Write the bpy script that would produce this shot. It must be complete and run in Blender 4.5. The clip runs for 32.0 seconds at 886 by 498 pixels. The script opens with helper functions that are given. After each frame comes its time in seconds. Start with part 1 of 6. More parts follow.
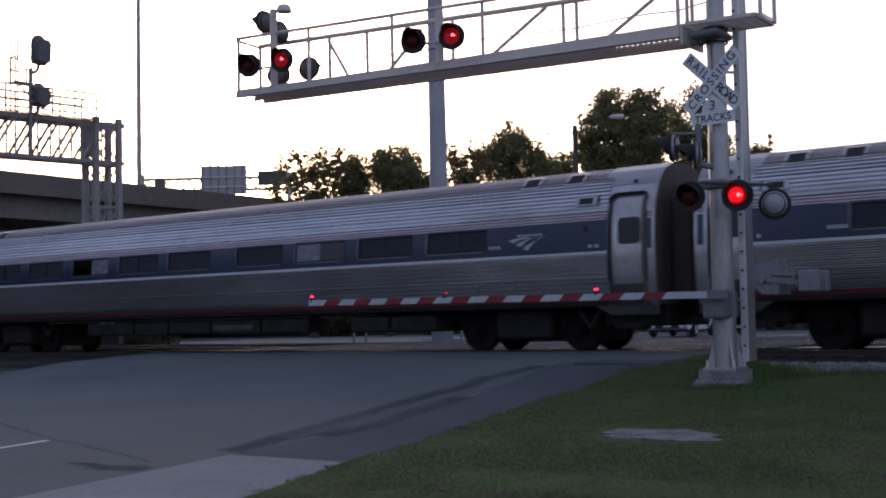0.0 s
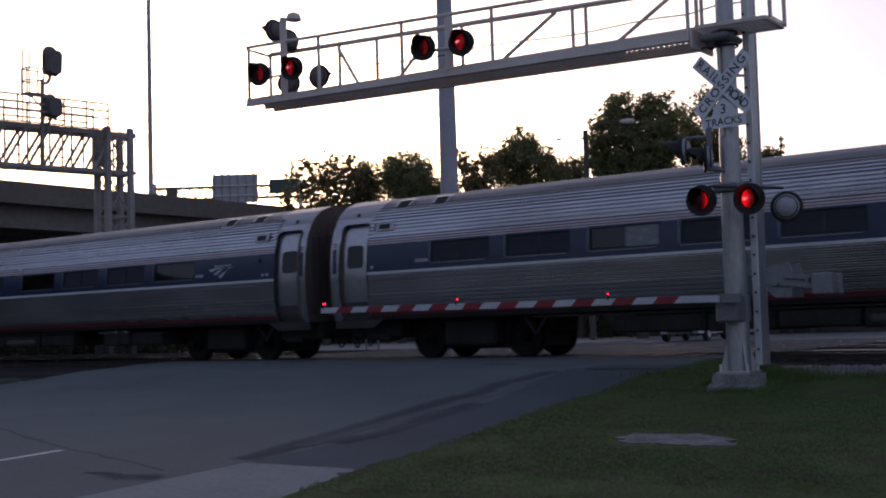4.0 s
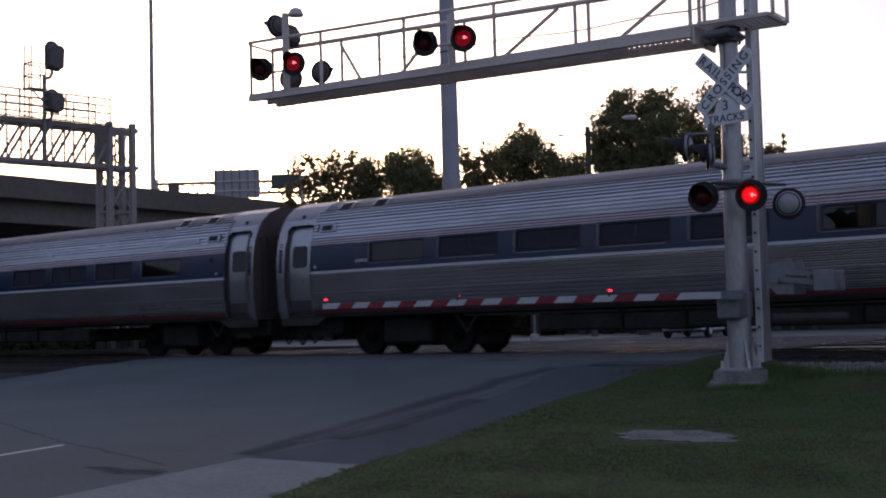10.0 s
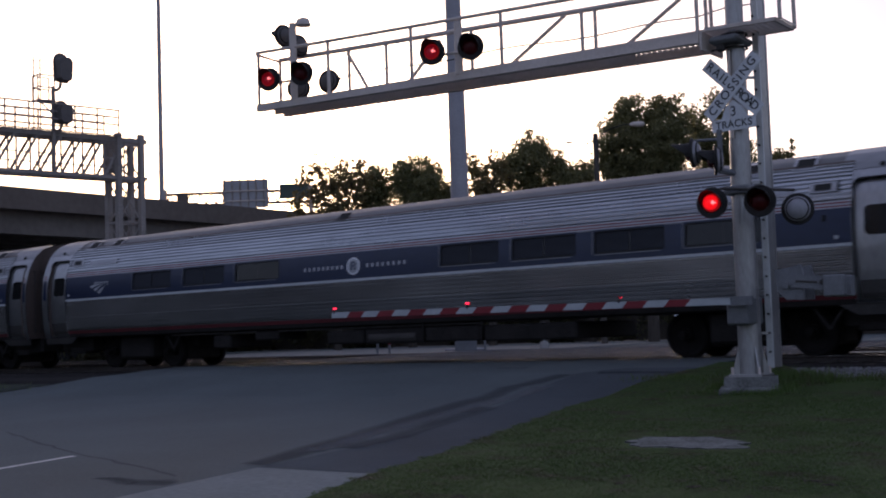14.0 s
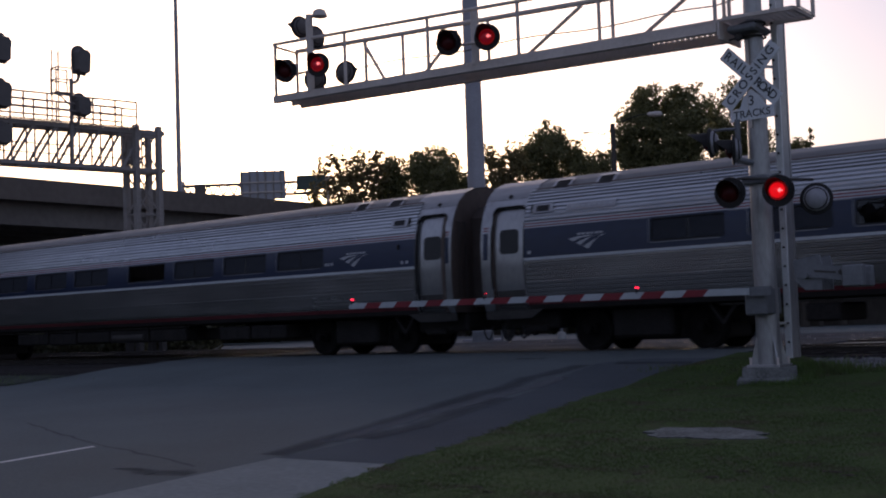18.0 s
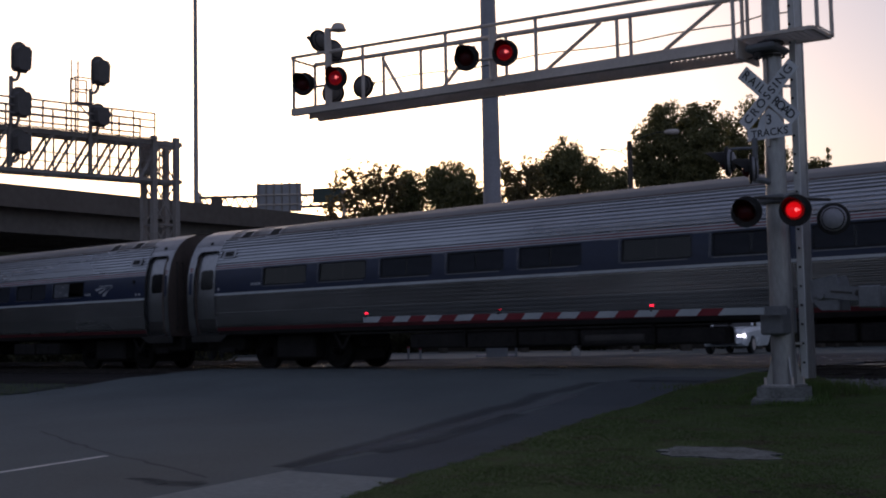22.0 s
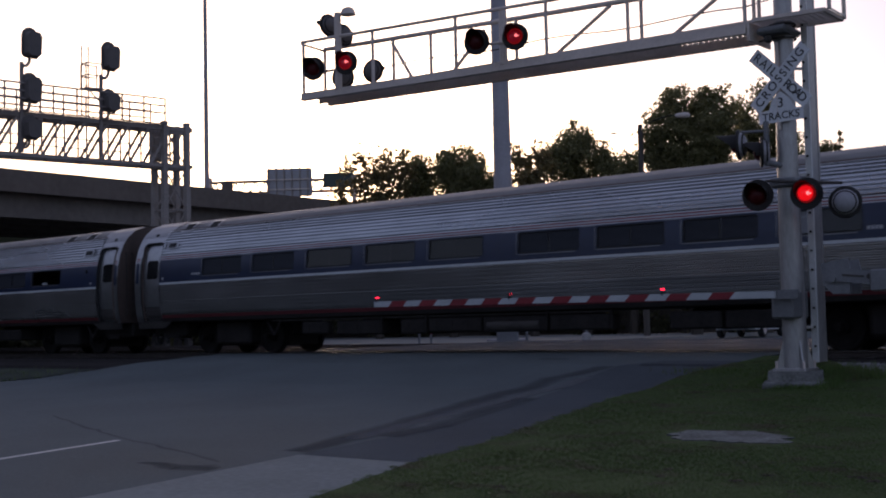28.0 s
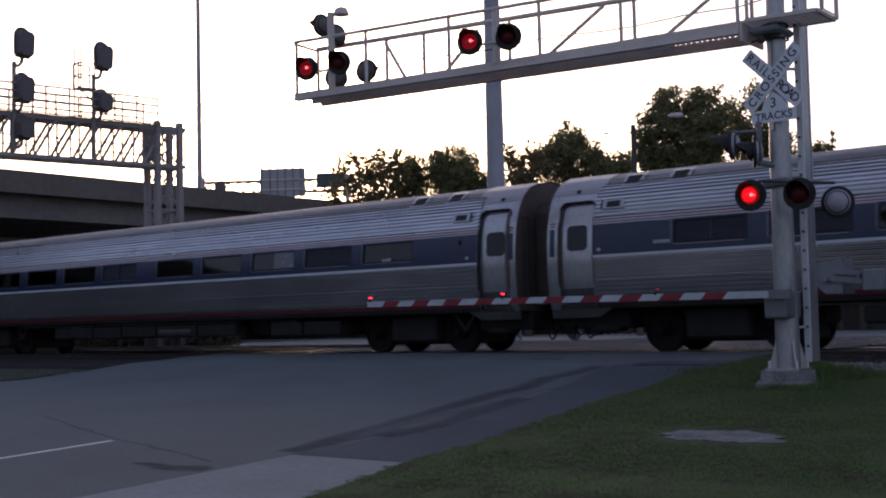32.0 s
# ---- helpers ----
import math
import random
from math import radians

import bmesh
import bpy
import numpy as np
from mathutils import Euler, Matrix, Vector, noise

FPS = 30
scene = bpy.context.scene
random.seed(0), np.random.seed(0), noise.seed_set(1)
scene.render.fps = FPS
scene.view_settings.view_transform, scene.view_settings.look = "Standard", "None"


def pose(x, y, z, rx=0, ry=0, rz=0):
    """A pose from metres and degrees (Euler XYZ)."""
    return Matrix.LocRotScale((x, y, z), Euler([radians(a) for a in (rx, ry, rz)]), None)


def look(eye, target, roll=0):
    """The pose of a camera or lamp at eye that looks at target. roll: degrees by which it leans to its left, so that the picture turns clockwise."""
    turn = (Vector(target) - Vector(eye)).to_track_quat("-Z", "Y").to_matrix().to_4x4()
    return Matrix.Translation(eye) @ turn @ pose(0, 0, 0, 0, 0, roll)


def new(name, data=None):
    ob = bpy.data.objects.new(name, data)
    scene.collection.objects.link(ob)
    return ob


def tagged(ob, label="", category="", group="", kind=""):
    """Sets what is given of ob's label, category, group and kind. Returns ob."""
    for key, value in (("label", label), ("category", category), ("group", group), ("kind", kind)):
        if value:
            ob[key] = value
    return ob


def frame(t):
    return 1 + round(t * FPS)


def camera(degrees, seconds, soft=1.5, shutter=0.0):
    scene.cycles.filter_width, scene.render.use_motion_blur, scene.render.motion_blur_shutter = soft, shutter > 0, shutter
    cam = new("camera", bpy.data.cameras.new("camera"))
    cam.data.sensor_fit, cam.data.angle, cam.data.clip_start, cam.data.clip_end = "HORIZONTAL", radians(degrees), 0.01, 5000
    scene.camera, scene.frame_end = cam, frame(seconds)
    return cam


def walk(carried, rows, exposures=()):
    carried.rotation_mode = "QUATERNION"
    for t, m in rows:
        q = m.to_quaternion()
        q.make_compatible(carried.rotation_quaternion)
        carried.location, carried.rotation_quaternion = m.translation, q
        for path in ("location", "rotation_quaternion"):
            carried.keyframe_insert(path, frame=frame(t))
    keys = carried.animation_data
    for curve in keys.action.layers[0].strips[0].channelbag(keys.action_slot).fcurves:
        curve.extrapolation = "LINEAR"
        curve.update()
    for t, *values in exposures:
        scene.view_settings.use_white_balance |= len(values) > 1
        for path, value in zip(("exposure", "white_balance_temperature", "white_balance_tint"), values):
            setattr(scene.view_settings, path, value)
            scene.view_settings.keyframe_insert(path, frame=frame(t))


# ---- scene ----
# Metres. x runs along the track in the train's direction, y away from the camera, z = 0 on top of the rails.
def aim(x, y, z, yaw, pitch, roll):
    """A camera pose from its place and its heading, tilt and lean in degrees."""
    a, b = radians(yaw), radians(pitch)
    way = Vector((math.sin(a) * math.cos(b), math.cos(a) * math.cos(b), math.sin(b)))
    return look(Vector((x, y, z)), Vector((x, y, z)) + way, roll)


EYE = (0.001, -22.884, 0.687)
cam = camera(41.23, 32.0, soft=2.0, shutter=0.5)
walk(cam, [
    (0, aim(*EYE, -35.345, 3.513, -1.222)),
    (0.5, aim(*EYE, -35.554, 3.642, -1.214)),
    (1, aim(*EYE, -35.688, 3.762, -1.309)),
    (1.5, aim(*EYE, -35.753, 3.882, -1.376)),
    (2, aim(*EYE, -35.807, 3.911, -1.325)),
    (2.5, aim(*EYE, -35.842, 3.895, -1.438)),
    (3, aim(*EYE, -35.875, 3.926, -1.622)),
    (3.5, aim(*EYE, -35.896, 3.914, -1.734)),
    (5.5, aim(*EYE, -35.927, 3.604, -1.687)),
    (6, aim(*EYE, -35.956, 3.612, -1.747)),
    (6.5, aim(*EYE, -36.003, 3.628, -1.746)),
    (7, aim(*EYE, -35.999, 3.616, -1.782)),
    (7.5, aim(*EYE, -36.001, 3.608, -1.654)),
    (8, aim(*EYE, -35.999, 3.668, -1.717)),
    (8.5, aim(*EYE, -35.992, 3.760, -1.753)),
    (9, aim(*EYE, -36.011, 3.787, -1.681)),
    (9.5, aim(*EYE, -35.996, 3.717, -1.635)),
    (10, aim(*EYE, -35.991, 3.640, -1.587)),
    (10.5, aim(*EYE, -36.026, 3.587, -1.649)),
    (11, aim(*EYE, -36.054, 3.633, -1.834)),
    (11.5, aim(*EYE, -36.093, 3.664, -1.957)),
    (12, aim(*EYE, -36.125, 3.660, -1.935)),
    (12.5, aim(*EYE, -36.106, 3.754, -1.956)),
    (13, aim(*EYE, -36.204, 3.871, -2.089)),
    (13.5, aim(*EYE, -36.281, 3.986, -2.072)),
    (14, aim(*EYE, -36.403, 4.051, -2.024)),
    (14.5, aim(*EYE, -36.450, 4.063, -1.989)),
    (16.5, aim(*EYE, -36.650, 3.927, -1.952)),
    (17, aim(*EYE, -36.807, 3.844, -2.191)),
    (17.5, aim(*EYE, -37.053, 3.753, -2.183)),
    (18, aim(*EYE, -37.251, 3.634, -2.107)),
    (18.5, aim(*EYE, -37.365, 3.559, -2.033)),
    (19, aim(*EYE, -37.443, 3.598, -1.953)),
    (19.5, aim(*EYE, -37.509, 3.649, -1.932)),
    (20, aim(*EYE, -37.575, 3.740, -1.890)),
    (20.5, aim(*EYE, -37.733, 3.895, -1.982)),
    (21, aim(*EYE, -37.936, 4.134, -1.650)),
    (21.5, aim(*EYE, -38.008, 4.286, -1.347)),
    (22, aim(*EYE, -37.962, 4.371, -1.222)),
    (22.5, aim(*EYE, -37.845, 4.386, -1.182)),
    (23, aim(*EYE, -37.701, 4.415, -1.415)),
    (23.5, aim(*EYE, -37.688, 4.429, -1.741)),
    (24, aim(*EYE, -37.775, 4.410, -1.651)),
    (24.5, aim(*EYE, -37.873, 4.313, -1.370)),
    (25, aim(*EYE, -37.952, 4.193, -1.440)),
    (25.5, aim(*EYE, -38.050, 4.065, -1.504)),
    (27.5, aim(*EYE, -38.400, 3.742, -1.451)),
    (28, aim(*EYE, -38.490, 3.626, -1.337)),
    (28.5, aim(*EYE, -38.595, 3.579, -1.431)),
    (29, aim(*EYE, -38.587, 3.496, -1.559)),
    (29.5, aim(*EYE, -38.541, 3.415, -1.557)),
    (30, aim(*EYE, -38.489, 3.375, -1.429)),
    (30.5, aim(*EYE, -38.444, 3.402, -1.454)),
    (31, aim(*EYE, -38.347, 3.510, -1.531)),
    (31.5, aim(*EYE, -38.284, 3.576, -1.527)),
    (32, aim(*EYE, -38.164, 3.622, -1.381)),
], exposures=[(0, 0.6, 6100, 31), (1, 0.38, 6100, 31), (2.2, 0.08, 6100, 31), (7, 0.16, 6100, 31), (12, 0.2, 6100, 31), (14, 0.2, 6100, 31), (17, -0.18, 6100, 31), (18, -0.15, 6100, 31), (20, 0.12, 6100, 31), (21, -0.1, 6280, 28), (23, -0.52, 6280, 28), (25, -0.48, 6280, 28), (28, -0.04, 6100, 31), (32, 0.34, 6100, 31)])

# ---- world and sun ----
SUN_ELEVATION, SUN_HEADING = 7.5, -44.0
world = bpy.data.worlds.new("dusk_sky")
scene.world = world
world.use_nodes = True
wn = world.node_tree.nodes
sky = wn.new("ShaderNodeTexSky")
sky.sky_type = "NISHITA"
sky.sun_disc = False
sky.sun_elevation = radians(SUN_ELEVATION)
sky.sun_rotation = radians(SUN_HEADING)
sky.air_density, sky.dust_density, sky.ozone_density = 1.0, 3.5, 2.0
wn["Background"].inputs["Strength"].default_value = 0.194
# a thin even veil of high cloud over the clear dusk sky
veil = wn.new("ShaderNodeMix")
veil.data_type = "RGBA"
veil.inputs["Factor"].default_value = 0.33
for socket in [s for s in veil.inputs if s.type == "RGBA"][1:]:
    socket.default_value = (2.5, 2.75, 3.3, 1.0)
world.node_tree.links.new(sky.outputs[0], [s for s in veil.inputs if s.type == "RGBA"][0])
world.node_tree.links.new([s for s in veil.outputs if s.type == "RGBA"][0], wn["Background"].inputs["Color"])
sun_data = bpy.data.lights.new("sun", "SUN")
sun_data.energy, sun_data.angle, sun_data.color = 0.5, radians(10), (1.0, 0.86, 0.7)
sun = new("sun", sun_data)
a, b = radians(SUN_HEADING), radians(SUN_ELEVATION)
sun.matrix_world = look(Vector((math.sin(a) * math.cos(b), math.cos(a) * math.cos(b), math.sin(b))) * 100, Vector((0, 0, 0)))


# ---- mesh helpers ----
class Geo:
    """Vertices and faces of one mesh, gathered piece by piece."""

    def __init__(self):
        self.v, self.f = [], []

    def add(self, verts, faces):
        n = len(self.v)
        self.v += [tuple(p) for p in verts]
        self.f += [tuple(i + n for i in f) for f in faces]
        return self

    def box(self, x0, x1, y0, y1, z0, z1, m=None):
        vs = [Vector((x, y, z)) for z in (z0, z1) for y in (y0, y1) for x in (x0, x1)]
        if m is not None:
            vs = [m @ p for p in vs]
        return self.add(vs, [(0, 2, 3, 1), (4, 5, 7, 6), (0, 1, 5, 4), (2, 6, 7, 3), (0, 4, 6, 2), (1, 3, 7, 5)])

    def slab(self, x0, x1, y0, y1, z0, z1, c=0.02, m=None):
        """A box with its edges cut off by c."""
        c = min(c, (x1 - x0) * 0.45, (y1 - y0) * 0.45, (z1 - z0) * 0.45)
        ring = lambda d, z: [(x0 + d, y0 + c, z), (x0 + c, y0 + d, z), (x1 - c, y0 + d, z), (x1 - d, y0 + c, z),
                             (x1 - d, y1 - c, z), (x1 - c, y1 - d, z), (x0 + c, y1 - d, z), (x0 + d, y1 - c, z)]
        rings = [ring(c, z0), ring(0, z0 + c), ring(0, z1 - c), ring(c, z1)]
        vs = [Vector(p) for r in rings for p in r]
        if m is not None:
            vs = [m @ p for p in vs]
        fs = [tuple(range(7, -1, -1)), tuple(range(24, 32))]
        fs += [(8 * k + i, 8 * k + (i + 1) % 8, 8 * k + 8 + (i + 1) % 8, 8 * k + 8 + i) for k in range(3) for i in range(8)]
        return self.add(vs, fs)

    def tube(self, p0, p1, r0, r1=None, n=8, caps=True):
        p0, p1 = Vector(p0), Vector(p1)
        r1 = r0 if r1 is None else r1
        q = (p1 - p0).to_track_quat("Z", "Y")
        vs = [p + q @ Vector((r * math.cos(2 * math.pi * i / n), r * math.sin(2 * math.pi * i / n), 0)) for p, r in ((p0, r0), (p1, r1)) for i in range(n)]
        fs = [(i, (i + 1) % n, n + (i + 1) % n, n + i) for i in range(n)]
        if caps:
            fs += [tuple(range(n - 1, -1, -1)), tuple(range(n, 2 * n))]
        return self.add(vs, fs)

    def bar(self, p0, p1, w, h, up=(0, 0, 1)):
        """A rectangular bar from p0 to p1, w wide and h high."""
        p0, p1 = Vector(p0), Vector(p1)
        d = (p1 - p0).normalized()
        s = d.cross(Vector(up))
        if s.length < 1e-4:
            s = d.cross(Vector((1, 0, 0)))
        s.normalize()
        u = s.cross(d)
        vs = [p + s * a * w / 2 + u * b * h / 2 for p in (p0, p1) for a, b in ((-1, -1), (1, -1), (1, 1), (-1, 1))]
        return self.add(vs, [(3, 2, 1, 0), (4, 5, 6, 7), (0, 1, 5, 4), (1, 2, 6, 5), (2, 3, 7, 6), (3, 0, 4, 7)])

    def lathe(self, prof, m=None, n=20):
        """Turns (radius, height) pairs round the z axis of the pose m."""
        m = m or Matrix()
        vs = [m @ Vector((r * math.cos(2 * math.pi * i / n), r * math.sin(2 * math.pi * i / n), h)) for r, h in prof for i in range(n)]
        fs = [(k * n + i, k * n + (i + 1) % n, (k + 1) * n + (i + 1) % n, (k + 1) * n + i) for k in range(len(prof) - 1) for i in range(n)]
        fs += [tuple(range(n - 1, -1, -1)), tuple(range((len(prof) - 1) * n, len(prof) * n))]
        return self.add(vs, fs)

    def sweep(self, prof, x0, x1, caps=False, steps=1):
        """Runs an open (y, z) profile along x."""
        n = len(prof)
        xs = [x0 + (x1 - x0) * k / steps for k in range(steps + 1)]
        vs = [(x, y, z) for x in xs for y, z in prof]
        fs = [(k * n + i, k * n + i + 1, (k + 1) * n + i + 1, (k + 1) * n + i) for k in range(steps) for i in range(n - 1)]
        if caps:
            fs += [tuple(range(n - 1, -1, -1)), tuple(range(steps * n, steps * n + n))]
        return self.add(vs, fs)

    def plate(self, poly, z0, z1, m=None):
        """A flat plate with the outline poly, from z0 to z1."""
        n = len(poly)
        vs = [Vector((x, y, z)) for z in (z0, z1) for x, y in poly]
        if m is not None:
            vs = [m @ p for p in vs]
        fs = [tuple(range(n - 1, -1, -1)), tuple(range(n, 2 * n))] + [(i, (i + 1) % n, n + (i + 1) % n, n + i) for i in range(n)]
        return self.add(vs, fs)

    def path(self, pts, r, n=6):
        for p, q in zip(pts, pts[1:]):
            self.tube(p, q, r, n=n)
        return self

    def mesh(self, name, material, smooth=0):
        me = bpy.data.meshes.new(name)
        me.from_pydata(self.v, [], self.f)
        me.materials.append(material)
        if smooth:
            me.shade_smooth()
            me.set_sharp_from_angle(angle=radians(smooth))
        me.update()
        return me


def part(name, geo, material, parent, label="", smooth=0, m=None):
    """One mesh object under a thing or a part."""
    me = geo if isinstance(geo, bpy.types.Mesh) else geo.mesh(name, material, smooth)
    ob = new(name, me)
    ob.parent = parent
    if m is not None:
        ob.matrix_basis = m
    if label:
        ob["label"] = label
    return ob


def thing(name, m, label, category, group="", kind=""):
    """An empty at the base of a thing that carries its parts."""
    ob = new(name)
    ob.empty_display_size = 0.2
    ob.matrix_basis = m
    return tagged(ob, label, category, group, kind)


def solo(name, geo, material, label, category, group="", kind="", smooth=0, m=None):
    """A thing or piece of the setting that is one mesh."""
    return tagged(part(name, geo, material, None, "", smooth, m), label, category, group, kind)


def letters(text, size, width, material, parent, m, name="lettering"):
    """Words in Blender's own font, as a thin mesh, spaced to the given width."""
    def build(space):
        cu = bpy.data.curves.new("letters", "FONT")
        cu.body, cu.size, cu.extrude, cu.align_x, cu.align_y = text, size, 0.002, "CENTER", "CENTER"
        cu.space_character, cu.offset = space, 0.0018
        ob = bpy.data.objects.new("letters", cu)
        scene.collection.objects.link(ob)
        me = bpy.data.meshes.new_from_object(ob)
        bpy.data.objects.remove(ob)
        xs = [v.co.x for v in me.vertices]
        return me, max(xs) - min(xs)
    me, w1 = build(1.0)
    if len(text) > 1:
        w2 = build(2.0)[1]
        me = build(1.0 + (width - w1) / (w2 - w1))[0]
    xs = [v.co.x for v in me.vertices]
    me.transform(Matrix.Translation((-(max(xs) + min(xs)) / 2, 0, 0)))
    me.materials.clear()
    me.materials.append(material)
    return part(name, me, material, parent, m=m)


# ---- materials ----
def surface(name, dark, light, size=1.0, rough=0.7, metal=0.0, bump=0.15, fine=12.0, stretch=(1, 1, 1), vary=0.0, spec=0.5):
    """A procedural surface: two scales of noise between two colours, with relief. size: metres of the large stains."""
    mt = bpy.data.materials.new(name)
    mt.use_nodes = True
    nd, ln = mt.node_tree.nodes, mt.node_tree.links
    bs = nd["Principled BSDF"]
    co = nd.new("ShaderNodeTexCoord")
    mp = nd.new("ShaderNodeMapping")
    mp.inputs["Scale"].default_value = stretch
    ln.new(co.outputs["Object"], mp.inputs["Vector"])
    big, small = nd.new("ShaderNodeTexNoise"), nd.new("ShaderNodeTexNoise")
    big.inputs["Scale"].default_value, big.inputs["Detail"].default_value = 1 / size, 5
    small.inputs["Scale"].default_value, small.inputs["Detail"].default_value = fine / size, 4
    for n in (big, small):
        ln.new(mp.outputs[0], n.inputs["Vector"])
    mixed = nd.new("ShaderNodeMath")
    mixed.operation = "MULTIPLY_ADD"
    mixed.inputs[1].default_value = 0.45
    ln.new(small.outputs["Fac"], mixed.inputs[0])
    half = nd.new("ShaderNodeMath")
    half.operation = "MULTIPLY"
    half.inputs[1].default_value = 0.55
    ln.new(big.outputs["Fac"], half.inputs[0])
    ln.new(half.outputs[0], mixed.inputs[2])
    ramp = nd.new("ShaderNodeValToRGB")
    ramp.color_ramp.elements[0].position, ramp.color_ramp.elements[1].position = 0.32, 0.68
    ramp.color_ramp.elements[0].color, ramp.color_ramp.elements[1].color = (*dark, 1), (*light, 1)
    ln.new(mixed.outputs[0], ramp.inputs[0])
    colour = ramp.outputs[0]
    if vary:
        info, hsv = nd.new("ShaderNodeObjectInfo"), nd.new("ShaderNodeHueSaturation")
        rng = nd.new("ShaderNodeMapRange")
        rng.inputs["To Min"].default_value, rng.inputs["To Max"].default_value = 1 - vary, 1 + vary
        ln.new(info.outputs["Random"], rng.inputs["Value"])
        ln.new(rng.outputs[0], hsv.inputs["Value"])
        ln.new(colour, hsv.inputs["Color"])
        colour = hsv.outputs[0]
    ln.new(colour, bs.inputs["Base Color"])
    rr = nd.new("ShaderNodeMapRange")
    rr.inputs["To Min"].default_value, rr.inputs["To Max"].default_value = max(0.02, rough - 0.1), min(1, rough + 0.1)
    ln.new(big.outputs["Fac"], rr.inputs["Value"])
    ln.new(rr.outputs[0], bs.inputs["Roughness"])
    bs.inputs["Metallic"].default_value = metal
    bs.inputs["Specular IOR Level"].default_value = spec
    if bump:
        bp = nd.new("ShaderNodeBump")
        bp.inputs["Strength"].default_value, bp.inputs["Distance"].default_value = bump, 0.02
        ln.new(small.outputs["Fac"], bp.inputs["Height"])
        ln.new(bp.outputs[0], bs.inputs["Normal"])
    return mt


def glow(name, colour, strength):
    mt = bpy.data.materials.new(name)
    mt.use_nodes = True
    bs = mt.node_tree.nodes["Principled BSDF"]
    bs.inputs["Base Color"].default_value = (*[c * 0.5 for c in colour], 1)
    bs.inputs["Emission Color"].default_value = (*colour, 1)
    bs.inputs["Emission Strength"].default_value = strength
    bs.inputs["Roughness"].default_value = 0.3
    return mt


ASPHALT = surface("asphalt", (0.0735, 0.087, 0.0875), (0.116, 0.135, 0.1355), 2.6, 0.88, bump=0.4, fine=60, spec=0.16)
SIDEWALK = surface("sidewalk_concrete", (0.15, 0.163, 0.156), (0.228, 0.245, 0.236), 1.4, 0.92, bump=0.3, fine=18, spec=0.1)
LANE = surface("newer_asphalt", (0.057, 0.065, 0.071), (0.092, 0.104, 0.111), 2.0, 0.93, bump=0.4, fine=60, spec=0.06)
PATCH = surface("patch_asphalt", (0.045, 0.048, 0.055), (0.07, 0.074, 0.082), 1.4, 0.93, bump=0.4, fine=40, spec=0.05)
CONCRETE = surface("concrete", (0.22, 0.213, 0.2), (0.35, 0.342, 0.32), 1.2, 0.88, bump=0.3, fine=18)
OLD_CONCRETE = surface("weathered_concrete", (0.112, 0.09, 0.074), (0.178, 0.147, 0.124), 5.0, 0.9, bump=0.2, fine=14)
PAD_CONCRETE = surface("weathered_pad_concrete", (0.05, 0.052, 0.04), (0.235, 0.238, 0.225), 0.3, 0.95, bump=0.6, fine=6, spec=0.1)
STAINED_CONCRETE = surface("stained_footing_concrete", (0.075, 0.078, 0.07), (0.24, 0.24, 0.23), 0.25, 0.92, bump=0.6, fine=6, spec=0.2)
BARE_SOIL = surface("bare_soil", (0.03, 0.022, 0.017), (0.085, 0.066, 0.05), 0.25, 0.95, bump=0.8, fine=9, spec=0.1)
DARK_CONCRETE = surface("stained_concrete", (0.125, 0.108, 0.094), (0.205, 0.18, 0.158), 5.0, 0.9, bump=0.2, fine=14)
GRASS_SOIL = surface("grass_floor", (0.042, 0.066, 0.02), (0.066, 0.092, 0.03), 1.5, 0.95, bump=0.3, fine=22, spec=0.1)
BALLAST = surface("ballast", (0.1, 0.098, 0.096), (0.24, 0.235, 0.23), 0.5, 0.9, bump=0.6, fine=14)
# dark stone; the shade beside train and overpass is in the colour too
DARK_BALLAST = surface("shaded_dark_ballast", (0.01, 0.009, 0.0085), (0.03, 0.026, 0.024), 0.5, 0.92, bump=0.6, fine=14, spec=0.15)
PALE_GRAVEL = surface("packed_gravel", (0.15, 0.145, 0.132), (0.24, 0.233, 0.215), 1.2, 0.9, bump=0.4, fine=18, spec=0.15)
SHOULDER = surface("weedy_shoulder_gravel", (0.026, 0.032, 0.027), (0.078, 0.088, 0.07), 0.7, 0.95, bump=0.6, fine=9, spec=0.05)
# turf coloured near black for the shade under the overpass
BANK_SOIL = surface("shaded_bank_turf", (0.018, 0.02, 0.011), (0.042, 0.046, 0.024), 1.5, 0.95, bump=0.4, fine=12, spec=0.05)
DIRT = surface("far_ground", (0.07, 0.065, 0.055), (0.12, 0.11, 0.095), 6.0, 0.95, bump=0.3, fine=20)
STEEL = surface("galvanised_steel", (0.5, 0.425, 0.375), (0.65, 0.56, 0.5), 0.6, 0.65, 0.0, bump=0.06, fine=10)
BRIDGE_STEEL = surface("weathered_bridge_steel", (0.21, 0.185, 0.168), (0.36, 0.32, 0.295), 0.9, 0.75, 0.0, bump=0.1, fine=10)
GATE_PAINT = surface("dull_grey_gate_paint", (0.125, 0.128, 0.135), (0.2, 0.203, 0.212), 0.5, 0.6, 0.2, bump=0.06, fine=10)
POLE_STEEL = surface("painted_pole", (0.26, 0.25, 0.27), (0.36, 0.35, 0.37), 0.8, 0.55, 0.2, bump=0.05)
MAST_PAINT = surface("aluminium_paint", (0.26, 0.252, 0.245), (0.42, 0.41, 0.4), 0.5, 0.42, 0.6, bump=0.08, stretch=(1, 1, 0.3))
DARK_STEEL = surface("dark_steel", (0.035, 0.03, 0.028), (0.08, 0.07, 0.062), 0.5, 0.75, 0.2, bump=0.2)
BLACK = surface("black_paint", (0.022, 0.02, 0.02), (0.038, 0.035, 0.034), 0.4, 0.6, bump=0.03, spec=0.15)
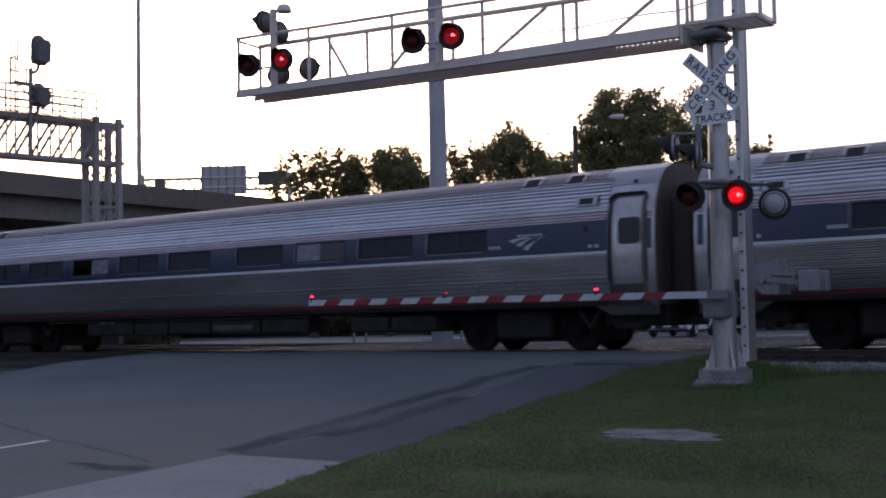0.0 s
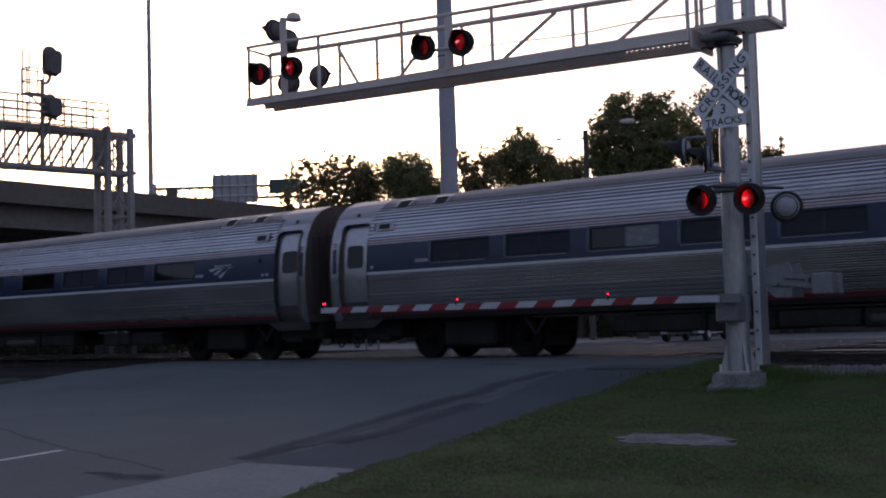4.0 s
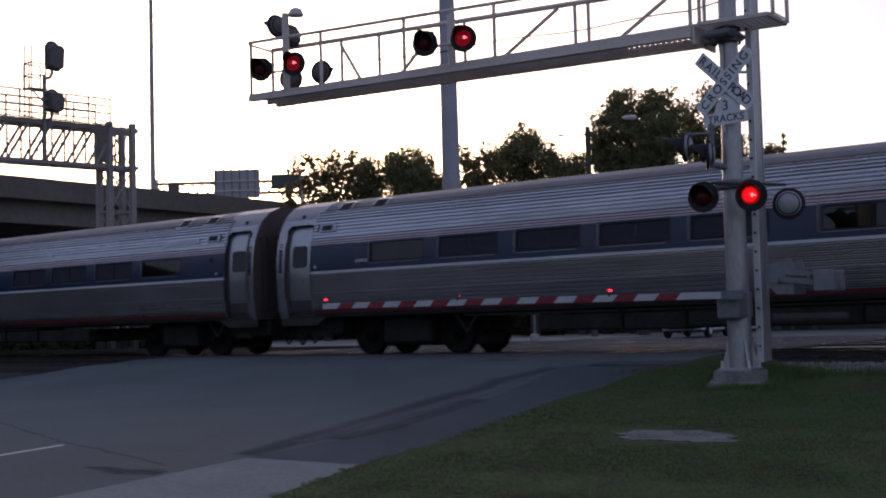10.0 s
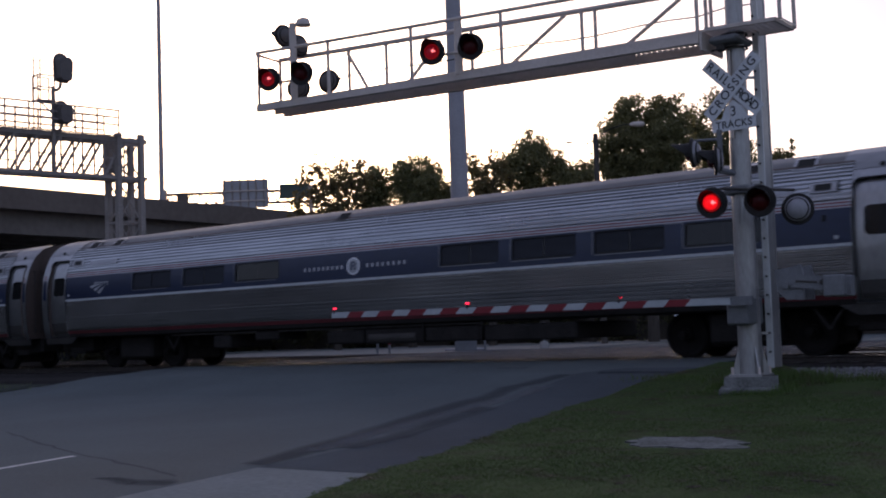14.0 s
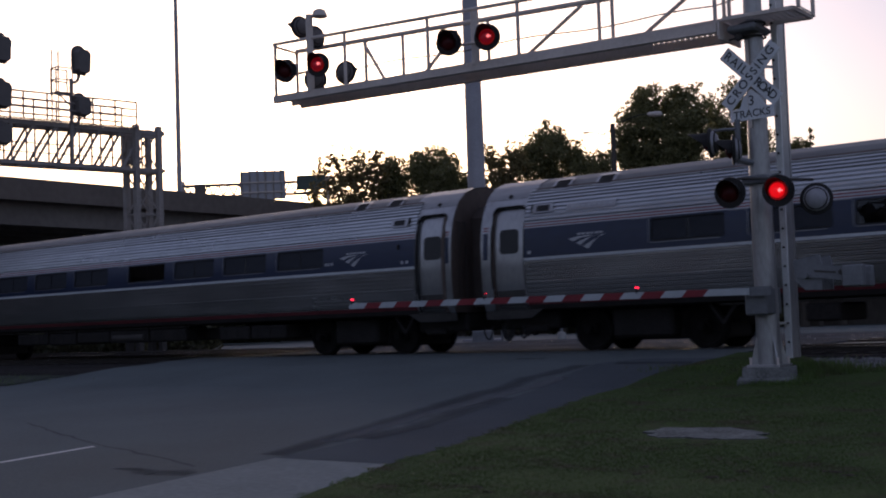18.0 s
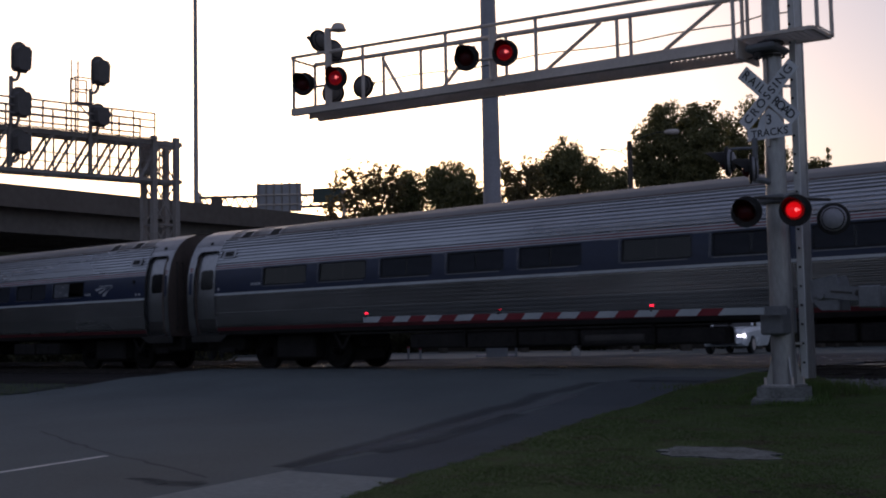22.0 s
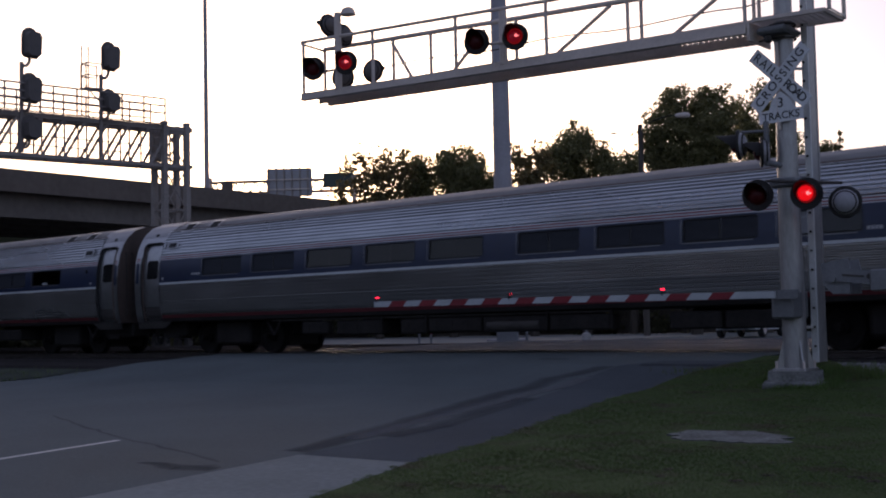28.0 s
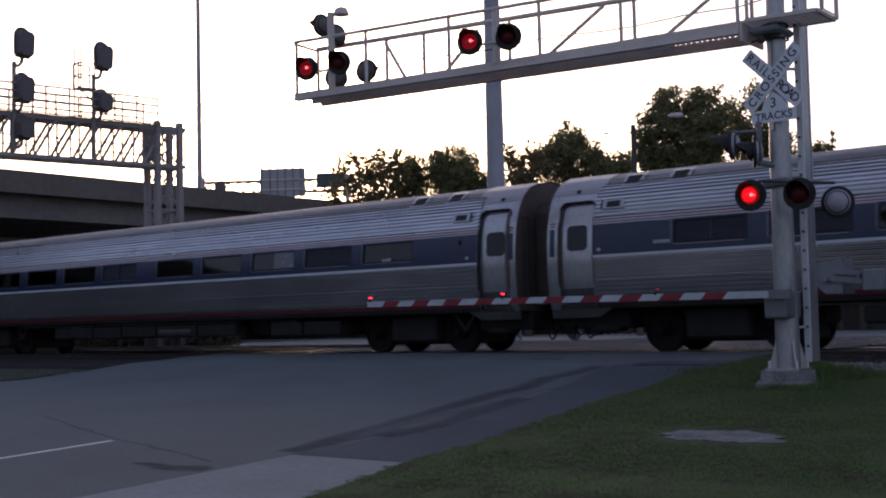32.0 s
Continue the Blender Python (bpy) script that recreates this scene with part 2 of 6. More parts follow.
# black lightened for the far signal heads: haze put into the colour
HEAD_GREY = surface("greyed_black", (0.085, 0.074, 0.07), (0.14, 0.124, 0.118), 0.4, 0.65, bump=0.03)
SIGN_WHITE = surface("sign_white", (0.52, 0.53, 0.55), (0.68, 0.69, 0.7), 0.4, 0.5, bump=0.02)
WHITE = surface("white_paint", (0.5, 0.5, 0.49), (0.66, 0.66, 0.64), 0.4, 0.55, bump=0.03)
GATE_WHITE = surface("dulled_white_sheeting", (0.34, 0.36, 0.37), (0.46, 0.48, 0.49), 0.3, 0.55, bump=0.03)
RED = surface("red_sheeting", (0.15, 0.007, 0.013), (0.23, 0.012, 0.019), 0.4, 0.55, bump=0.02)
INK = surface("sign_ink", (0.012, 0.012, 0.014), (0.02, 0.02, 0.022), 0.3, 0.5, bump=0.0)
RAIL = surface("rail_steel", (0.03, 0.024, 0.02), (0.07, 0.056, 0.048), 0.7, 0.7, 0.3, bump=0.1)
RAIL_TOP = surface("polished_rail_top", (0.5, 0.5, 0.5), (0.62, 0.62, 0.62), 0.5, 0.25, 0.95, bump=0.0)
TIE = surface("tie_wood", (0.02, 0.017, 0.015), (0.05, 0.042, 0.036), 0.5, 0.9, bump=0.4)
LINE_PAINT = surface("road_paint", (0.42, 0.42, 0.4), (0.62, 0.62, 0.6), 0.3, 0.7, bump=0.2)
# train
STAINLESS = surface("fluted_stainless", (0.42, 0.435, 0.455), (0.57, 0.585, 0.605), 1.6, 0.28, 0.95, bump=0.03, fine=9, stretch=(0.25, 1, 1))
# lower sides: grime plus the dim road reflection, both put into this colour
GRIMY_DIMMED_STEEL = surface("grimy_dimmed_stainless", (0.295, 0.292, 0.288), (0.475, 0.472, 0.465), 1.2, 0.25, 0.92, bump=0.01, fine=9, stretch=(0.12, 0.6, 0.6))
ROOF_STEEL = surface("sooty_roof_steel", (0.12, 0.115, 0.11), (0.22, 0.215, 0.21), 1.6, 0.55, 0.4, bump=0.05, fine=9, stretch=(0.3, 1, 1))
END_STEEL = surface("dull_end_roof_steel", (0.2, 0.2, 0.205), (0.33, 0.332, 0.338), 1.2, 0.4, 0.7, bump=0.04, fine=9, stretch=(0.3, 1, 1))
# on the step skirts, grime and mirrored dark ground share this one colour
STEP_STEEL = surface("grimy_dimmed_step_skirt", (0.038, 0.035, 0.033), (0.085, 0.079, 0.075), 0.6, 0.5, 0.5, bump=0.05, stretch=(0.6, 1, 1))
DULL_TRIM = surface("dull_window_trim", (0.16, 0.165, 0.175), (0.26, 0.265, 0.275), 0.9, 0.4, 0.8, bump=0.02)
SILL_RED = surface("dark_red_sill", (0.07, 0.009, 0.012), (0.135, 0.016, 0.02), 0.8, 0.65, bump=0.05, stretch=(0.4, 1, 1))
SMOOTH_STEEL = surface("smooth_stainless", (0.27, 0.272, 0.278), (0.43, 0.435, 0.442), 0.9, 0.3, 0.9, bump=0.02, stretch=(1, 1, 0.35))
BLUE = surface("blue_band_paint", (0.0055, 0.0125, 0.039), (0.009, 0.0195, 0.058), 1.2, 0.35, bump=0.02, stretch=(0.4, 1, 1))
BELT = surface("dulled_belt_rail", (0.4, 0.42, 0.43), (0.54, 0.56, 0.57), 0.6, 0.45, bump=0.0, stretch=(0.4, 1, 1))
STRIPE_RED = surface("red_stripe", (0.16, 0.014, 0.02), (0.24, 0.026, 0.032), 0.6, 0.55, bump=0.0)
STRIPE_WHITE = surface("white_stripe", (0.62, 0.63, 0.65), (0.74, 0.75, 0.77), 0.6, 0.5, bump=0.0)
STRIPE_DULL = surface("dulled_white_decal", (0.3, 0.31, 0.33), (0.46, 0.47, 0.49), 0.4, 0.55, bump=0.0)
BROWN = surface("sooty_end", (0.06, 0.042, 0.034), (0.12, 0.088, 0.074), 0.6, 0.8, bump=0.15, stretch=(1, 1, 0.3))
RUBBER = surface("rubber", (0.012, 0.012, 0.012), (0.024, 0.023, 0.022), 0.3, 0.8, bump=0.1)
GRIMY_DARK = surface("grimy_step_steel", (0.022, 0.02, 0.018), (0.055, 0.05, 0.047), 0.5, 0.8, 0.0, bump=0.06)
WHEEL_STEEL = surface("brake_dusted_wheel", (0.009, 0.008, 0.0075), (0.02, 0.0175, 0.016), 0.3, 0.85, 0.0, bump=0.1, spec=0.1)
SOOT_RUBBER = surface("sooty_rubber", (0.035, 0.025, 0.021), (0.075, 0.056, 0.048), 0.5, 0.85, bump=0.15, stretch=(1, 1, 0.3))
UNDER = surface("underframe_black", (0.015, 0.013, 0.012), (0.036, 0.0315, 0.029), 0.6, 0.85, bump=0.15, spec=0.2)
LINING = surface("car_lining", (0.08, 0.075, 0.07), (0.13, 0.12, 0.11), 1.0, 0.8, bump=0.05)
CURTAIN = surface("pale_blind", (0.1, 0.105, 0.118), (0.15, 0.155, 0.17), 0.3, 0.25, bump=0.02, stretch=(1, 1, 3))
BLIND = surface("grey_blind", (0.016, 0.018, 0.024), (0.03, 0.033, 0.042), 0.6, 0.55, bump=0.02, stretch=(1, 1, 3), spec=0.2)
SIGN_BACK = surface("sign_back_aluminium", (0.24, 0.235, 0.25), (0.34, 0.335, 0.355), 1.0, 0.45, 0.6, bump=0.05)
SIGN_GREEN = surface("sign_dark_green", (0.03, 0.05, 0.04), (0.05, 0.075, 0.06), 1.0, 0.5, bump=0.02)
BARK = surface("bark", (0.035, 0.028, 0.022), (0.08, 0.065, 0.05), 0.4, 0.95, bump=0.6, stretch=(3, 3, 0.6))
WOOD_POLE = surface("creosoted_pole", (0.05, 0.042, 0.036), (0.1, 0.085, 0.07), 0.5, 0.9, bump=0.3, stretch=(3, 3, 0.4))
RED_DARK = surface("unlit_red_glass", (0.05, 0.004, 0.005), (0.085, 0.007, 0.008), 0.06, 0.4, bump=0.0, spec=0.2)
RED_LIT = glow("lit_red_glass", (1.0, 0.008, 0.008), 0.8)
RED_RIM = glow("lit_red_rim", (1.0, 0.02, 0.02), 0.12)
RED_CORE = glow("lit_red_core", (1.0, 0.17, 0.15), 2.0)
RED_DIM = glow("lit_red_edge_on", (1.0, 0.015, 0.04), 0.07)
LED = glow("gate_light_lit", (1.0, 0.02, 0.045), 3.2)
HEADLIGHT = glow("headlight_lit", (0.95, 0.97, 1.0), 5.0)


def leaves(name, dark, light):
    """Foliage: thin leaves that let some light through, each of its own green."""
    mt = bpy.data.materials.new(name)
    mt.use_nodes = True
    nd, ln = mt.node_tree.nodes, mt.node_tree.links
    bs = nd["Principled BSDF"]
    geo = nd.new("ShaderNodeNewGeometry")
    ramp = nd.new("ShaderNodeValToRGB")
    ramp.color_ramp.elements[0].color, ramp.color_ramp.elements[1].color = (*dark, 1), (*light, 1)
    ln.new(geo.outputs["Random Per Island"], ramp.inputs[0])
    ln.new(ramp.outputs[0], bs.inputs["Base Color"])
    bs.inputs["Roughness"].default_value = 0.6
    tr = nd.new("ShaderNodeBsdfTranslucent")
    ln.new(ramp.outputs[0], tr.inputs["Color"])
    mx = nd.new("ShaderNodeMixShader")
    mx.inputs[0].default_value = 0.5
    ln.new(bs.outputs[0], mx.inputs[1])
    ln.new(tr.outputs[0], mx.inputs[2])
    ln.new(mx.outputs[0], nd["Material Output"].inputs["Surface"])
    return mt


LEAF_SHRUB = leaves("shrub_foliage", (0.05, 0.05, 0.024), (0.1, 0.094, 0.045))
LEAF_DARK = leaves("dark_foliage", (0.13, 0.13, 0.055), (0.27, 0.25, 0.11))
LEAF_GRASS = leaves("grass_leaf", (0.094, 0.16, 0.038), (0.13, 0.195, 0.053))


def mottle(mt, dry):
    """Dry brown patches, drawn out across the lawn, mixed into a grass colour."""
    nd, ln = mt.node_tree.nodes, mt.node_tree.links
    old = next(l.from_socket for l in ln if l.to_node.type == "BSDF_PRINCIPLED" and l.to_socket.name == "Base Color")
    co, mp, no, rr, mx = nd.new("ShaderNodeTexCoord"), nd.new("ShaderNodeMapping"), nd.new("ShaderNodeTexNoise"), nd.new("ShaderNodeMapRange"), nd.new("ShaderNodeMixRGB")
    mp.inputs["Scale"].default_value = (1.0, 1.6, 1.0)
    no.inputs["Scale"].default_value, no.inputs["Detail"].default_value = 1.3, 7
    no.inputs["Roughness"].default_value = 0.68
    rr.inputs["From Min"].default_value, rr.inputs["From Max"].default_value = 0.51, 0.64
    rr.inputs["To Max"].default_value = 0.75
    ln.new(co.outputs["Object"], mp.inputs["Vector"])
    ln.new(mp.outputs[0], no.inputs["Vector"])
    ln.new(no.outputs["Fac"], rr.inputs["Value"])
    ln.new(rr.outputs[0], mx.inputs[0])
    ln.new(old, mx.inputs[1])
    mx.inputs[2].default_value = (*dry, 1)
    for node in [l.to_node for l in ln if l.from_socket == old and l.to_node != mx]:
        ln.new(mx.outputs[0], node.inputs["Base Color"] if node.type == "BSDF_PRINCIPLED" else node.inputs["Color"])


mottle(LEAF_GRASS, (0.135, 0.102, 0.062))
mottle(GRASS_SOIL, (0.06, 0.046, 0.03))
LEAF_WARM = leaves("olive_foliage", (0.13, 0.11, 0.05), (0.27, 0.21, 0.09))


def window_glass():
    """Tinted pane: dark see-through with a mirror's sheen."""
    mt = bpy.data.materials.new("tinted_glass")
    mt.use_nodes = True
    nd, ln = mt.node_tree.nodes, mt.node_tree.links
    clear, gloss, mx, fr = nd.new("ShaderNodeBsdfTransparent"), nd.new("ShaderNodeBsdfGlossy"), nd.new("ShaderNodeMixShader"), nd.new("ShaderNodeFresnel")
    clear.inputs["Color"].default_value = (0.2, 0.205, 0.225, 1)
    gloss.inputs["Roughness"].default_value = 0.04
    fr.inputs["IOR"].default_value = 1.55
    ln.new(fr.outputs[0], mx.inputs[0])
    ln.new(clear.outputs[0], mx.inputs[1])
    ln.new(gloss.outputs[0], mx.inputs[2])
    ln.new(mx.outputs[0], nd["Material Output"].inputs["Surface"])
    return mt


PANE = window_glass()
CAR_WHITE = surface("white_car_paint", (0.68, 0.69, 0.7), (0.76, 0.77, 0.78), 1.0, 0.25, bump=0.0)
DARK_GLASS = surface("dark_glass", (0.008, 0.0085, 0.009), (0.015, 0.016, 0.018), 1.0, 0.12, bump=0.0, spec=0.3)

# ---- ground ----
PROFILE_Y = [-300, -60, -16, -13, -10.5, -8, -5.8, -4.6, -3.8, -2.4, -1.2, 12.6, 17, 400]
PROFILE_Z = [-1.0, -1.0, -0.92, -0.8, -0.68, -0.58, -0.47, -0.3, -0.14, -0.04, 0.0, 0.0, -0.16, -0.16]


def lie(y):
    """Height of the made ground at y."""
    return float(np.interp(y, PROFILE_Y, PROFILE_Z))


def sheet(x_of, ys, lift, nx=24):
    """A ground sheet between x_of(y) = (left, right), laid on the slope."""
    g = Geo()
    vs, fs = [], []
    for y in ys:
        a, b = x_of(y)
        vs += [(a + (b - a) * i / nx, y, lie(y) + lift) for i in range(nx + 1)]
    for k in range(len(ys) - 1):
        fs += [(k * (nx + 1) + i, k * (nx + 1) + i + 1, (k + 1) * (nx + 1) + i + 1, (k + 1) * (nx + 1) + i) for i in range(nx)]
    return g.add(vs, fs)


def road_edges(y):
    """The road's left and right edge at y; the right one flares into the corner kerb."""
    right = float(np.interp(y, [-60, -16, -15, -13, -11.8, -9.8, -6.9, -4.7, -3.6, 60], [-7.3, -7.6, -7.8, -8.25, -8.3, -8.72, -9.35, -9.4, -8.8, -8.8]))
    left = float(np.interp(y, [-60, -7, -5.3, -4.3, -3.4, 60], [-29, -27.5, -26.7, -25.8, -25.0, -25.0]))
    return left, right


NEAR_YS = [-60, -45, -35, -28, -22, -18, -16, -15, -14, -13, -12, -11, -10.5, -9.5, -8.5, -8, -7, -6.4, -5.8, -5.2, -4.6, -4.2, -3.8, -3.2, -2.4, -1.8, -1.2]
ground = Geo()
gy = [-1500, -60, -16, -13, -10.5, -8, -5.8, -4.6, -3.9, -3.4, 13.5, 15, 400, 3000]
gz = [-1.1, -1.04, -0.96, -0.84, -0.72, -0.62, -0.51, -0.36, -0.38, -0.42, -0.42, -0.2, -0.2, -0.2]
gx = [-3000, -400, -120, -60, -30, 0, 30, 80, 400, 3000]
ground.add([(x, y, z) for y, z in zip(gy, gz) for x in gx],
           [(k * 10 + i, k * 10 + i + 1, (k + 1) * 10 + i + 1, (k + 1) * 10 + i) for k in range(len(gy) - 1) for i in range(9)])
solo("ground", ground, DIRT, "bare dusty ground round the railway", "ground", kind="structure")
solo("road", sheet(road_edges, NEAR_YS, 0.0, 30), ASPHALT, "worn grey asphalt road rising to the railway crossing", "road", kind="structure")
solo("road_beyond", sheet(lambda y: (-25, -8.8), [12.6, 14, 15.5, 17, 20, 30, 70], 0.0), ASPHALT, "grey asphalt road beyond the railway tracks", "road", kind="structure")
cross_street = Geo()
cross_street.box(-160, 90, 29.0, 36.0, -0.4, -0.152)
solo("cross_street", cross_street, ASPHALT, "grey asphalt street beside the railway", "road", kind="structure")
lot = Geo()
lot.box(-50, -25.1, 14.8, 28.9, -0.4, -0.13)
lot.box(-8.7, 60, 14.8, 28.9, -0.4, -0.13)
solo("pavement_beyond", lot, PALE_GRAVEL, "pale concrete strip beside the street", "pavement", kind="structure")
# crossing deck between and beside the rails
deck_y = [(-1.2, -0.80), (-0.64, 0.64), (0.80, 3.5), (3.66, 4.94), (5.10, 7.8), (7.96, 9.24), (9.40, 12.6)]
crossing = tagged(part("crossing_deck", Geo().box(-25, -8.8, -1.2, 12.6, -0.4, -0.06), ASPHALT, None), "dark crossing deck between the rails", "crossing", kind="structure")
deck_panel = {}
for y0, y1 in deck_y:
    for x0 in np.arange(-25, -9, 2.7):
        w = (round(y1 - y0, 2))
        if w not in deck_panel:
            deck_panel[w] = Geo().slab(0, 2.69, 0, w, -0.08, -0.006, 0.015).mesh("deck_panel", PATCH)
        part("deck_panel", deck_panel[w], PATCH, crossing, m=pose(float(x0), y0, 0))


def lawn_edges(y):
    return road_edges(y)[1] - 0.02, 70


def lawn_rise(g):
    """Small humps in the turf."""
    g.v = [(x, y, z + 0.03 * noise.noise(Vector((x * 0.7, y * 0.7, 0))) * min(1, max(0, x + 9))) for x, y, z in g.v]
    return g


solo("lawn", lawn_rise(sheet(lawn_edges, [v for v in NEAR_YS if v <= -4.6] + [-4.35], 0.02, 120)), GRASS_SOIL, "mown green lawn beside the road", "lawn", kind="structure")
solo("lawn_edge", lawn_rise(sheet(lambda y: (road_edges(y)[1] - 0.03, float(np.interp(y, [-4.4, -3.8, -2.5], [-6.6, -6.95, -7.9]))), [-4.4, -4.1, -3.85, -3.6, -3.3, -3.0, -2.7, -2.5], 0.02, 20)), GRASS_SOIL, "ragged end of the lawn beside the rails", "lawn", kind="structure")
verge = sheet(lambda y: (-90, road_edges(y)[0] + 0.02), [v for v in NEAR_YS if v <= -4.6], 0.02, 30)
solo("road_shoulder", verge, SHOULDER, "dark weedy gravel shoulder beside the road", "shoulder", kind="structure")

# sidewalk flags at the road's corner
tagged(part("pavement", sheet(lambda y: (-10.0, road_edges(y)[1]), [-40, -30, -22, -18, -16, -15, -14, -13.1], 0.004, 6), SIDEWALK, None), "pale concrete sidewalk at the road's corner", "pavement", kind="structure")

# white edge line
line = Geo()
for k in range(18):
    y0, y1 = -13.0 - k * 2.0, -15.0 - k * 2.0
    line.add([(-13.64, y1, lie(y1) + 0.006), (-13.52, y1, lie(y1) + 0.006), (-13.52, y0, lie(y0) + 0.006), (-13.64, y0, lie(y0) + 0.006)], [(0, 1, 2, 3)])
solo("road_line", line, LINE_PAINT, "worn white painted line on the asphalt", "marking", kind="structure")

# repairs in the asphalt
def worn_edge(name, dark, light, size, cover):
    """An asphalt repair that thins out to its edges: cover: how much of it hides the road below at the middle."""
    mt = surface(name, dark, light, size, 0.93, bump=0.4, fine=40, spec=0.06)
    nd, ln = mt.node_tree.nodes, mt.node_tree.links
    edge, grain, mix, mul, clear = nd.new("ShaderNodeAttribute"), nd.new("ShaderNodeTexNoise"), nd.new("ShaderNodeMath"), nd.new("ShaderNodeMapRange"), nd.new("ShaderNodeBsdfTransparent")
    edge.attribute_name = "across"
    grain.inputs["Scale"].default_value, grain.inputs["Detail"].default_value = 2.2, 6
    mix.operation = "MULTIPLY_ADD"
    ln.new(grain.outputs["Fac"], mix.inputs[0])
    mix.inputs[1].default_value = 1.1
    ln.new(edge.outputs["Fac"], mix.inputs[2])
    mul.inputs["From Min"].default_value, mul.inputs["From Max"].default_value = 0.55, 1.5
    mul.inputs["To Min"].default_value, mul.inputs["To Max"].default_value = 0.0, cover
    ln.new(mix.outputs[0], mul.inputs["Value"])
    out = nd.new("ShaderNodeMixShader")
    ln.new(mul.outputs[0], out.inputs[0])
    ln.new(clear.outputs[0], out.inputs[1])
    ln.new(nd["Principled BSDF"].outputs[0], out.inputs[2])
    ln.new(out.outputs[0], nd["Material Output"].inputs["Surface"])
    return mt


def laid(name, geo, material, label, columns=5):
    """A thin repair on the road; its columns fade from the middle to both edges."""
    ob = solo(name, geo, material, label, "road", kind="structure")
    across = ob.data.attributes.new("across", "FLOAT", "POINT")
    n = len(ob.data.vertices)
    across.data.foreach_set("value", np.array([math.sin(math.pi * (i % columns) / (columns - 1)) for i in range(n)], dtype=np.float32))
    return ob


SOFT_SEAM = worn_edge("worn_tar_seam", (0.052, 0.055, 0.061), (0.082, 0.086, 0.093), 0.8, 0.55)
SOFT_PATCH = worn_edge("worn_patch", (0.042, 0.045, 0.052), (0.07, 0.074, 0.082), 1.0, 0.52)
CRACK = worn_edge("open_crack", (0.04, 0.043, 0.047), (0.07, 0.074, 0.08), 0.5, 0.3)
PALE_WEAR = worn_edge("pale_wheel_wear", (0.12, 0.125, 0.13), (0.16, 0.165, 0.172), 1.5, 0.6)


def ribbon(left, right, lift, rough=0.0, steps=8):
    """A thin laid strip between two lines of (x, y)."""
    rng = np.random.RandomState(len(left) + int(abs(left[0][0]) * 10))
    g = Geo()
    rows = []
    for (ax, ay), (bx, by), (cx, cy), (dx, dy) in zip(left, right, left[1:], right[1:]):
        for k in range(steps):
            u = k / steps
            rows.append(((ax + (cx - ax) * u, ay + (cy - ay) * u), (bx + (dx - bx) * u, by + (dy - by) * u)))
    rows.append((left[-1], right[-1]))
    vs = []
    for (ax, ay), (bx, by) in rows:
        ax, bx = ax + rng.normal(0, rough), bx + rng.normal(0, rough)
        vs += [(ax + (bx - ax) * i / 4, ay + (by - ay) * i / 4, lie(ay + (by - ay) * i / 4) + lift) for i in range(5)]
    return g.add(vs, [(k * 5 + i, k * 5 + i + 1, k * 5 + 6 + i, k * 5 + 5 + i) for k in range(len(rows) - 1) for i in range(4)])


lane_ys = [-13.05, -12, -10.5, -8, -7.1, -5.8, -4.7, -3.9, -3.2]
lane_x = [-10.0, -9.95, -9.9, -10.45, -10.7, -11.0, -11.2, -11.0, -10.4]
solo("road_patch", ribbon(list(zip(lane_x, lane_ys)), [(road_edges(y)[1], y) for y in lane_ys], 0.004, 0.02), LANE, "darker newer strip of asphalt along the road edge", "road", kind="structure")
rut = [(-10.16, -12.95), (-10.6, -10.68), (-11.15, -8.7), (-11.6, -6.94), (-11.77, -4.96), (-11.21, -3.97)]
laid("road_seam", ribbon([(x - 0.32, y) for x, y in rut], [(x + 0.28, y) for x, y in rut], 0.008, 0.02), SOFT_SEAM, "dark tar seam in the asphalt")
rut = [(-9.95, -11.6), (-9.95, -10.6), (-10.4, -8.8), (-10.75, -7.2)]
laid("road_seam", ribbon([(x - 0.3, y) for x, y in rut], [(x + 0.28, y) for x, y in rut], 0.01, 0.02), SOFT_SEAM, "dark tar seam in the asphalt")
rut = [(-10.4, -11.9), (-10.75, -10.0), (-11.1, -8.1), (-11.35, -6.4), (-11.3, -4.9)]
laid("road_wear", ribbon([(x - 0.1, y) for x, y in rut], [(x + 0.42, y) for x, y in rut], 0.0095, 0.02), PALE_WEAR, "pale worn wheel track on the asphalt")
crack_rng = np.random.RandomState(23)
crack = [(x, float(np.interp(x, [-17.7, -14.21, -11.92, -10.25], [-11.33, -12.69, -13.37, -13.98])) + crack_rng.normal(0, 0.022)) for x in np.arange(-17.7, -10.2, 0.3)]
gape = [0.03 + 0.03 * crack_rng.rand() for _ in crack]
laid("road_seam", ribbon([(x, y + w) for (x, y), w in zip(crack, gape)], [(x, y - w) for (x, y), w in zip(crack, gape)], 0.006, 0.01, 2), CRACK, "dark crack across the asphalt")
laid("road_patch", ribbon([(-11.5, -14.32), (-11.2, -14.36), (-10.8, -14.52), (-10.4, -14.5), (-10.05, -14.42)], [(-11.45, -14.2), (-11.15, -14.12), (-10.75, -14.16), (-10.4, -13.98), (-10.1, -14.1)], 0.006, 0.04, 4), SOFT_PATCH, "dark square repair in the asphalt")
for cx, cy, a, b in ((-9.85, -3.86, 0.75, 0.13), (-13.02, -3.0, 0.35, 0.09)):
    span = [(cx + a * (k / 4 - 1), cy) for k in range(9)]
    laid("road_patch", ribbon([(x, y - b) for x, y in span], [(x, y + b) for x, y in span], 0.012, 0.0, 2), SOFT_PATCH, "dark sunken patch beside the crossing")

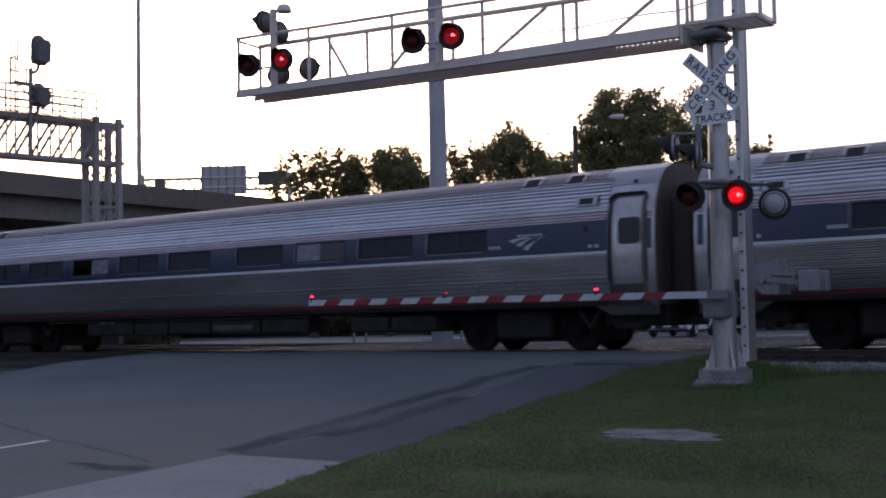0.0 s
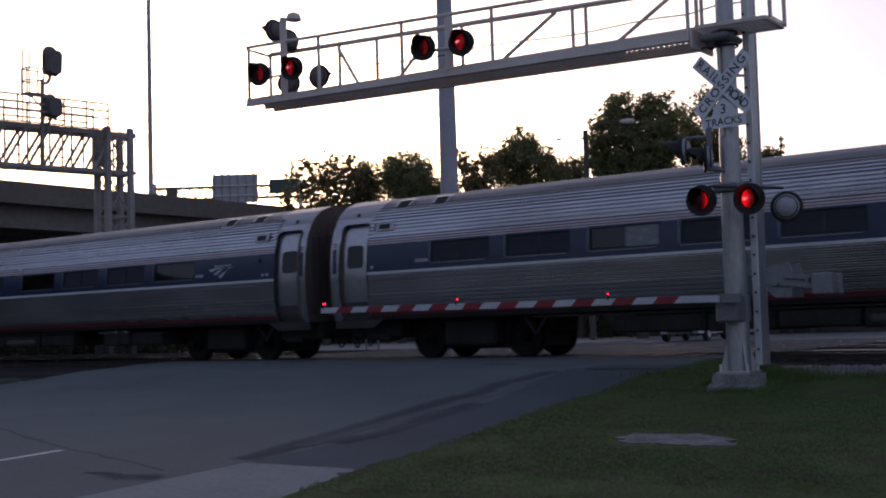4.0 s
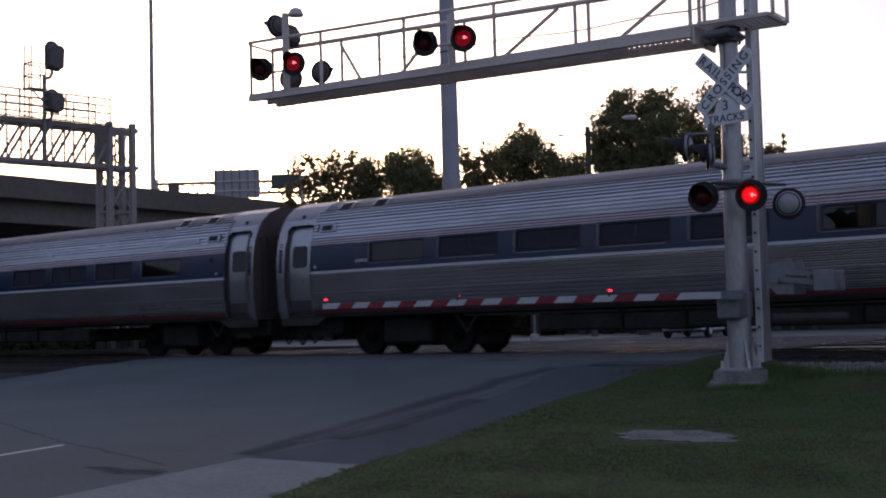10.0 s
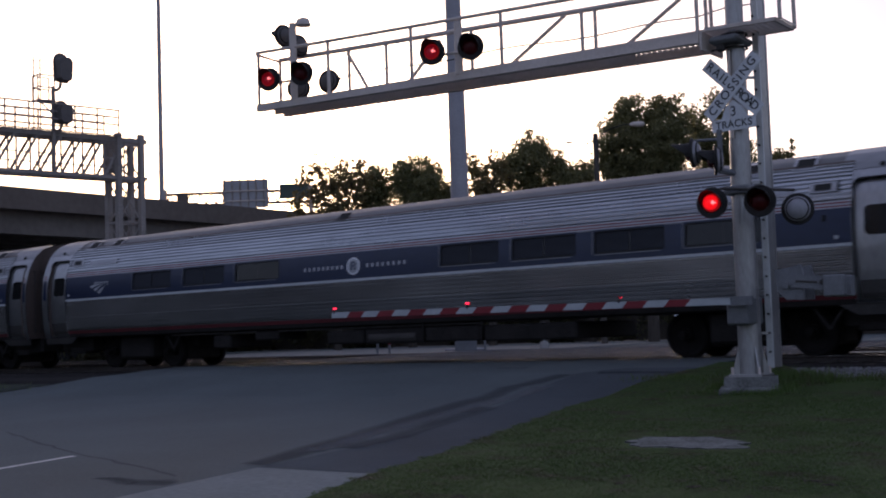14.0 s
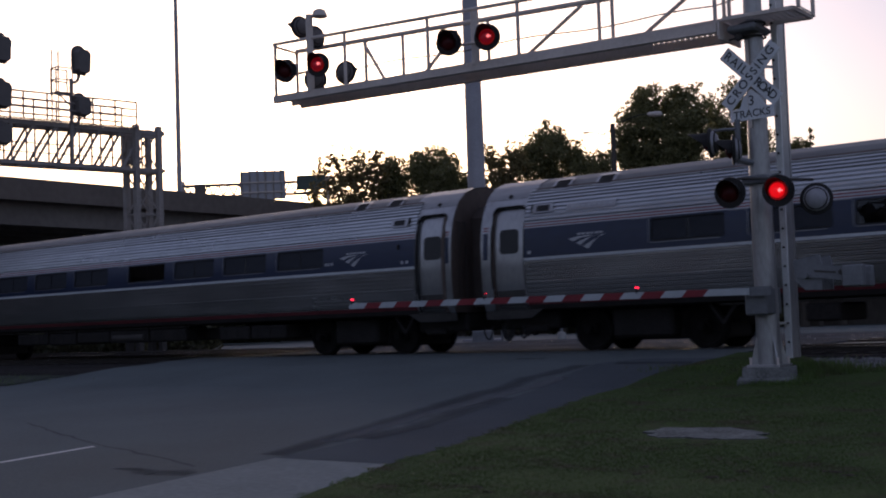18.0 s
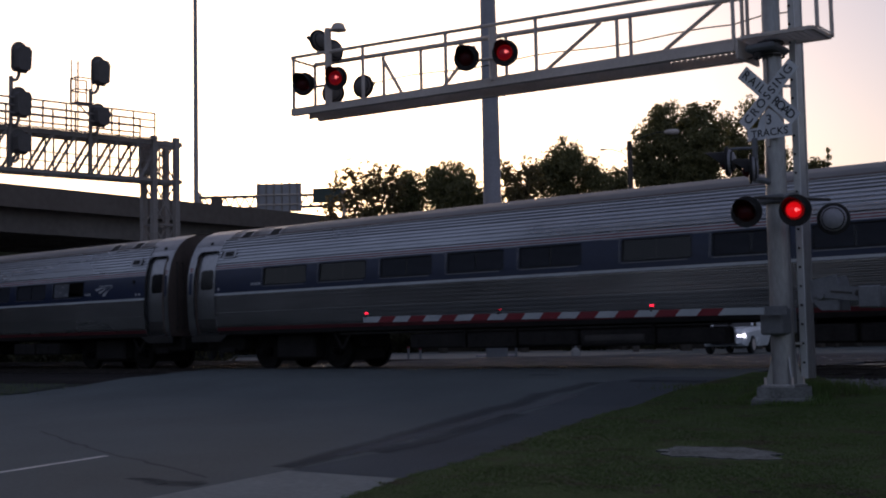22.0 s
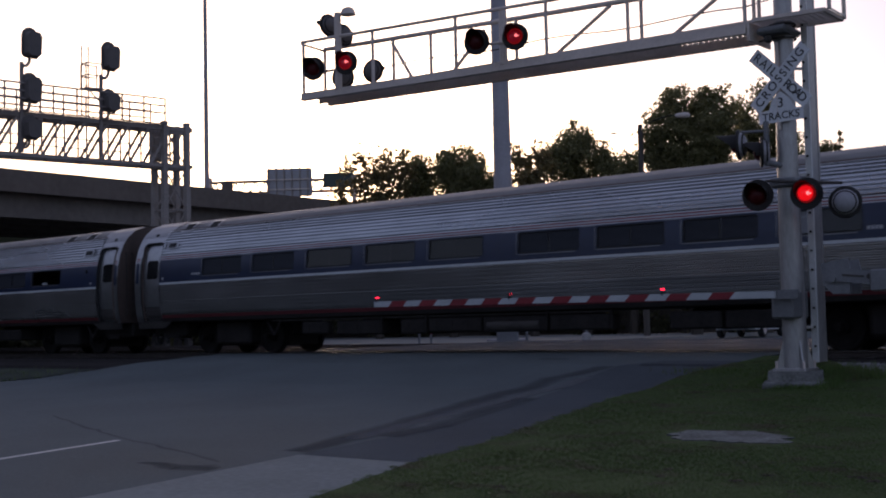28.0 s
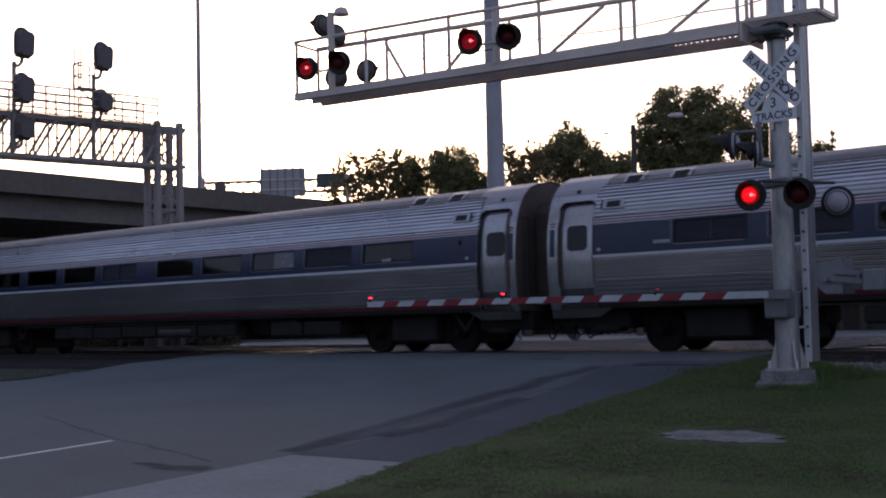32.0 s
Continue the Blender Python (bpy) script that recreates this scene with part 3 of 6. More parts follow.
# ---- tracks ----
def ballast_bed(dark):
    rng = np.random.RandomState(4)
    g = Geo()
    for a, b in ((-130, -25.2), (-8.9, 60)):
        if (a < -100) != dark:
            continue
        prof = [(-4.6, -0.5), (-4.1, -0.22), (-3.6, -0.17), (-3.0, -0.17), (11.6, -0.19), (12.6, -0.24), (13.6, -0.44)]
        g.sweep(prof, a, b)
    return g


def track_bed():
    """The bed of the near track, its shade put into the dark colour."""
    g = Geo()
    for a, b in ((-130, -25.2), (-8.85, 60)):
        g.sweep([(-3.3, -0.2), (-2.9, -0.1), (-1.4, -0.13), (1.4, -0.13), (1.7, -0.2)], a, b)
    return g


solo("track_bed", track_bed(), DARK_BALLAST, "dark ballast of the near track, shade put into its colour", "ballast", kind="structure")
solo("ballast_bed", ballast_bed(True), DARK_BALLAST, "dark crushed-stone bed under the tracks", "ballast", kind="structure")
solo("ballast_bed", ballast_bed(False), BALLAST, "grey crushed-stone bed under the tracks", "ballast", kind="structure")


def stones():
    """Loose stones on the near shoulder."""
    rng = np.random.RandomState(7)
    g = Geo()
    for k in range(5200):
        x = rng.uniform(-8.4, 8)
        y = rng.uniform(-4.35, -2.85)
        z = float(np.interp(y, [-4.6, -4.1, -3.6, 0], [-0.5, -0.22, -0.17, -0.18]))
        r = rng.uniform(0.02, 0.05)
        q = Euler(rng.uniform(0, 6, 3)).to_matrix()
        vs = [Vector((x, y, z + r * 0.4)) + q @ Vector(p) * r for p in ((1, 0, 0), (-1, 0.2, 0), (0, 0.9, 0.1), (0.1, -0.8, 0), (0, 0, 0.8), (0.1, 0, -0.8))]
        g.add(vs, [(0, 2, 4), (2, 1, 4), (1, 3, 4), (3, 0, 4), (2, 0, 5), (1, 2, 5), (3, 1, 5), (0, 3, 5)])
    return g


solo("ballast_stones", stones(), BALLAST, "loose grey ballast stones beside the rail", "ballast", kind="stuff")
solo("pale_gravel", Geo().box(-8.75, 60, 1.75, 14.7, -0.4, -0.05), PALE_GRAVEL, "pale packed gravel between the tracks", "gravel", kind="structure")
rail_prof = [(-0.07, -0.17), (-0.07, -0.16), (-0.012, -0.145), (-0.012, -0.045), (-0.037, -0.03), (-0.037, -0.004), (-0.03, 0), (0.03, 0), (0.037, -0.004), (0.037, -0.03), (0.012, -0.045), (0.012, -0.145), (0.07, -0.16), (0.07, -0.17)]
rail_mesh = Geo().sweep(rail_prof, -130, 60, caps=True).mesh("rail", RAIL)
head_mesh = Geo().box(-130, 60, -0.028, 0.028, -0.004, 0.003).mesh("rail_head", RAIL_TOP)
tie_geo = Geo()
for yc in (0, 4.3, 8.6):
    for x in np.arange(-75, 40, 0.55):
        if not -25.3 < x < -8.5:
            tie_geo.box(x - 0.11, x + 0.11, yc - 1.3, yc + 1.3, -0.3, -0.11)
    for s in (-0.7525, 0.7525):
        a_rail = tagged(part("rail", rail_mesh, RAIL, None, m=pose(0, yc + s, 0)), "worn steel running rail", "rail", group="rails", kind="structure")
        part("rail_head", head_mesh, RAIL_TOP, a_rail, "polished running surface")
solo("ties", tie_geo, TIE, "dark weathered wooden ties", "tie", kind="stuff")

# ---- train ----
SIDE = [(1.46, 0.93), (1.53, 1.1), (1.58, 1.5), (1.6, 1.95), (1.59, 2.3), (1.555, 2.65), (1.475, 2.98), (1.36, 3.25), (1.19, 3.48), (0.93, 3.69), (0.54, 3.83), (0, 3.89)]


def side_y(z):
    return float(np.interp(z, [p[1] for p in SIDE], [p[0] for p in SIDE]))


def along(z0, z1, step):
    """The side's curve between two heights: (y, z) and the outward normal, by equal lengths."""
    zs = np.linspace(z0, z1, 400)
    ys = np.array([side_y(z) for z in zs])
    d = np.concatenate([[0], np.cumsum(np.hypot(np.diff(ys), np.diff(zs)))])
    n = max(1, int(round(d[-1] / step)))
    out = []
    for s in np.linspace(0, d[-1], n + 1):
        y, z = np.interp(s, d, ys), np.interp(s, d, zs)
        e = 0.03
        y2, z2, y1, z1_ = np.interp(s + e, d, ys), np.interp(s + e, d, zs), np.interp(s - e, d, ys), np.interp(s - e, d, zs)
        t = np.array([y2 - y1, z2 - z1_])
        t = t / (np.linalg.norm(t) + 1e-9)
        out.append((y, z, t[1], -t[0]))
    return out


def fluted(z0, z1, pitch=0.092, deep=0.034):
    pts = along(z0, z1, pitch / 4)
    return [(y + ny * deep * (k % 4 in (2, 3)), z + nz * deep * (k % 4 in (2, 3))) for k, (y, z, ny, nz) in enumerate(pts)]


def plain(z0, z1, off=0.0, step=0.1):
    return [(y + ny * off, z + nz * off) for y, z, ny, nz in along(z0, z1, step)]


def both(prof):
    """The near side's profile (y negative), running upwards."""
    return [(-y, z) for y, z in prof]


CAR_HALF = 12.58      # end of the side sheets
BAY, BAY_REAR = 11.43, 11.54     # inner edges of the front and rear door bays
COACH_WINDOWS = [-9.69, -7.67, -5.63, -3.6, -1.6, 0.94, 2.95, 4.94, 6.94]
TURNED_WINDOWS = [-8.45, -6.42, -4.42, -2.46, 0.08, 2.04, 4.03, 6.0, 7.97]
CAFE_WINDOWS = [-8.5, -6.4, -4.4, 2.23, 4.16, 6.18, 8.19]
WIN_W, WIN_Z0, WIN_Z1 = 1.585, 2.18, 2.648
BAND_Z0, BAND_Z1 = 2.04, 2.678
MESHES = {}


def cached(key, make):
    if key not in MESHES:
        MESHES[key] = make()
    return MESHES[key]


def band(windows):
    """The blue window band with its openings, near side."""
    g = Geo()
    xs = [-BAY_REAR] + [e for w in windows for e in (w, w + WIN_W)] + [BAY]
    zs = [BAND_Z0, WIN_Z0, (WIN_Z0 + WIN_Z1) / 2, WIN_Z1, BAND_Z1]
    vs = [(x, -side_y(z) - 0.004, z) for x in xs for z in zs]
    fs = [(5 * i + k, 5 * i + 5 + k, 5 * i + 6 + k, 5 * i + 1 + k) for i in range(len(xs) - 1) for k in range(4) if i % 2 == 0 or k in (0, 3)]
    g.add(vs, fs)
    for w in windows:
        for cx, sx in ((w, 1), (w + WIN_W, -1)):
            for cz, sz in ((WIN_Z0, 1), (WIN_Z1, -1)):
                r = 0.065
                pts = [(0, 0)] + [(r - r * math.sin(radians(d)), r - r * math.cos(radians(d))) for d in (0, 22, 45, 68, 90)]
                g.add([(cx + sx * a, -side_y(cz + sz * b) - 0.012, cz + sz * b) for a, b in pts], [(0, k, k + 1) if sx * sz > 0 else (0, k + 1, k) for k in range(1, 5)])
    return g.mesh("window_band", BLUE, 40)


def window_frame():
    g = Geo()
    y0, y1 = -side_y(WIN_Z0), -side_y(WIN_Z1)
    w, t = WIN_W, 0.022
    for x0, x1, za, zb in ((0, w, WIN_Z0, WIN_Z0 + t), (0, w, WIN_Z1 - t, WIN_Z1), (0, t, WIN_Z0 + t, WIN_Z1 - t), (w - t, w, WIN_Z0 + t, WIN_Z1 - t)):
        ya, yb = np.interp(za, [WIN_Z0, WIN_Z1], [y0, y1]), np.interp(zb, [WIN_Z0, WIN_Z1], [y0, y1])
        vs = [(x0, ya - 0.008, za), (x1, ya - 0.008, za), (x1, yb - 0.008, zb), (x0, yb - 0.008, zb), (x0, ya + 0.05, za), (x1, ya + 0.05, za), (x1, yb + 0.05, zb), (x0, yb + 0.05, zb)]
        g.add(vs, [(0, 1, 2, 3), (7, 6, 5, 4), (0, 4, 5, 1), (1, 5, 6, 2), (2, 6, 7, 3), (3, 7, 4, 0)])
    return g.mesh("window", RUBBER)


def window_trim():
    """Bright strips beside, below and above a window."""
    g = Geo()
    g.sweep(both(plain(WIN_Z0 - 0.028, WIN_Z0 - 0.012, 0.012, 0.02)), 0.0, WIN_W - 0.1)
    g.sweep(both(plain(WIN_Z0 - 0.01, BAND_Z1 - 0.004, 0.01, 0.1)), -0.045, -0.028)
    g.sweep(both(plain(BAND_Z1 - 0.022, BAND_Z1 - 0.004, 0.01, 0.02)), -0.42, -0.05)
    return g.mesh("window_trim", DULL_TRIM)


def window_pane(x0, x1, sunk=0.02, material=None, name="pane"):
    y0, y1 = -side_y(WIN_Z0) + sunk, -side_y(WIN_Z1) + sunk
    g = Geo().add([(x0, y0, WIN_Z0 + 0.03), (x1, y0, WIN_Z0 + 0.03), (x1, y1, WIN_Z1 - 0.03), (x0, y1, WIN_Z1 - 0.03)], [(0, 1, 2, 3)])
    return g.mesh(name, material or PANE)


def logo_mesh():
    """Three curved blades fanning down from the upper right: the operator's mark as plain shapes."""
    g = Geo()
    for a, b, c, d in (((-0.46, 2.372), (0.12, 2.412), (-0.33, 2.31), (-0.02, 2.39)),
                       ((-0.27, 2.278), (0.3, 2.418), (-0.16, 2.222), (0.15, 2.4)),
                       ((-0.1, 2.188), (0.46, 2.425), (0.02, 2.135), (0.33, 2.41))):
        vs = []
        for i in range(7):
            f = i / 6
            for (x0, z0), (x1, z1) in ((a, b), (c, d)):
                x, z = x0 + (x1 - x0) * f, z0 + (z1 - z0) * f + 0.1 * f * (1 - f)
                vs.append((x, -side_y(z) - 0.012, z))
        g.add(vs, [(2 * i, 2 * i + 1, 2 * i + 3, 2 * i + 2) for i in range(6)])
    for k in range(6):
        x = -0.24 + 0.105 * k
        g.add([(x + dx, -side_y(z) - 0.012, z) for dx, z in ((0, 2.44), (0.07, 2.44), (0.07, 2.485), (0, 2.485))], [(0, 1, 2, 3)])
    return g.mesh("logo", STRIPE_DULL)


def bars(rows):
    """Plain bars for writing: (x0, x1, z0, z1) on the near side."""
    g = Geo()
    for x0, x1, z0, z1 in rows:
        g.add([(x0, -side_y(z0) - 0.01, z0), (x1, -side_y(z0) - 0.01, z0), (x1, -side_y(z1) - 0.01, z1), (x0, -side_y(z1) - 0.01, z1)], [(0, 1, 2, 3)])
    return g.mesh("lettering_bar", STRIPE_DULL)


DOOR_X0, DOOR_X1, DOOR_Z0, DOOR_Z1, DOOR_R = 11.56, 12.4, 0.98, 3.2, 0.15
REARWARD = 0.1       # the end walls and the front bay sit this much nearer to the car's rear
SEAM_Z = 3.37        # where the end roof begins


def door_outline():
    """The opening's outline (x, z), with round upper corners, from the lower left round to the lower right."""
    pts = [(DOOR_X0, z) for z in (DOOR_Z0, 1.5, 1.95, 2.3, 2.65)]
    for cx, a0 in ((DOOR_X0 + DOOR_R, 180), (DOOR_X1 - DOOR_R, 90)):
        pts += [(cx + DOOR_R * math.cos(radians(a0 - d)), DOOR_Z1 - DOOR_R + DOOR_R * math.sin(radians(a0 - d))) for d in (0, 22, 45, 67, 90)]
    return pts + [(DOOR_X1, z) for z in (2.65, 2.3, 1.95, 1.5, DOOR_Z0)]


def door_bay(inner, outer):
    """The smooth end bay with an opening for the door, near side, at the right end."""
    g = Geo()
    for x0, x1, z0, z1 in ((inner, DOOR_X0, 0.93, SEAM_Z), (DOOR_X1, outer, 0.93, SEAM_Z), (DOOR_X0, DOOR_X1, DOOR_Z1, SEAM_Z)):
        g.sweep(both(plain(z0, z1, 0.006)), x0, x1)
    arc = door_outline()[5:15]
    for corner, pts in (((DOOR_X0, DOOR_Z1), arc[:5]), ((DOOR_X1, DOOR_Z1), arc[5:])):
        vs = [corner] + pts
        g.add([(x, -side_y(z) - 0.006, z) for x, z in vs], [(0, k + 1, k) for k in range(1, 5)])
    return g.mesh("door_bay", SMOOTH_STEEL, 40)


def step_well(inner, outer):
    """The skirt below the door that hides the steps, cut off on a slant towards the truck."""
    g = Geo()
    zs = (0.74, 0.8, 0.87, 0.93)
    vs = [(x, -side_y(0.93) - 0.006 + 0.1 * (0.93 - z), z) for z in zs for x in (inner - 0.02 - 1.7 * (z - 0.74), outer)]
    vs += [(x, y + 0.04, z) for x, y, z in vs]
    g.add(vs, [(2 * k, 2 * k + 1, 2 * k + 3, 2 * k + 2) for k in range(3)] + [(8 + 2 * k + 2, 8 + 2 * k + 3, 8 + 2 * k + 1, 8 + 2 * k) for k in range(3)] + [(1, 0, 8, 9)])
    return g.mesh("step_well", STEP_STEEL)


def door_leaf():
    g = Geo()
    g.sweep(both([(y - 0.085, z) for y, z in plain(0.96, 3.25)]), 11.48, 12.42)
    return g.mesh("door", SMOOTH_STEEL, 40)


def door_seal():
    """Dark jamb round the opening, with a narrow rubber lip on the outside."""
    g = Geo()
    pts = door_outline()
    n = len(pts)
    cx, cz = (DOOR_X0 + DOOR_X1) / 2, 2.0
    lip = [(x + (0.022 if x > cx else -0.022), z + (0.022 if z > 3.02 else 0)) for x, z in pts]
    g.add([(x, -side_y(z) - 0.012, z) for x, z in lip] + [(x, -side_y(z) - 0.012, z) for x, z in pts] + [(x, -side_y(z) + 0.11, z) for x, z in pts],
          [(r * n + k, r * n + k + 1, (r + 1) * n + k + 1, (r + 1) * n + k) for r in range(2) for k in range(n - 1)])
    return g.mesh("door_seal", RUBBER)


def door_window():
    """Rounded dark pane with its rubber edge standing a little proud of the leaf."""
    g = Geo()
    pts = []
    for cx, cz, a0 in ((12.14, 2.6, 0), (11.83, 2.6, 90), (11.83, 2.26, 180), (12.14, 2.26, 270)):
        pts += [(cx + 0.1 * math.cos(radians(a0 + d)), cz + 0.1 * math.sin(radians(a0 + d))) for d in (0, 30, 60, 90)]
    n = len(pts)
    y0, y1 = side_y(2.16) - 0.075, side_y(2.7) - 0.075
    g.add([(x, -y0 - (y1 - y0) * (z - 2.16) / 0.54, z) for x, z in pts], [tuple(range(n))])
    return g.mesh("door_window", DARK_GLASS)


def bolster():
    """The heavy middle of a truck, hung with brake gear."""
    g = Geo().slab(-1.7, 1.7, -0.62, 0.62, 0.2, 0.86, 0.05).slab(-0.7, 0.7, -1.05, 1.05, 0.26, 0.9, 0.06)
    return g.mesh("truck", UNDER)


def side_frame():
    """One cast side frame with its journal boxes and springs, near side."""
    y = -0.56
    g = Geo()
    g.add([(x, y + d, z) for d in (-0.07, 0.07) for x, z in ((-1.75, 0.66), (-0.9, 0.7), (-0.6, 0.46), (0.6, 0.46), (0.9, 0.7), (1.75, 0.66), (1.75, 0.44), (1.0, 0.36), (0.65, 0.22), (-0.65, 0.22), (-1.0, 0.36), (-1.75, 0.44))],
          [tuple(range(11, -1, -1)), tuple(range(12, 24))] + [(i, (i + 1) % 12, 12 + (i + 1) % 12, 12 + i) for i in range(12)])
    for x in (-1.295, 1.295):
        g.slab(x - 0.18, x + 0.18, y - 0.13, y + 0.11, 0.3, 0.64, 0.04)
    for x in (-0.35, 0.35):
        g.tube((x, y, 0.44), (x, y, 0.88), 0.12, n=10)
    return g.mesh("side_frame", UNDER)


def v_brace():
    return Geo().bar((-0.3, -1.3, 0.92), (0.0, -1.3, 0.5), 0.04, 0.05).bar((0.3, -1.3, 0.92), (0.0, -1.3, 0.5), 0.04, 0.05).mesh("brace", UNDER)


def wheelset():
    g = Geo()
    m = pose(0, 0, 0, 90, 0, 0)
    g.tube((0, -1.05, 0), (0, 1.05, 0), 0.08, n=10)
    for s in (-1, 1):
        prof = [(0.1, 0.64), (0.36, 0.66), (0.4, 0.64), (0.485, 0.64), (0.485, 0.67), (0.457, 0.685), (0.45, 0.79), (0.39, 0.795), (0.36, 0.745), (0.14, 0.71), (0.13, 0.83), (0.08, 0.84)]
        g.lathe([(r, h * s) for r, h in (prof if s > 0 else prof)], m, 28)
    return g.mesh("wheelset", WHEEL_STEEL, 35)


def equipment(x0, x1, y0, y1, z0, z1):
    g = Geo().slab(x0, x1, y0, y1, z0, z1, 0.04)
    for x in np.arange(x0 + 0.25, x1 - 0.1, 0.45):
        g.box(x, x + 0.03, y0 - 0.012, y0, z0 + 0.06, z1 - 0.06)
    return g


def hatch():
    """Dark louvred intake let into the roof's flank, near side."""
    g = Geo()
    g.sweep(both(plain(3.49, 3.69, 0.036, 0.05)), -0.17, 0.17)
    for z in (3.52, 3.56, 3.6, 3.64):
        g.sweep(both(plain(z, z + 0.02, 0.048, 0.02)), -0.15, 0.15)
    return g.mesh("roof_intake", RUBBER)


def vent():
    g = Geo()
    g.sweep(both(plain(2.985, 3.175, 0.036, 0.05)), -0.27, 0.27)
    return g.mesh("vent_panel", SMOOTH_STEEL)


def vent_slot():
    g = Geo()
    g.sweep(both(plain(3.015, 3.14, 0.044, 0.05)), -0.17, 0.15)
    g.sweep(both(plain(2.98, 3.18, 0.05, 0.05)), 0.25, 0.29)
    return g.mesh("vent_slot", RUBBER)


def pinstripes(heights, x0, x1, off=0.006):
    g = Geo()
    for z0, z1 in heights:
        g.sweep(both(plain(z0, z1, off, 0.03)), x0, x1)
    return g


def hose_loop(x, y, w, low):
    """A short rubber hose hanging in a loop."""
    mid = [(x + w * u, 0.6 - (0.6 - low) * math.sin(math.pi * u) ** 0.55) for u in (0, 0.06, 0.16, 0.3, 0.5, 0.7, 0.84, 0.94, 1)]
    vs = []
    for k, (px, pz) in enumerate(mid):
        (ax, az), (bx, bz) = mid[max(0, k - 1)], mid[min(8, k + 1)]
        d = math.hypot(bx - ax, bz - az)
        nx, nz = -(bz - az) / d, (bx - ax) / d
        vs += [(px + 0.022 * math.cos(a) * nx, y + 0.022 * math.sin(a), pz + 0.022 * math.cos(a) * nz) for a in (0, 1.047, 2.094, 3.142, 4.189, 5.236)]
    return Geo().add(vs, [(6 * k + i, 6 * k + (i + 1) % 6, 6 * k + 6 + (i + 1) % 6, 6 * k + 6 + i) for k in range(8) for i in range(6)])


FLIP = Matrix.Rotation(math.pi, 4, "Z")


def rail_car(name, label, windows, logo_at, emblem, curtains, numbers, first_box, second_box):
    """A stainless passenger car, its origin at its middle on the rail."""
    car = thing(name, pose(0, 0, 0), label, "rail car", group="cars of the train")
    cafe = windows is CAFE_WINDOWS
    lower = cached("lower", lambda: Geo().sweep(both(fluted(1.12, 1.98)), -BAY_REAR, BAY).mesh("lower_side", GRIMY_DIMMED_STEEL))
    sill = cached("sill", lambda: Geo().sweep(both(plain(0.93, 1.03, 0.003)), -BAY_REAR, BAY).mesh("sill", UNDER))
    sill_red = cached("sill_red", lambda: Geo().sweep(both(plain(1.03, 1.12, 0.005)), -BAY_REAR, BAY).mesh("red_sill_stripe", SILL_RED))
    white = cached("white", lambda: Geo().sweep(both(plain(1.98, 2.04, 0.014, 0.02)), -BAY_REAR, BAY).mesh("white_stripe", BELT))
    strip_r = cached("pin_r", lambda: pinstripes(((2.704, 2.726), (2.764, 2.788)), -BAY_REAR, BAY).mesh("red_pinstripe", STRIPE_RED))
    strip_w = cached("pin_w", lambda: pinstripes(((2.678, 2.704), (2.726, 2.764), (2.788, 2.8)), -BAY_REAR, BAY).mesh("letterboard", STRIPE_DULL))
    upper = cached("upper", lambda: Geo().sweep(both(fluted(2.8, 3.52)), -BAY_REAR, BAY).mesh("upper_side", STAINLESS))
    top = [(-y, z) for y, z in plain(3.52, 3.89, 0.0, 0.08)]
    roof = cached("roof", lambda: Geo().sweep(top + [(-y, z) for y, z in top[::-1][1:]], -BAY, BAY, steps=6).mesh("roof", ROOF_STEEL, 40))
    end_roof_prof = both(plain(SEAM_Z, 3.89, 0.012, 0.08))
    end_roof = cached("end_roof", lambda: Geo().sweep(end_roof_prof + [(-y, z) for y, z in end_roof_prof[::-1][1:]], BAY - 0.1, CAR_HALF).mesh("end_roof", END_STEEL, 40))
    the_band = cached(("band", windows[0]), lambda: band(windows))
    leaf, seal, dwin = cached("leaf", door_leaf), cached("seal", door_seal), cached("dwin", door_window)
    end_poly = [(-y, z) for y, z in plain(0.93, 3.89, 0.0, 0.12)]
    end_poly = end_poly + [(-y, z) for y, z in end_poly[::-1][1:]]

    def end_wall():
        g = Geo()
        n = len(end_poly)
        g.add([(x, y * 0.985, z) for x in (CAR_HALF - 0.3, CAR_HALF - 0.02) for y, z in end_poly], [tuple(range(n, 2 * n)), tuple(range(n - 1, -1, -1))] + [(i, i + 1, n + i + 1, n + i) for i in range(n - 1)])
        return g.mesh("end_wall", BROWN)

    def bellows():
        """One fold: an arch of pleated rubber."""
        outer = [(-0.78, 1.05), (-0.78, 3.1), (-0.5, 3.36), (0.5, 3.36), (0.78, 3.1), (0.78, 1.05)]
        inner = [(-0.46, 1.05), (-0.46, 3.0), (-0.36, 3.1), (0.36, 3.1), (0.46, 3.0), (0.46, 1.05)]
        vs = [(x, y, z) for x in (0, 0.1) for y, z in outer + inner]
        fs = []
        for k in range(5):
            fs += [(k, k + 1, 7 + k, 6 + k), (12 + k + 1, 12 + k, 18 + k, 19 + k), (k + 1, k, 12 + k, 13 + k), (6 + k, 7 + k, 19 + k, 18 + k)]
        return Geo().add(vs, fs).mesh("diaphragm_fold", SOOT_RUBBER)

    ew, dia = cached("end_wall", end_wall), cached("bellows", bellows)
    hat, ven, vslot = cached("hatch", hatch), cached("vent", vent), cached("vslot", vent_slot)
    wf, wp0, wp1 = cached("wf", window_frame), cached("wp0", lambda: window_pane(0.02, WIN_W / 2 - 0.003)), cached("wp1", lambda: window_pane(WIN_W / 2 + 0.003, WIN_W - 0.02))
    cur = cached("curtain", lambda: window_pane(0.03, WIN_W / 2 - 0.012, 0.014, CURTAIN, "blind"))
    dim = cached("dim_blind", lambda: window_pane(0.03, WIN_W / 2 - 0.012, 0.014, BLIND, "blind"))
    part("roof", roof, STAINLESS, car)
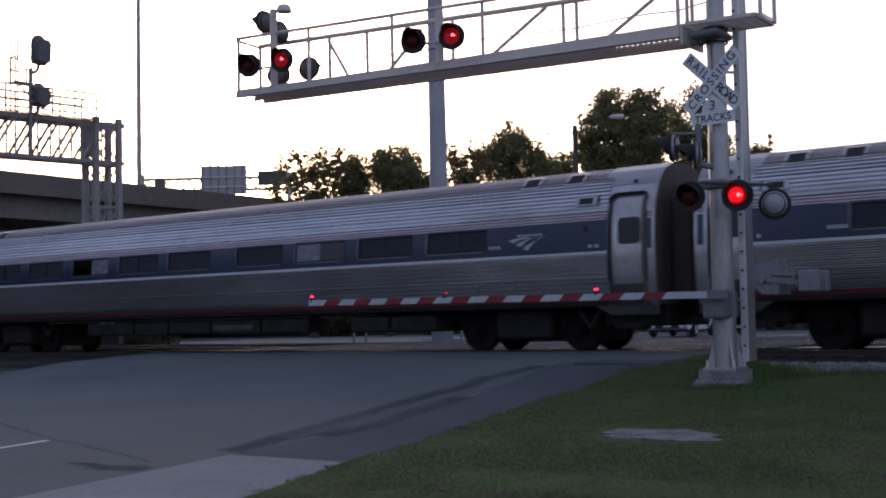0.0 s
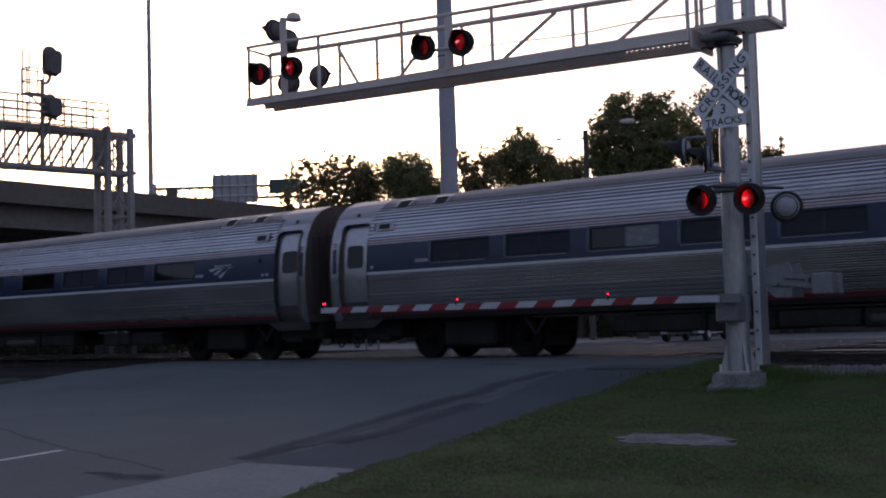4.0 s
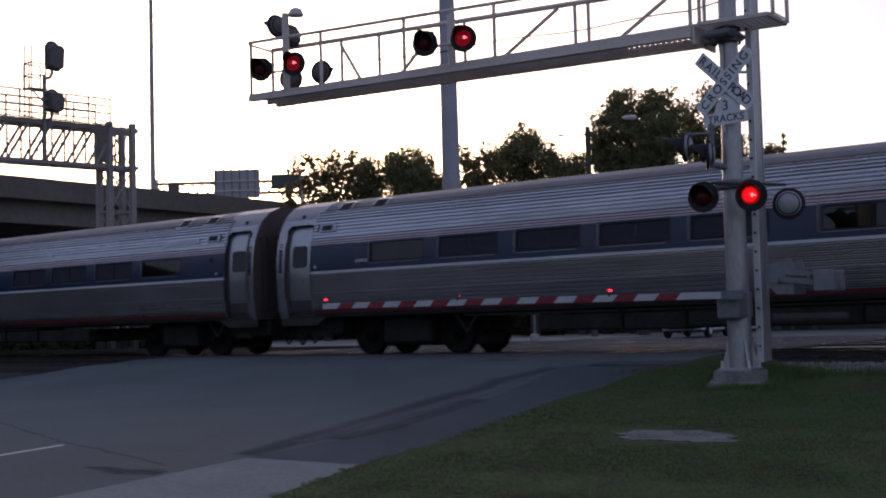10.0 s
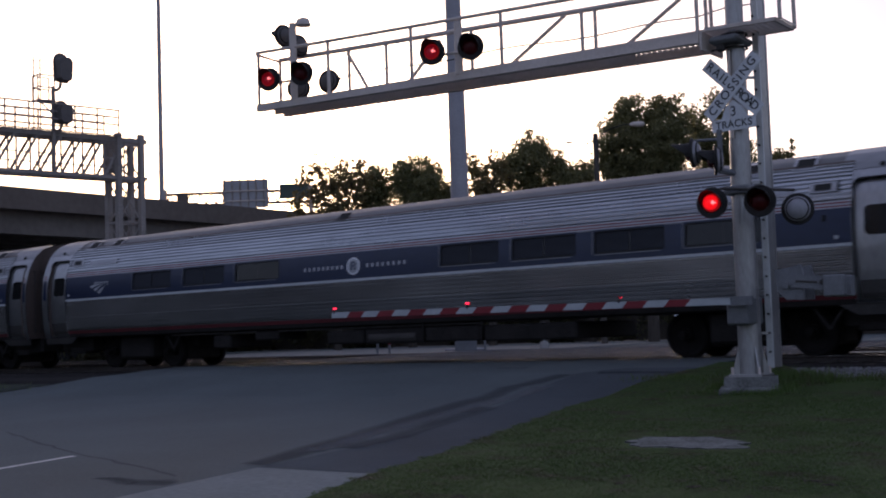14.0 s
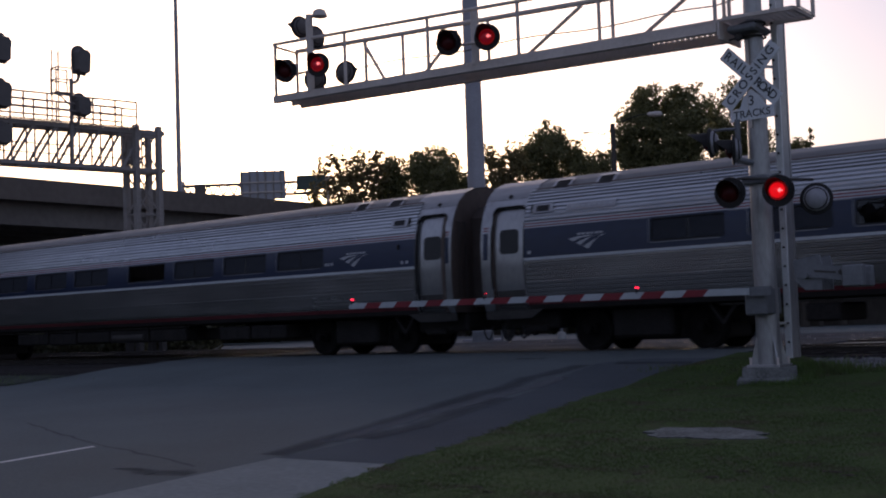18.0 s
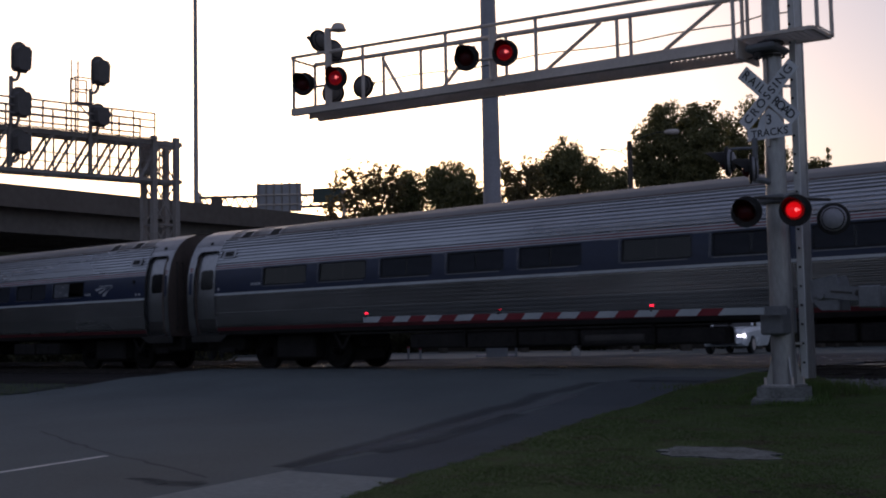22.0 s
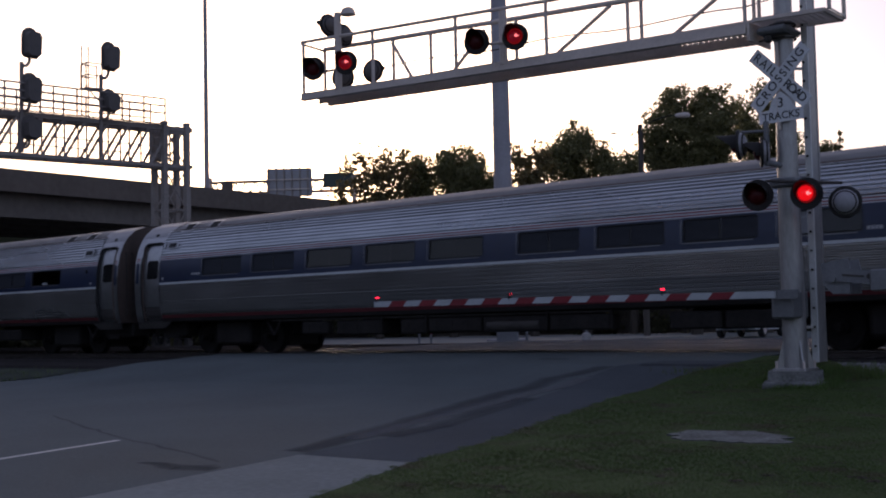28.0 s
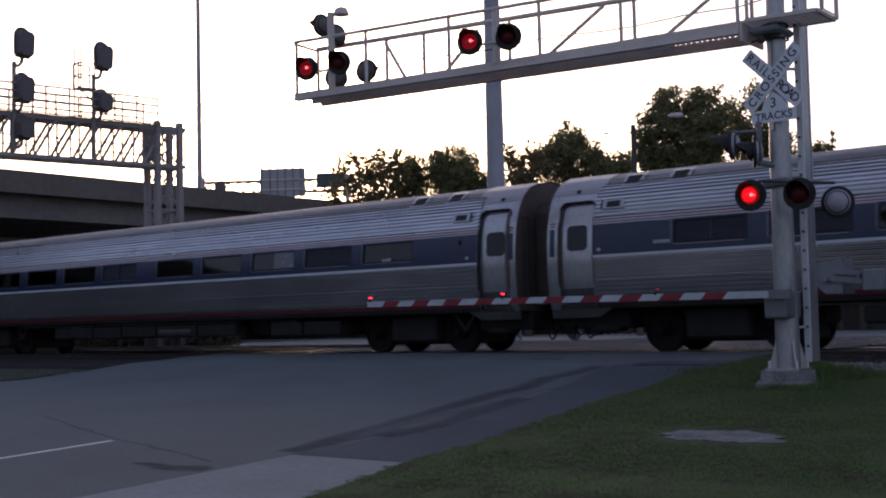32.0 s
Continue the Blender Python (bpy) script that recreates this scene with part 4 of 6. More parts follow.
    for flip in (Matrix(), FLIP):
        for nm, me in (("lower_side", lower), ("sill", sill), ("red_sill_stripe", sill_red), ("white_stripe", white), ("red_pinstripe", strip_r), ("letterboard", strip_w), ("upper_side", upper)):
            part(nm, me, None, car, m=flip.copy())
        part("window_band", the_band if flip == Matrix() else cached("band_far", lambda: band([-w - WIN_W for w in COACH_WINDOWS[::-1]])), BLUE, car, m=flip.copy(), label="blue painted window band")
        back = pose(-REARWARD, 0, 0) @ flip
        part("end_roof", end_roof, None, car, m=back)
        part("end_wall", ew, None, car, m=back, label="sooty brown end wall")
        for k in range(4):
            part("diaphragm_fold", dia, None, car, m=back @ pose(CAR_HALF + 0.02 + 0.095 * k, 0, 0), label="black rubber diaphragm fold")
        for y in (-1.3, -1.08):
            part("grab_bar", cached(("grab", y), lambda: Geo().tube((CAR_HALF + 0.05, y, 1.15), (CAR_HALF + 0.05, y, 3.0), 0.013, n=6).bar((CAR_HALF - 0.03, y, 1.15), (CAR_HALF + 0.05, y, 1.15), 0.03, 0.03).bar((CAR_HALF - 0.03, y, 3.0), (CAR_HALF + 0.05, y, 3.0), 0.03, 0.03).mesh("grab_bar", STEP_STEEL)), None, car, m=back)
        for mir in (Matrix(), Matrix.Diagonal((-1, 1, 1, 1))):
            ahead = mir == Matrix()
            reach = (BAY + REARWARD, CAR_HALF) if ahead else (BAY_REAR, CAR_HALF + REARWARD)
            end = flip @ mir @ pose(-REARWARD if ahead else 0, 0, 0)
            part("door_bay", cached(("bay", ahead), lambda: door_bay(*reach)), None, car, m=end)
            part("step_well", cached(("step_well", ahead), lambda: step_well(*reach)), None, car, m=end)
            part("door_sill", cached("door_sill", lambda: Geo().sweep(both(plain(0.93, 0.97, 0.02, 0.02)), DOOR_X0 - 0.05, DOOR_X1 + 0.05).mesh("door_sill", GRIMY_DARK)), None, car, m=end)
            part("marker_lamp", cached("marker_lamp", lambda: Geo().lathe([(0.05, 0.0), (0.055, 0.012), (0.035, 0.03), (0.01, 0.035)], pose(12.05, -side_y(3.44) - 0.012, 3.44, 55, 0, 0), 12).mesh("marker_lamp", RUBBER)), None, car, m=end)
            door = part("door", leaf, None, car, m=end, label="closed stainless vestibule door")
            part("door_window", dwin, None, door)
            part("door_seal", seal, None, door)
            for dx in ((10.5, 9.42) if ahead else (10.8, 9.72)):
                intake = part("roof_intake", hat, None, car, m=flip @ mir @ pose(dx, 0, 0))
                part("intake_frame", cached("intake_frame", lambda: Geo().sweep(both(plain(3.46, 3.72, 0.034, 0.05)), -0.23, 0.23).mesh("intake_frame", SMOOTH_STEEL)), None, intake)
            vp = part("vent_panel", ven, None, car, m=flip @ mir @ pose(10.93 if ahead else 11.1, 0, 0))
            part("vent_slot", vslot, None, vp)
        for k, w in enumerate(windows if flip == Matrix() else [-w - WIN_W for w in COACH_WINDOWS[::-1]]):
            win = part("window", wf, None, car, m=flip @ pose(w, 0, 0))
            part("pane", wp0, None, win)
            part("pane", wp1, None, win)
            part("window_trim", cached("trim", window_trim), None, win, "thin bright metal strips")
            if flip == Matrix() and k in curtains:
                for half in ((0, 1) if curtains[k] == 2 else (curtains[k],)):
                    part("blind", dim if curtains[k] == 2 else cur, None, win, "grey blind drawn behind the pane" if curtains[k] == 2 else "pale blind drawn behind the pane", m=pose(WIN_W / 2 * half, 0, 0))
    for s in (Matrix(), FLIP):
        part("drip_rail", cached("drip", lambda: Geo().sweep(both(plain(3.5, 3.54, 0.036, 0.02)), -BAY, BAY).mesh("drip_rail", BROWN)), None, car, m=s.copy())
    # solid block along the aisle, added to shut out the far windows' sky
    part("interior", cached("interior", lambda: Geo().box(-11.3, 11.3, -0.35, 0.35, 1.0, 3.5).box(-11.3, 11.3, -1.4, 1.4, 0.95, 1.0).box(-11.3, 11.3, -1.25, 1.25, 3.0, 3.05).mesh("interior", LINING)), None, car, "dark interior with an added block against sky from the far windows")
    part("underframe", cached("underframe", lambda: Geo().slab(-12.3, 12.3, -1.3, 1.3, 0.9, 0.99, 0.03).mesh("underframe", UNDER)), None, car)
    rear = ((-5.5, -4.85, 0.48, 0.2), (-3.95, -3.1, 0.65, -0.3), (first_box, -0.3, 0.49, 1.38)) if cafe else ((-6.05, -5.12, 0.5, -1.15), (first_box, -3.3, 0.46, 1.38), (-2.7, -1.9, 0.46, 1.38), (-1.84, -0.3, 0.49, 1.38)) if first_box == -4.82 else ((first_box, -3.3, 0.48, 1.38), (-3.24, -1.9, 0.46, 1.38), (-1.84, -0.3, 0.49, 1.38))
    front = ((3.2, 5.55, 0.46, 1.38),) if cafe else ((second_box, 5.6, 0.46, 1.38), (5.68, 6.95, 0.46, 1.38))
    for x0, x1, z0, y1 in rear + ((-0.24, 1.5, 0.47, 1.38), (1.56, 3.1, 0.48, -0.95)) + front:
        part("equipment_box", cached(("eq", x0, x1), lambda: equipment(x0, x1, -1.38, y1, z0, 0.9 if z0 > 0.6 else 0.82).mesh("equipment_box", UNDER)), None, car)
    part("brake_pipe", cached("brake_pipe", lambda: Geo().tube((-7.2, -1.33, 0.87), (3.2, -1.33, 0.87), 0.025, n=6).mesh("brake_pipe", DARK_STEEL)), None, car)
    part("air_tank", cached("air_tank", lambda: Geo().tube((-0.1, -1.3, 0.62), (1.3, -1.3, 0.62), 0.12, n=14).mesh("air_tank", DARK_STEEL, 40)), None, car, "dull steel air tank")
    for x in (1.53, 3.16) if cafe else (-3.27, -1.87, 1.53, 3.16):
        part("hanger", cached("hanger", lambda: Geo().bar((0, -1.4, 0.5), (0, -1.4, 0.92), 0.05, 0.03, up=(1, 0, 0)).mesh("hanger", UNDER)), None, car, m=pose(x, 0, 0))
    for s in (-1, 1):
        tr = part("truck", cached("truck", bolster), None, car, m=pose(9.07 * s, 0, 0))
        part("side_frame", cached("side_frame", side_frame), None, tr)
        part("side_frame", cached("side_frame", side_frame), None, tr, m=FLIP.copy())
        part("brace", cached("v_brace", v_brace), None, car, m=pose(6.95 * s + 4.1 * (s > 0) - 0.2, 0, 0))
        for ax in (-1.295, 1.295):
            ws = part("wheelset", cached("wheelset", wheelset), None, tr, m=pose(ax, 0, 0.457))
            WHEELS.append(ws)
        part("coupler", cached("coupler", lambda: Geo().slab(12.3, 13.0, -0.14, 0.14, 0.72, 0.98, 0.05).slab(12.7, 13.02, -0.2, 0.2, 0.66, 1.02, 0.06).mesh("coupler", UNDER)), None, car, m=Matrix() if s > 0 else FLIP.copy())
        part("end_beam", cached("end_beam", lambda: Geo().slab(11.05, 12.5, -1.05, 1.05, 0.5, 0.93, 0.05).slab(11.3, 11.9, -1.12, -0.6, 0.44, 0.6, 0.03).mesh("end_beam", UNDER)), None, car, m=Matrix.Diagonal((s, 1, 1, 1)))
        for q, (x, y, w, low) in enumerate(((11.75, -1.1, 0.2, 0.36), (11.98, -0.9, 0.2, 0.3), (12.2, -1.1, 0.24, 0.27), (12.46, -0.8, 0.22, 0.26), (12.62, -0.6, 0.26, 0.28), (12.6, 0.6, 0.3, 0.35))):
            if s < 0 or q > 3:
                part("hose", cached(("hose", q), lambda: hose_loop(x, y, w, low).mesh("hose", RUBBER)), None, car, m=Matrix.Diagonal((s, 1, 1, 1)))
    for s in (-1, 1):
        x0, x1 = (12.33, 12.42) if s > 0 else (12.49, 12.62)
        post = part("blue_panel", cached(("blue_panel", s), lambda: Geo().sweep(both(plain(2.05, 2.64, 0.012)), x0, x1).mesh("blue_panel", BLUE)), None, car, m=Matrix.Diagonal((s, 1, 1, 1)))
        part("red_pinstripe", cached(("post_pins", s), lambda: pinstripes(((2.68, 2.71), (2.74, 2.775)), x0, x1, 0.012).mesh("red_pinstripe", STRIPE_RED)), None, post)
        for dx in (11.4,) if s < 0 else (11.15,) if cafe or windows is TURNED_WINDOWS else (11.05, 11.2):
            part("round_plate", cached("round_plate", lambda: Geo().lathe([(0.04, 0.0), (0.042, 0.008), (0.03, 0.012)], pose(0, -side_y(2.15) - 0.004, 2.15, 90, 0, 0), 12).mesh("round_plate", STRIPE_DULL)), None, car, m=pose(dx * s, 0, 0))
    part("centre_sill", cached(("centre_sill", first_box), lambda: Geo().slab(first_box + 0.06, 1.9, -0.5, 0.5, 0.52, 0.9, 0.05).mesh("centre_sill", UNDER)), None, car)
    part("centre_sill", cached("centre_sill_c", lambda: Geo().slab(-12.0, -7.1, -0.5, 0.5, 0.52, 0.9, 0.05).mesh("centre_sill", UNDER)), None, car)
    part("centre_sill", cached(("centre_sill_b", cafe), lambda: Geo().slab(7.9 if cafe else second_box + 0.04, 12.0, -0.5, 0.5, 0.52, 0.9, 0.05).mesh("centre_sill", UNDER)), None, car)
    part("side_lamp", cached("side_lamp", lambda: Geo().slab(10.91, 10.97, -side_y(2.5) - 0.05, -side_y(2.5) + 0.01, 2.46, 2.58, 0.015).mesh("side_lamp", RUBBER)), None, car, "small black side lamp")
    for s in (-1, 1):
        part("kick_plate", cached("kick_plate", lambda: Geo().sweep(both([(y - 0.079, z) for y, z in plain(1.02, 1.36)]), DOOR_X0 + 0.04, DOOR_X1 - 0.04).mesh("kick_plate", STEP_STEEL)), None, car, m=pose(-REARWARD if s > 0 else 0, 0, 0) @ Matrix.Diagonal((s, 1, 1, 1)))
    if cafe:
        for x0, x1 in ((-10.5, -9.3), (9.0, 10.4)):
            plate = part("name_panel", Geo().sweep(both(plain(2.97, 3.11, 0.037)), x0, x1), SMOOTH_STEEL, car, "plain metal strip with small lettering")
            for x in np.arange(x0 + 0.12, x1 - 0.1, 0.13):
                part("lettering_bar", cached("small_bar", lambda: Geo().sweep(both(plain(3.02, 3.075, 0.042)), 0, 0.075).mesh("lettering_bar", STRIPE_DULL)), None, plate, m=pose(float(x), 0, 0))
    if logo_at is not None:
        part("logo", cached("logo", logo_mesh), None, car, m=pose(logo_at, 0, 0), label="white swept mark on blue")
    for k, (x, w) in enumerate(numbers):
        for i in range(w):
            part("lettering_bar", cached("number_bar", lambda: bars([(0, 0.05, 2.2, 2.27)])), None, car, m=pose(x + 0.075 * i, 0, 0))
    if emblem:
        rows = [(x, x + 0.07, 2.29, 2.38) for x in np.arange(-1.95, -0.72, 0.15)] + [(x, x + 0.07, 2.29, 2.38) for x in np.arange(0.05, 1.25, 0.16)]
        for x in [float(r[0]) for r in rows]:
            part("lettering_bar", cached("band_bar", lambda: bars([(0, 0.07, 2.29, 2.38)])), None, car, "white lettering bar on the blue band", m=pose(x, 0, 0))
        ring = Geo()
        pts = [(0.21 * math.cos(2 * math.pi * i / 24), 0.21 * math.sin(2 * math.pi * i / 24)) for i in range(24)]
        ring.add([(-0.35 + x, -side_y(2.34 + z) - 0.012, 2.34 + z) for x, z in pts], [tuple(range(24))])
        part("emblem", ring, STRIPE_WHITE, car, "round white emblem")
        inner = Geo()
        inner.add([(-0.35 + x * 0.8, -side_y(2.34 + z * 0.8) - 0.016, 2.34 + z * 0.8) for x, z in pts], [tuple(range(24))])
        part("emblem_field", inner, STRIPE_DULL, car)
        letter = Geo()
        for x0, x1, z0, z1 in ((-0.43, -0.38, 2.24, 2.45), (-0.375, -0.29, 2.41, 2.45), (-0.375, -0.29, 2.33, 2.37), (-0.3, -0.26, 2.36, 2.42), (-0.32, -0.27, 2.24, 2.33)):
            letter.add([(x0, -side_y(z0) - 0.02, z0), (x1, -side_y(z0) - 0.02, z0), (x1, -side_y(z1) - 0.02, z1), (x0, -side_y(z1) - 0.02, z1)], [(0, 1, 2, 3)])
        part("emblem_bar", letter, BLUE, car)
        part("roof_intake", hat, None, car, m=pose(-0.35 - 0.7, 0, 0))
    return car


WHEELS, CARS = [], []
for k in range(8):
    cafe = k == 3
    CARS.append(rail_car("cafe_car" if cafe else "passenger_car",
                         "stainless steel cafe car with a blue band and white lettering bars" if cafe else "fluted stainless steel passenger car with a blue window band",
                         CAFE_WINDOWS if cafe else TURNED_WINDOWS if k == 6 else COACH_WINDOWS, {0: None, 1: 9.55, 2: 9.55, 3: -9.95, 4: 9.55, 5: 9.55, 6: None, 7: 9.55}[k], cafe,
                         {0: {0: 2, 1: 2}, 1: {0: 2, 1: 2, 2: 1, 3: 2, 4: 2, 5: 2, 6: 0, 7: 2, 8: 2}, 2: {1: 2, 2: 2, 3: 2, 4: 2, 6: 2, 7: 2}, 3: {0: 2, 1: 2, 3: 2, 4: 2, 5: 2}, 4: {2: 2, 3: 2, 4: 2, 6: 2, 7: 2, 8: 2}, 5: {0: 2, 1: 2, 5: 2, 6: 2, 7: 2, 8: 0}, 6: {3: 2, 6: 1, 7: 2}}.get(k, {}), [] if cafe else [(8.6, 4)] if k == 6 else [(8.6, 4), (-10.12, 5)], {3: -1.45, 4: -4.92, 5: -4.82}.get(k, -5.26), 4.47))

# ---- crossing signal with its cantilever ----
FLASH_A, FLASH_B = [], []     # the two alternating sets of lenses


def lens_mesh(face):
    """A ball lens: one half lit, the other dark, so that half a turn puts the light out."""
    g = Geo()
    front = [(0.004, 0.095), (0.02, 0.094), (0.034, 0.092), (0.06, 0.086), (0.09, 0.072), (0.115, 0.052), (0.135, 0.028), (0.145, 0.0)]
    g.lathe(front + [(r, -h) for r, h in front[::-1][1:]], pose(0, 0, 0, 90, 0, 0), 24)
    me = g.mesh("lens", face, 60)
    for mt in (RED_DARK, RED_CORE, RED_RIM):
        me.materials.append(mt)
    for p in me.polygons:
        r = math.hypot(p.center.x, p.center.z)
        p.material_index = 1 if p.center.y > 0.0 else (2 if math.hypot(p.center.x - 0.045, p.center.z + 0.01) < 0.03 else 0 if r < 0.115 else 3)
    return me


def light_disc():
    """Round black background with a central opening and a housing behind it."""
    g = Geo()
    m = pose(0, 0, 0, 90, 0, 0)
    g.lathe([(0.15, 0.0), (0.238, 0.0), (0.245, -0.02), (0.238, -0.035), (0.18, -0.05), (0.165, -0.11), (0.155, -0.11), (0.15, -0.06)], m, 28)
    return g.mesh("flashing_light", BLACK, 35)


def light_hood():
    g = Geo()
    n = 14
    vs, fs = [], []
    for k, (y, r) in enumerate(((0.0, 0.165), (-0.34, 0.172))):
        for rr in (r, r - 0.008):
            for i in range(n + 1):
                a = radians(-25 + 230 * i / n)
                vs.append((rr * math.cos(a), y if k == 0 else y * max(0.25, math.sin(radians(180 * i / n))), rr * math.sin(a)))
    m = n + 1
    fs += [(i, i + 1, 2 * m + i + 1, 2 * m + i) for i in range(n)] + [(m + i + 1, m + i, 3 * m + i, 3 * m + i + 1) for i in range(n)] + [(2 * m + i, 2 * m + i + 1, 3 * m + i + 1, 3 * m + i) for i in range(n)]
    return g.add(vs, fs).mesh("hood", BLACK, 40)


def flasher(parent, x, y, z, turn, group, label="", face=None, back=None):
    """A crossing light at a place in its parent's space; turn: degrees from facing the road's near approach."""
    disc = part("flashing_light", cached("disc", light_disc), None, parent, label or "round black flashing red light", m=pose(x, y, z, 0, 0, turn))
    part("hood", cached("hood", light_hood), None, disc)
    back = back or POLE_STEEL
    part("housing", cached(("housing", back.name), lambda: Geo().lathe([(0.195, -0.036), (0.191, -0.06), (0.165, -0.095), (0.12, -0.13), (0.06, -0.145), (0.01, -0.15)], pose(0, 0, 0, 90, 0, 0), 20).mesh("housing", back, 40)), None, disc, "grey domed back")
    if group == "N":
        part("lens", cached("unlit_lens", lambda: Geo().lathe([(0.145, 0.0), (0.12, 0.045), (0.07, 0.08), (0.01, 0.09)], pose(0, 0, 0, 90, 0, 0), 20).mesh("lens", RED_DARK, 60)), None, disc, "dark red glass lens", m=pose(0, -0.02, 0))
        return disc
    face = face or RED_LIT
    ln = part("lens", cached(("lens", face.name), lambda: lens_mesh(face)), None, disc, "red glass lens", m=pose(0, -0.02, 0))
    (FLASH_A if group == "A" else FLASH_B).append((ln, pose(0, -0.02, 0)))
    return disc


MX, MY = -7.22, -5.02
signal = thing("crossing_signal", pose(MX, MY, -0.18), "silver railroad crossing signal with a cantilevered arm and flashing lights", "crossing signal")
footing = Geo()
footing.add([(x, y, z) for z, s in ((-0.45, 0.5), (0.14, 0.49), (0.17, 0.47), (0.175, 0.41), (0.33, 0.4)) for x, y in ((-s, -s), (s, -s), (s, s), (-s, s))],
            [(k * 4 + i, k * 4 + (i + 1) % 4, k * 4 + 4 + (i + 1) % 4, k * 4 + 4 + i) for k in range(4) for i in range(4)] + [(16, 17, 18, 19), (3, 2, 1, 0)])
solo("signal_foundation", footing, STAINED_CONCRETE, "square stained concrete foundation of the crossing signal", "foundation", m=pose(MX, MY, -0.5, 0, 0, 20))
Z0 = -0.18
pole = Geo().tube((0, 0, 0.0), (0, 0, 3.0), 0.19, 0.165, 20).tube((0, 0, 3.0), (0.05, 0, 8.2), 0.165, 0.125, 20)
part("mast", pole, MAST_PAINT, signal, "tapered silver-painted steel mast", 40)
base = Geo().slab(-0.27, 0.27, -0.27, 0.27, 0, 0.05, 0.01)
for a in range(4):
    d = Vector((math.cos(radians(45 + 90 * a)), math.sin(radians(45 + 90 * a)), 0))
    s = Vector((-d.y, d.x, 0)) * 0.012
    fin = [d * 0.17, d * 0.31, d * 0.31 + Vector((0, 0, 0.05)), d * 0.19 + Vector((0, 0, 0.48)), d * 0.17 + Vector((0, 0, 0.48))]
    base.add([p - s for p in fin] + [p + s for p in fin], [(4, 3, 2, 1, 0), (5, 6, 7, 8, 9)] + [(k, (k + 1) % 5, 5 + (k + 1) % 5, 5 + k) for k in range(5)])
part("base_flange", base, MAST_PAINT, signal)
for a in range(4):
    part("anchor_bolt", Geo().tube((0.22 * (1, -1, -1, 1)[a], 0.22 * (1, 1, -1, -1)[a], 0.05), (0.22 * (1, -1, -1, 1)[a], 0.22 * (1, 1, -1, -1)[a], 0.16), 0.022), STEEL, signal)


def rel(x, y, z):
    """World place to the signal's own space."""
    return Vector((x - MX, y - MY, z - Z0))


def arm_z(x):
    return 5.19 + 0.031 * (-6.1 - x) + (0.1 if x > -7.55 else 0.0)


NEAR, FAR = -5.5, -4.7
for y in (NEAR, FAR):
    beam = part("arm_girder", Geo().bar(rel(-17.5, y, arm_z(-17.5) - 0.035), rel(-7.6, y, arm_z(-7.6) - 0.02), 0.08, 0.14), STEEL, signal, "galvanised walkway girder")
    part("girder_flange", Geo().bar(rel(-17.5, y, arm_z(-17.5) - 0.112), rel(-7.6, y, arm_z(-7.6) - 0.097), 0.13, 0.014), STEEL, beam)
    part("platform_edge", Geo().bar(rel(-7.5, y, arm_z(-7.5)), rel(-6.36, y, arm_z(-6.36)), 0.05, 0.06), STEEL, signal)
part("platform_edge", Geo().bar(rel(-6.36, NEAR, arm_z(-6.36)), rel(-6.36, FAR, arm_z(-6.36)), 0.05, 0.06), STEEL, signal)
grate = Geo()
for x in np.arange(-17.4, -6.27, 0.1):
    grate.bar(rel(x, NEAR + 0.04, arm_z(x) + 0.03), rel(x, FAR - 0.04, arm_z(x) + 0.03), 0.012, 0.03)
for y in np.linspace(NEAR + 0.1, FAR - 0.1, 8):
    grate.bar(rel(-17.5, y, arm_z(-17.5) + 0.03), rel(-6.36, y, arm_z(-6.36) + 0.03), 0.012, 0.035)
part("walkway_grating", grate, STEEL, signal, "open steel grating")
# plates added under the walkway's middle to block sky through the grating
for x in np.arange(-17.4, -9.9, 1.06):
    part("sky_block_plate", Geo().bar(rel(x, -5.1, arm_z(x) - 0.06), rel(x + 1.05, -5.1, arm_z(x + 1.05) - 0.06), 0.015, 0.17), STEEL, signal)
for y, xs in ((NEAR, (-17.45, -15.5, -13.4, -11.36, -7.62, -6.27)), (FAR, (-17.6, -15.64, -14.65, -12.56, -10.16, -9.89, -7.81, -7.72, -6.33))):
    for x in xs:
        part("rail_post", Geo().tube(rel(x, y, arm_z(x)), rel(x, y, 6.67 - 0.0462 * (x + 17.5)), 0.034), STEEL, signal)
part("handrail", Geo().tube(rel(-17.5, NEAR, 6.67), rel(-6.36, NEAR, 6.15), 0.036), STEEL, signal)
part("handrail", Geo().tube(rel(-17.6, FAR, 6.67), rel(-6.33, FAR, 6.15), 0.05), STEEL, signal)
for x0, z0, x1, z1 in ((-15.67, 6.5, -15.1, 5.6), (-13.3, 6.35, -14.2, 5.56), (-10.5, 6.3, -11.85, 5.5), (-8.1, 6.25, -9.5, 5.42)):
    part("brace", Geo().tube(rel(x0, FAR, z0), rel(x1, FAR, z1), 0.036), STEEL, signal)
for z in (1.09, 0.02):
    part("end_rail", Geo().tube(rel(-17.5, NEAR, arm_z(-17.5) + z), rel(-17.6, FAR, arm_z(-17.5) + z), 0.028), STEEL, signal)
cable = [rel(x, FAR + 0.05, arm_z(x) + 0.55 + 0.03 * math.sin(x * 2)) for x in np.arange(-16, -6.5, 0.5)]
part("feed_cable", Geo().add([p + Vector((0, 0.012 * math.cos(a), 0.012 * math.sin(a))) for p in cable for a in (0, 1.57, 3.14, 4.71)], [(4 * k + i, 4 * k + (i + 1) % 4, 4 * k + 4 + (i + 1) % 4, 4 * k + 4 + i) for k in range(len(cable) - 1) for i in range(4)]), RUBBER, signal)
clamp = Geo().slab(-0.27, 0.22, -0.4, 0.26, 5.29, 5.41, 0.04)
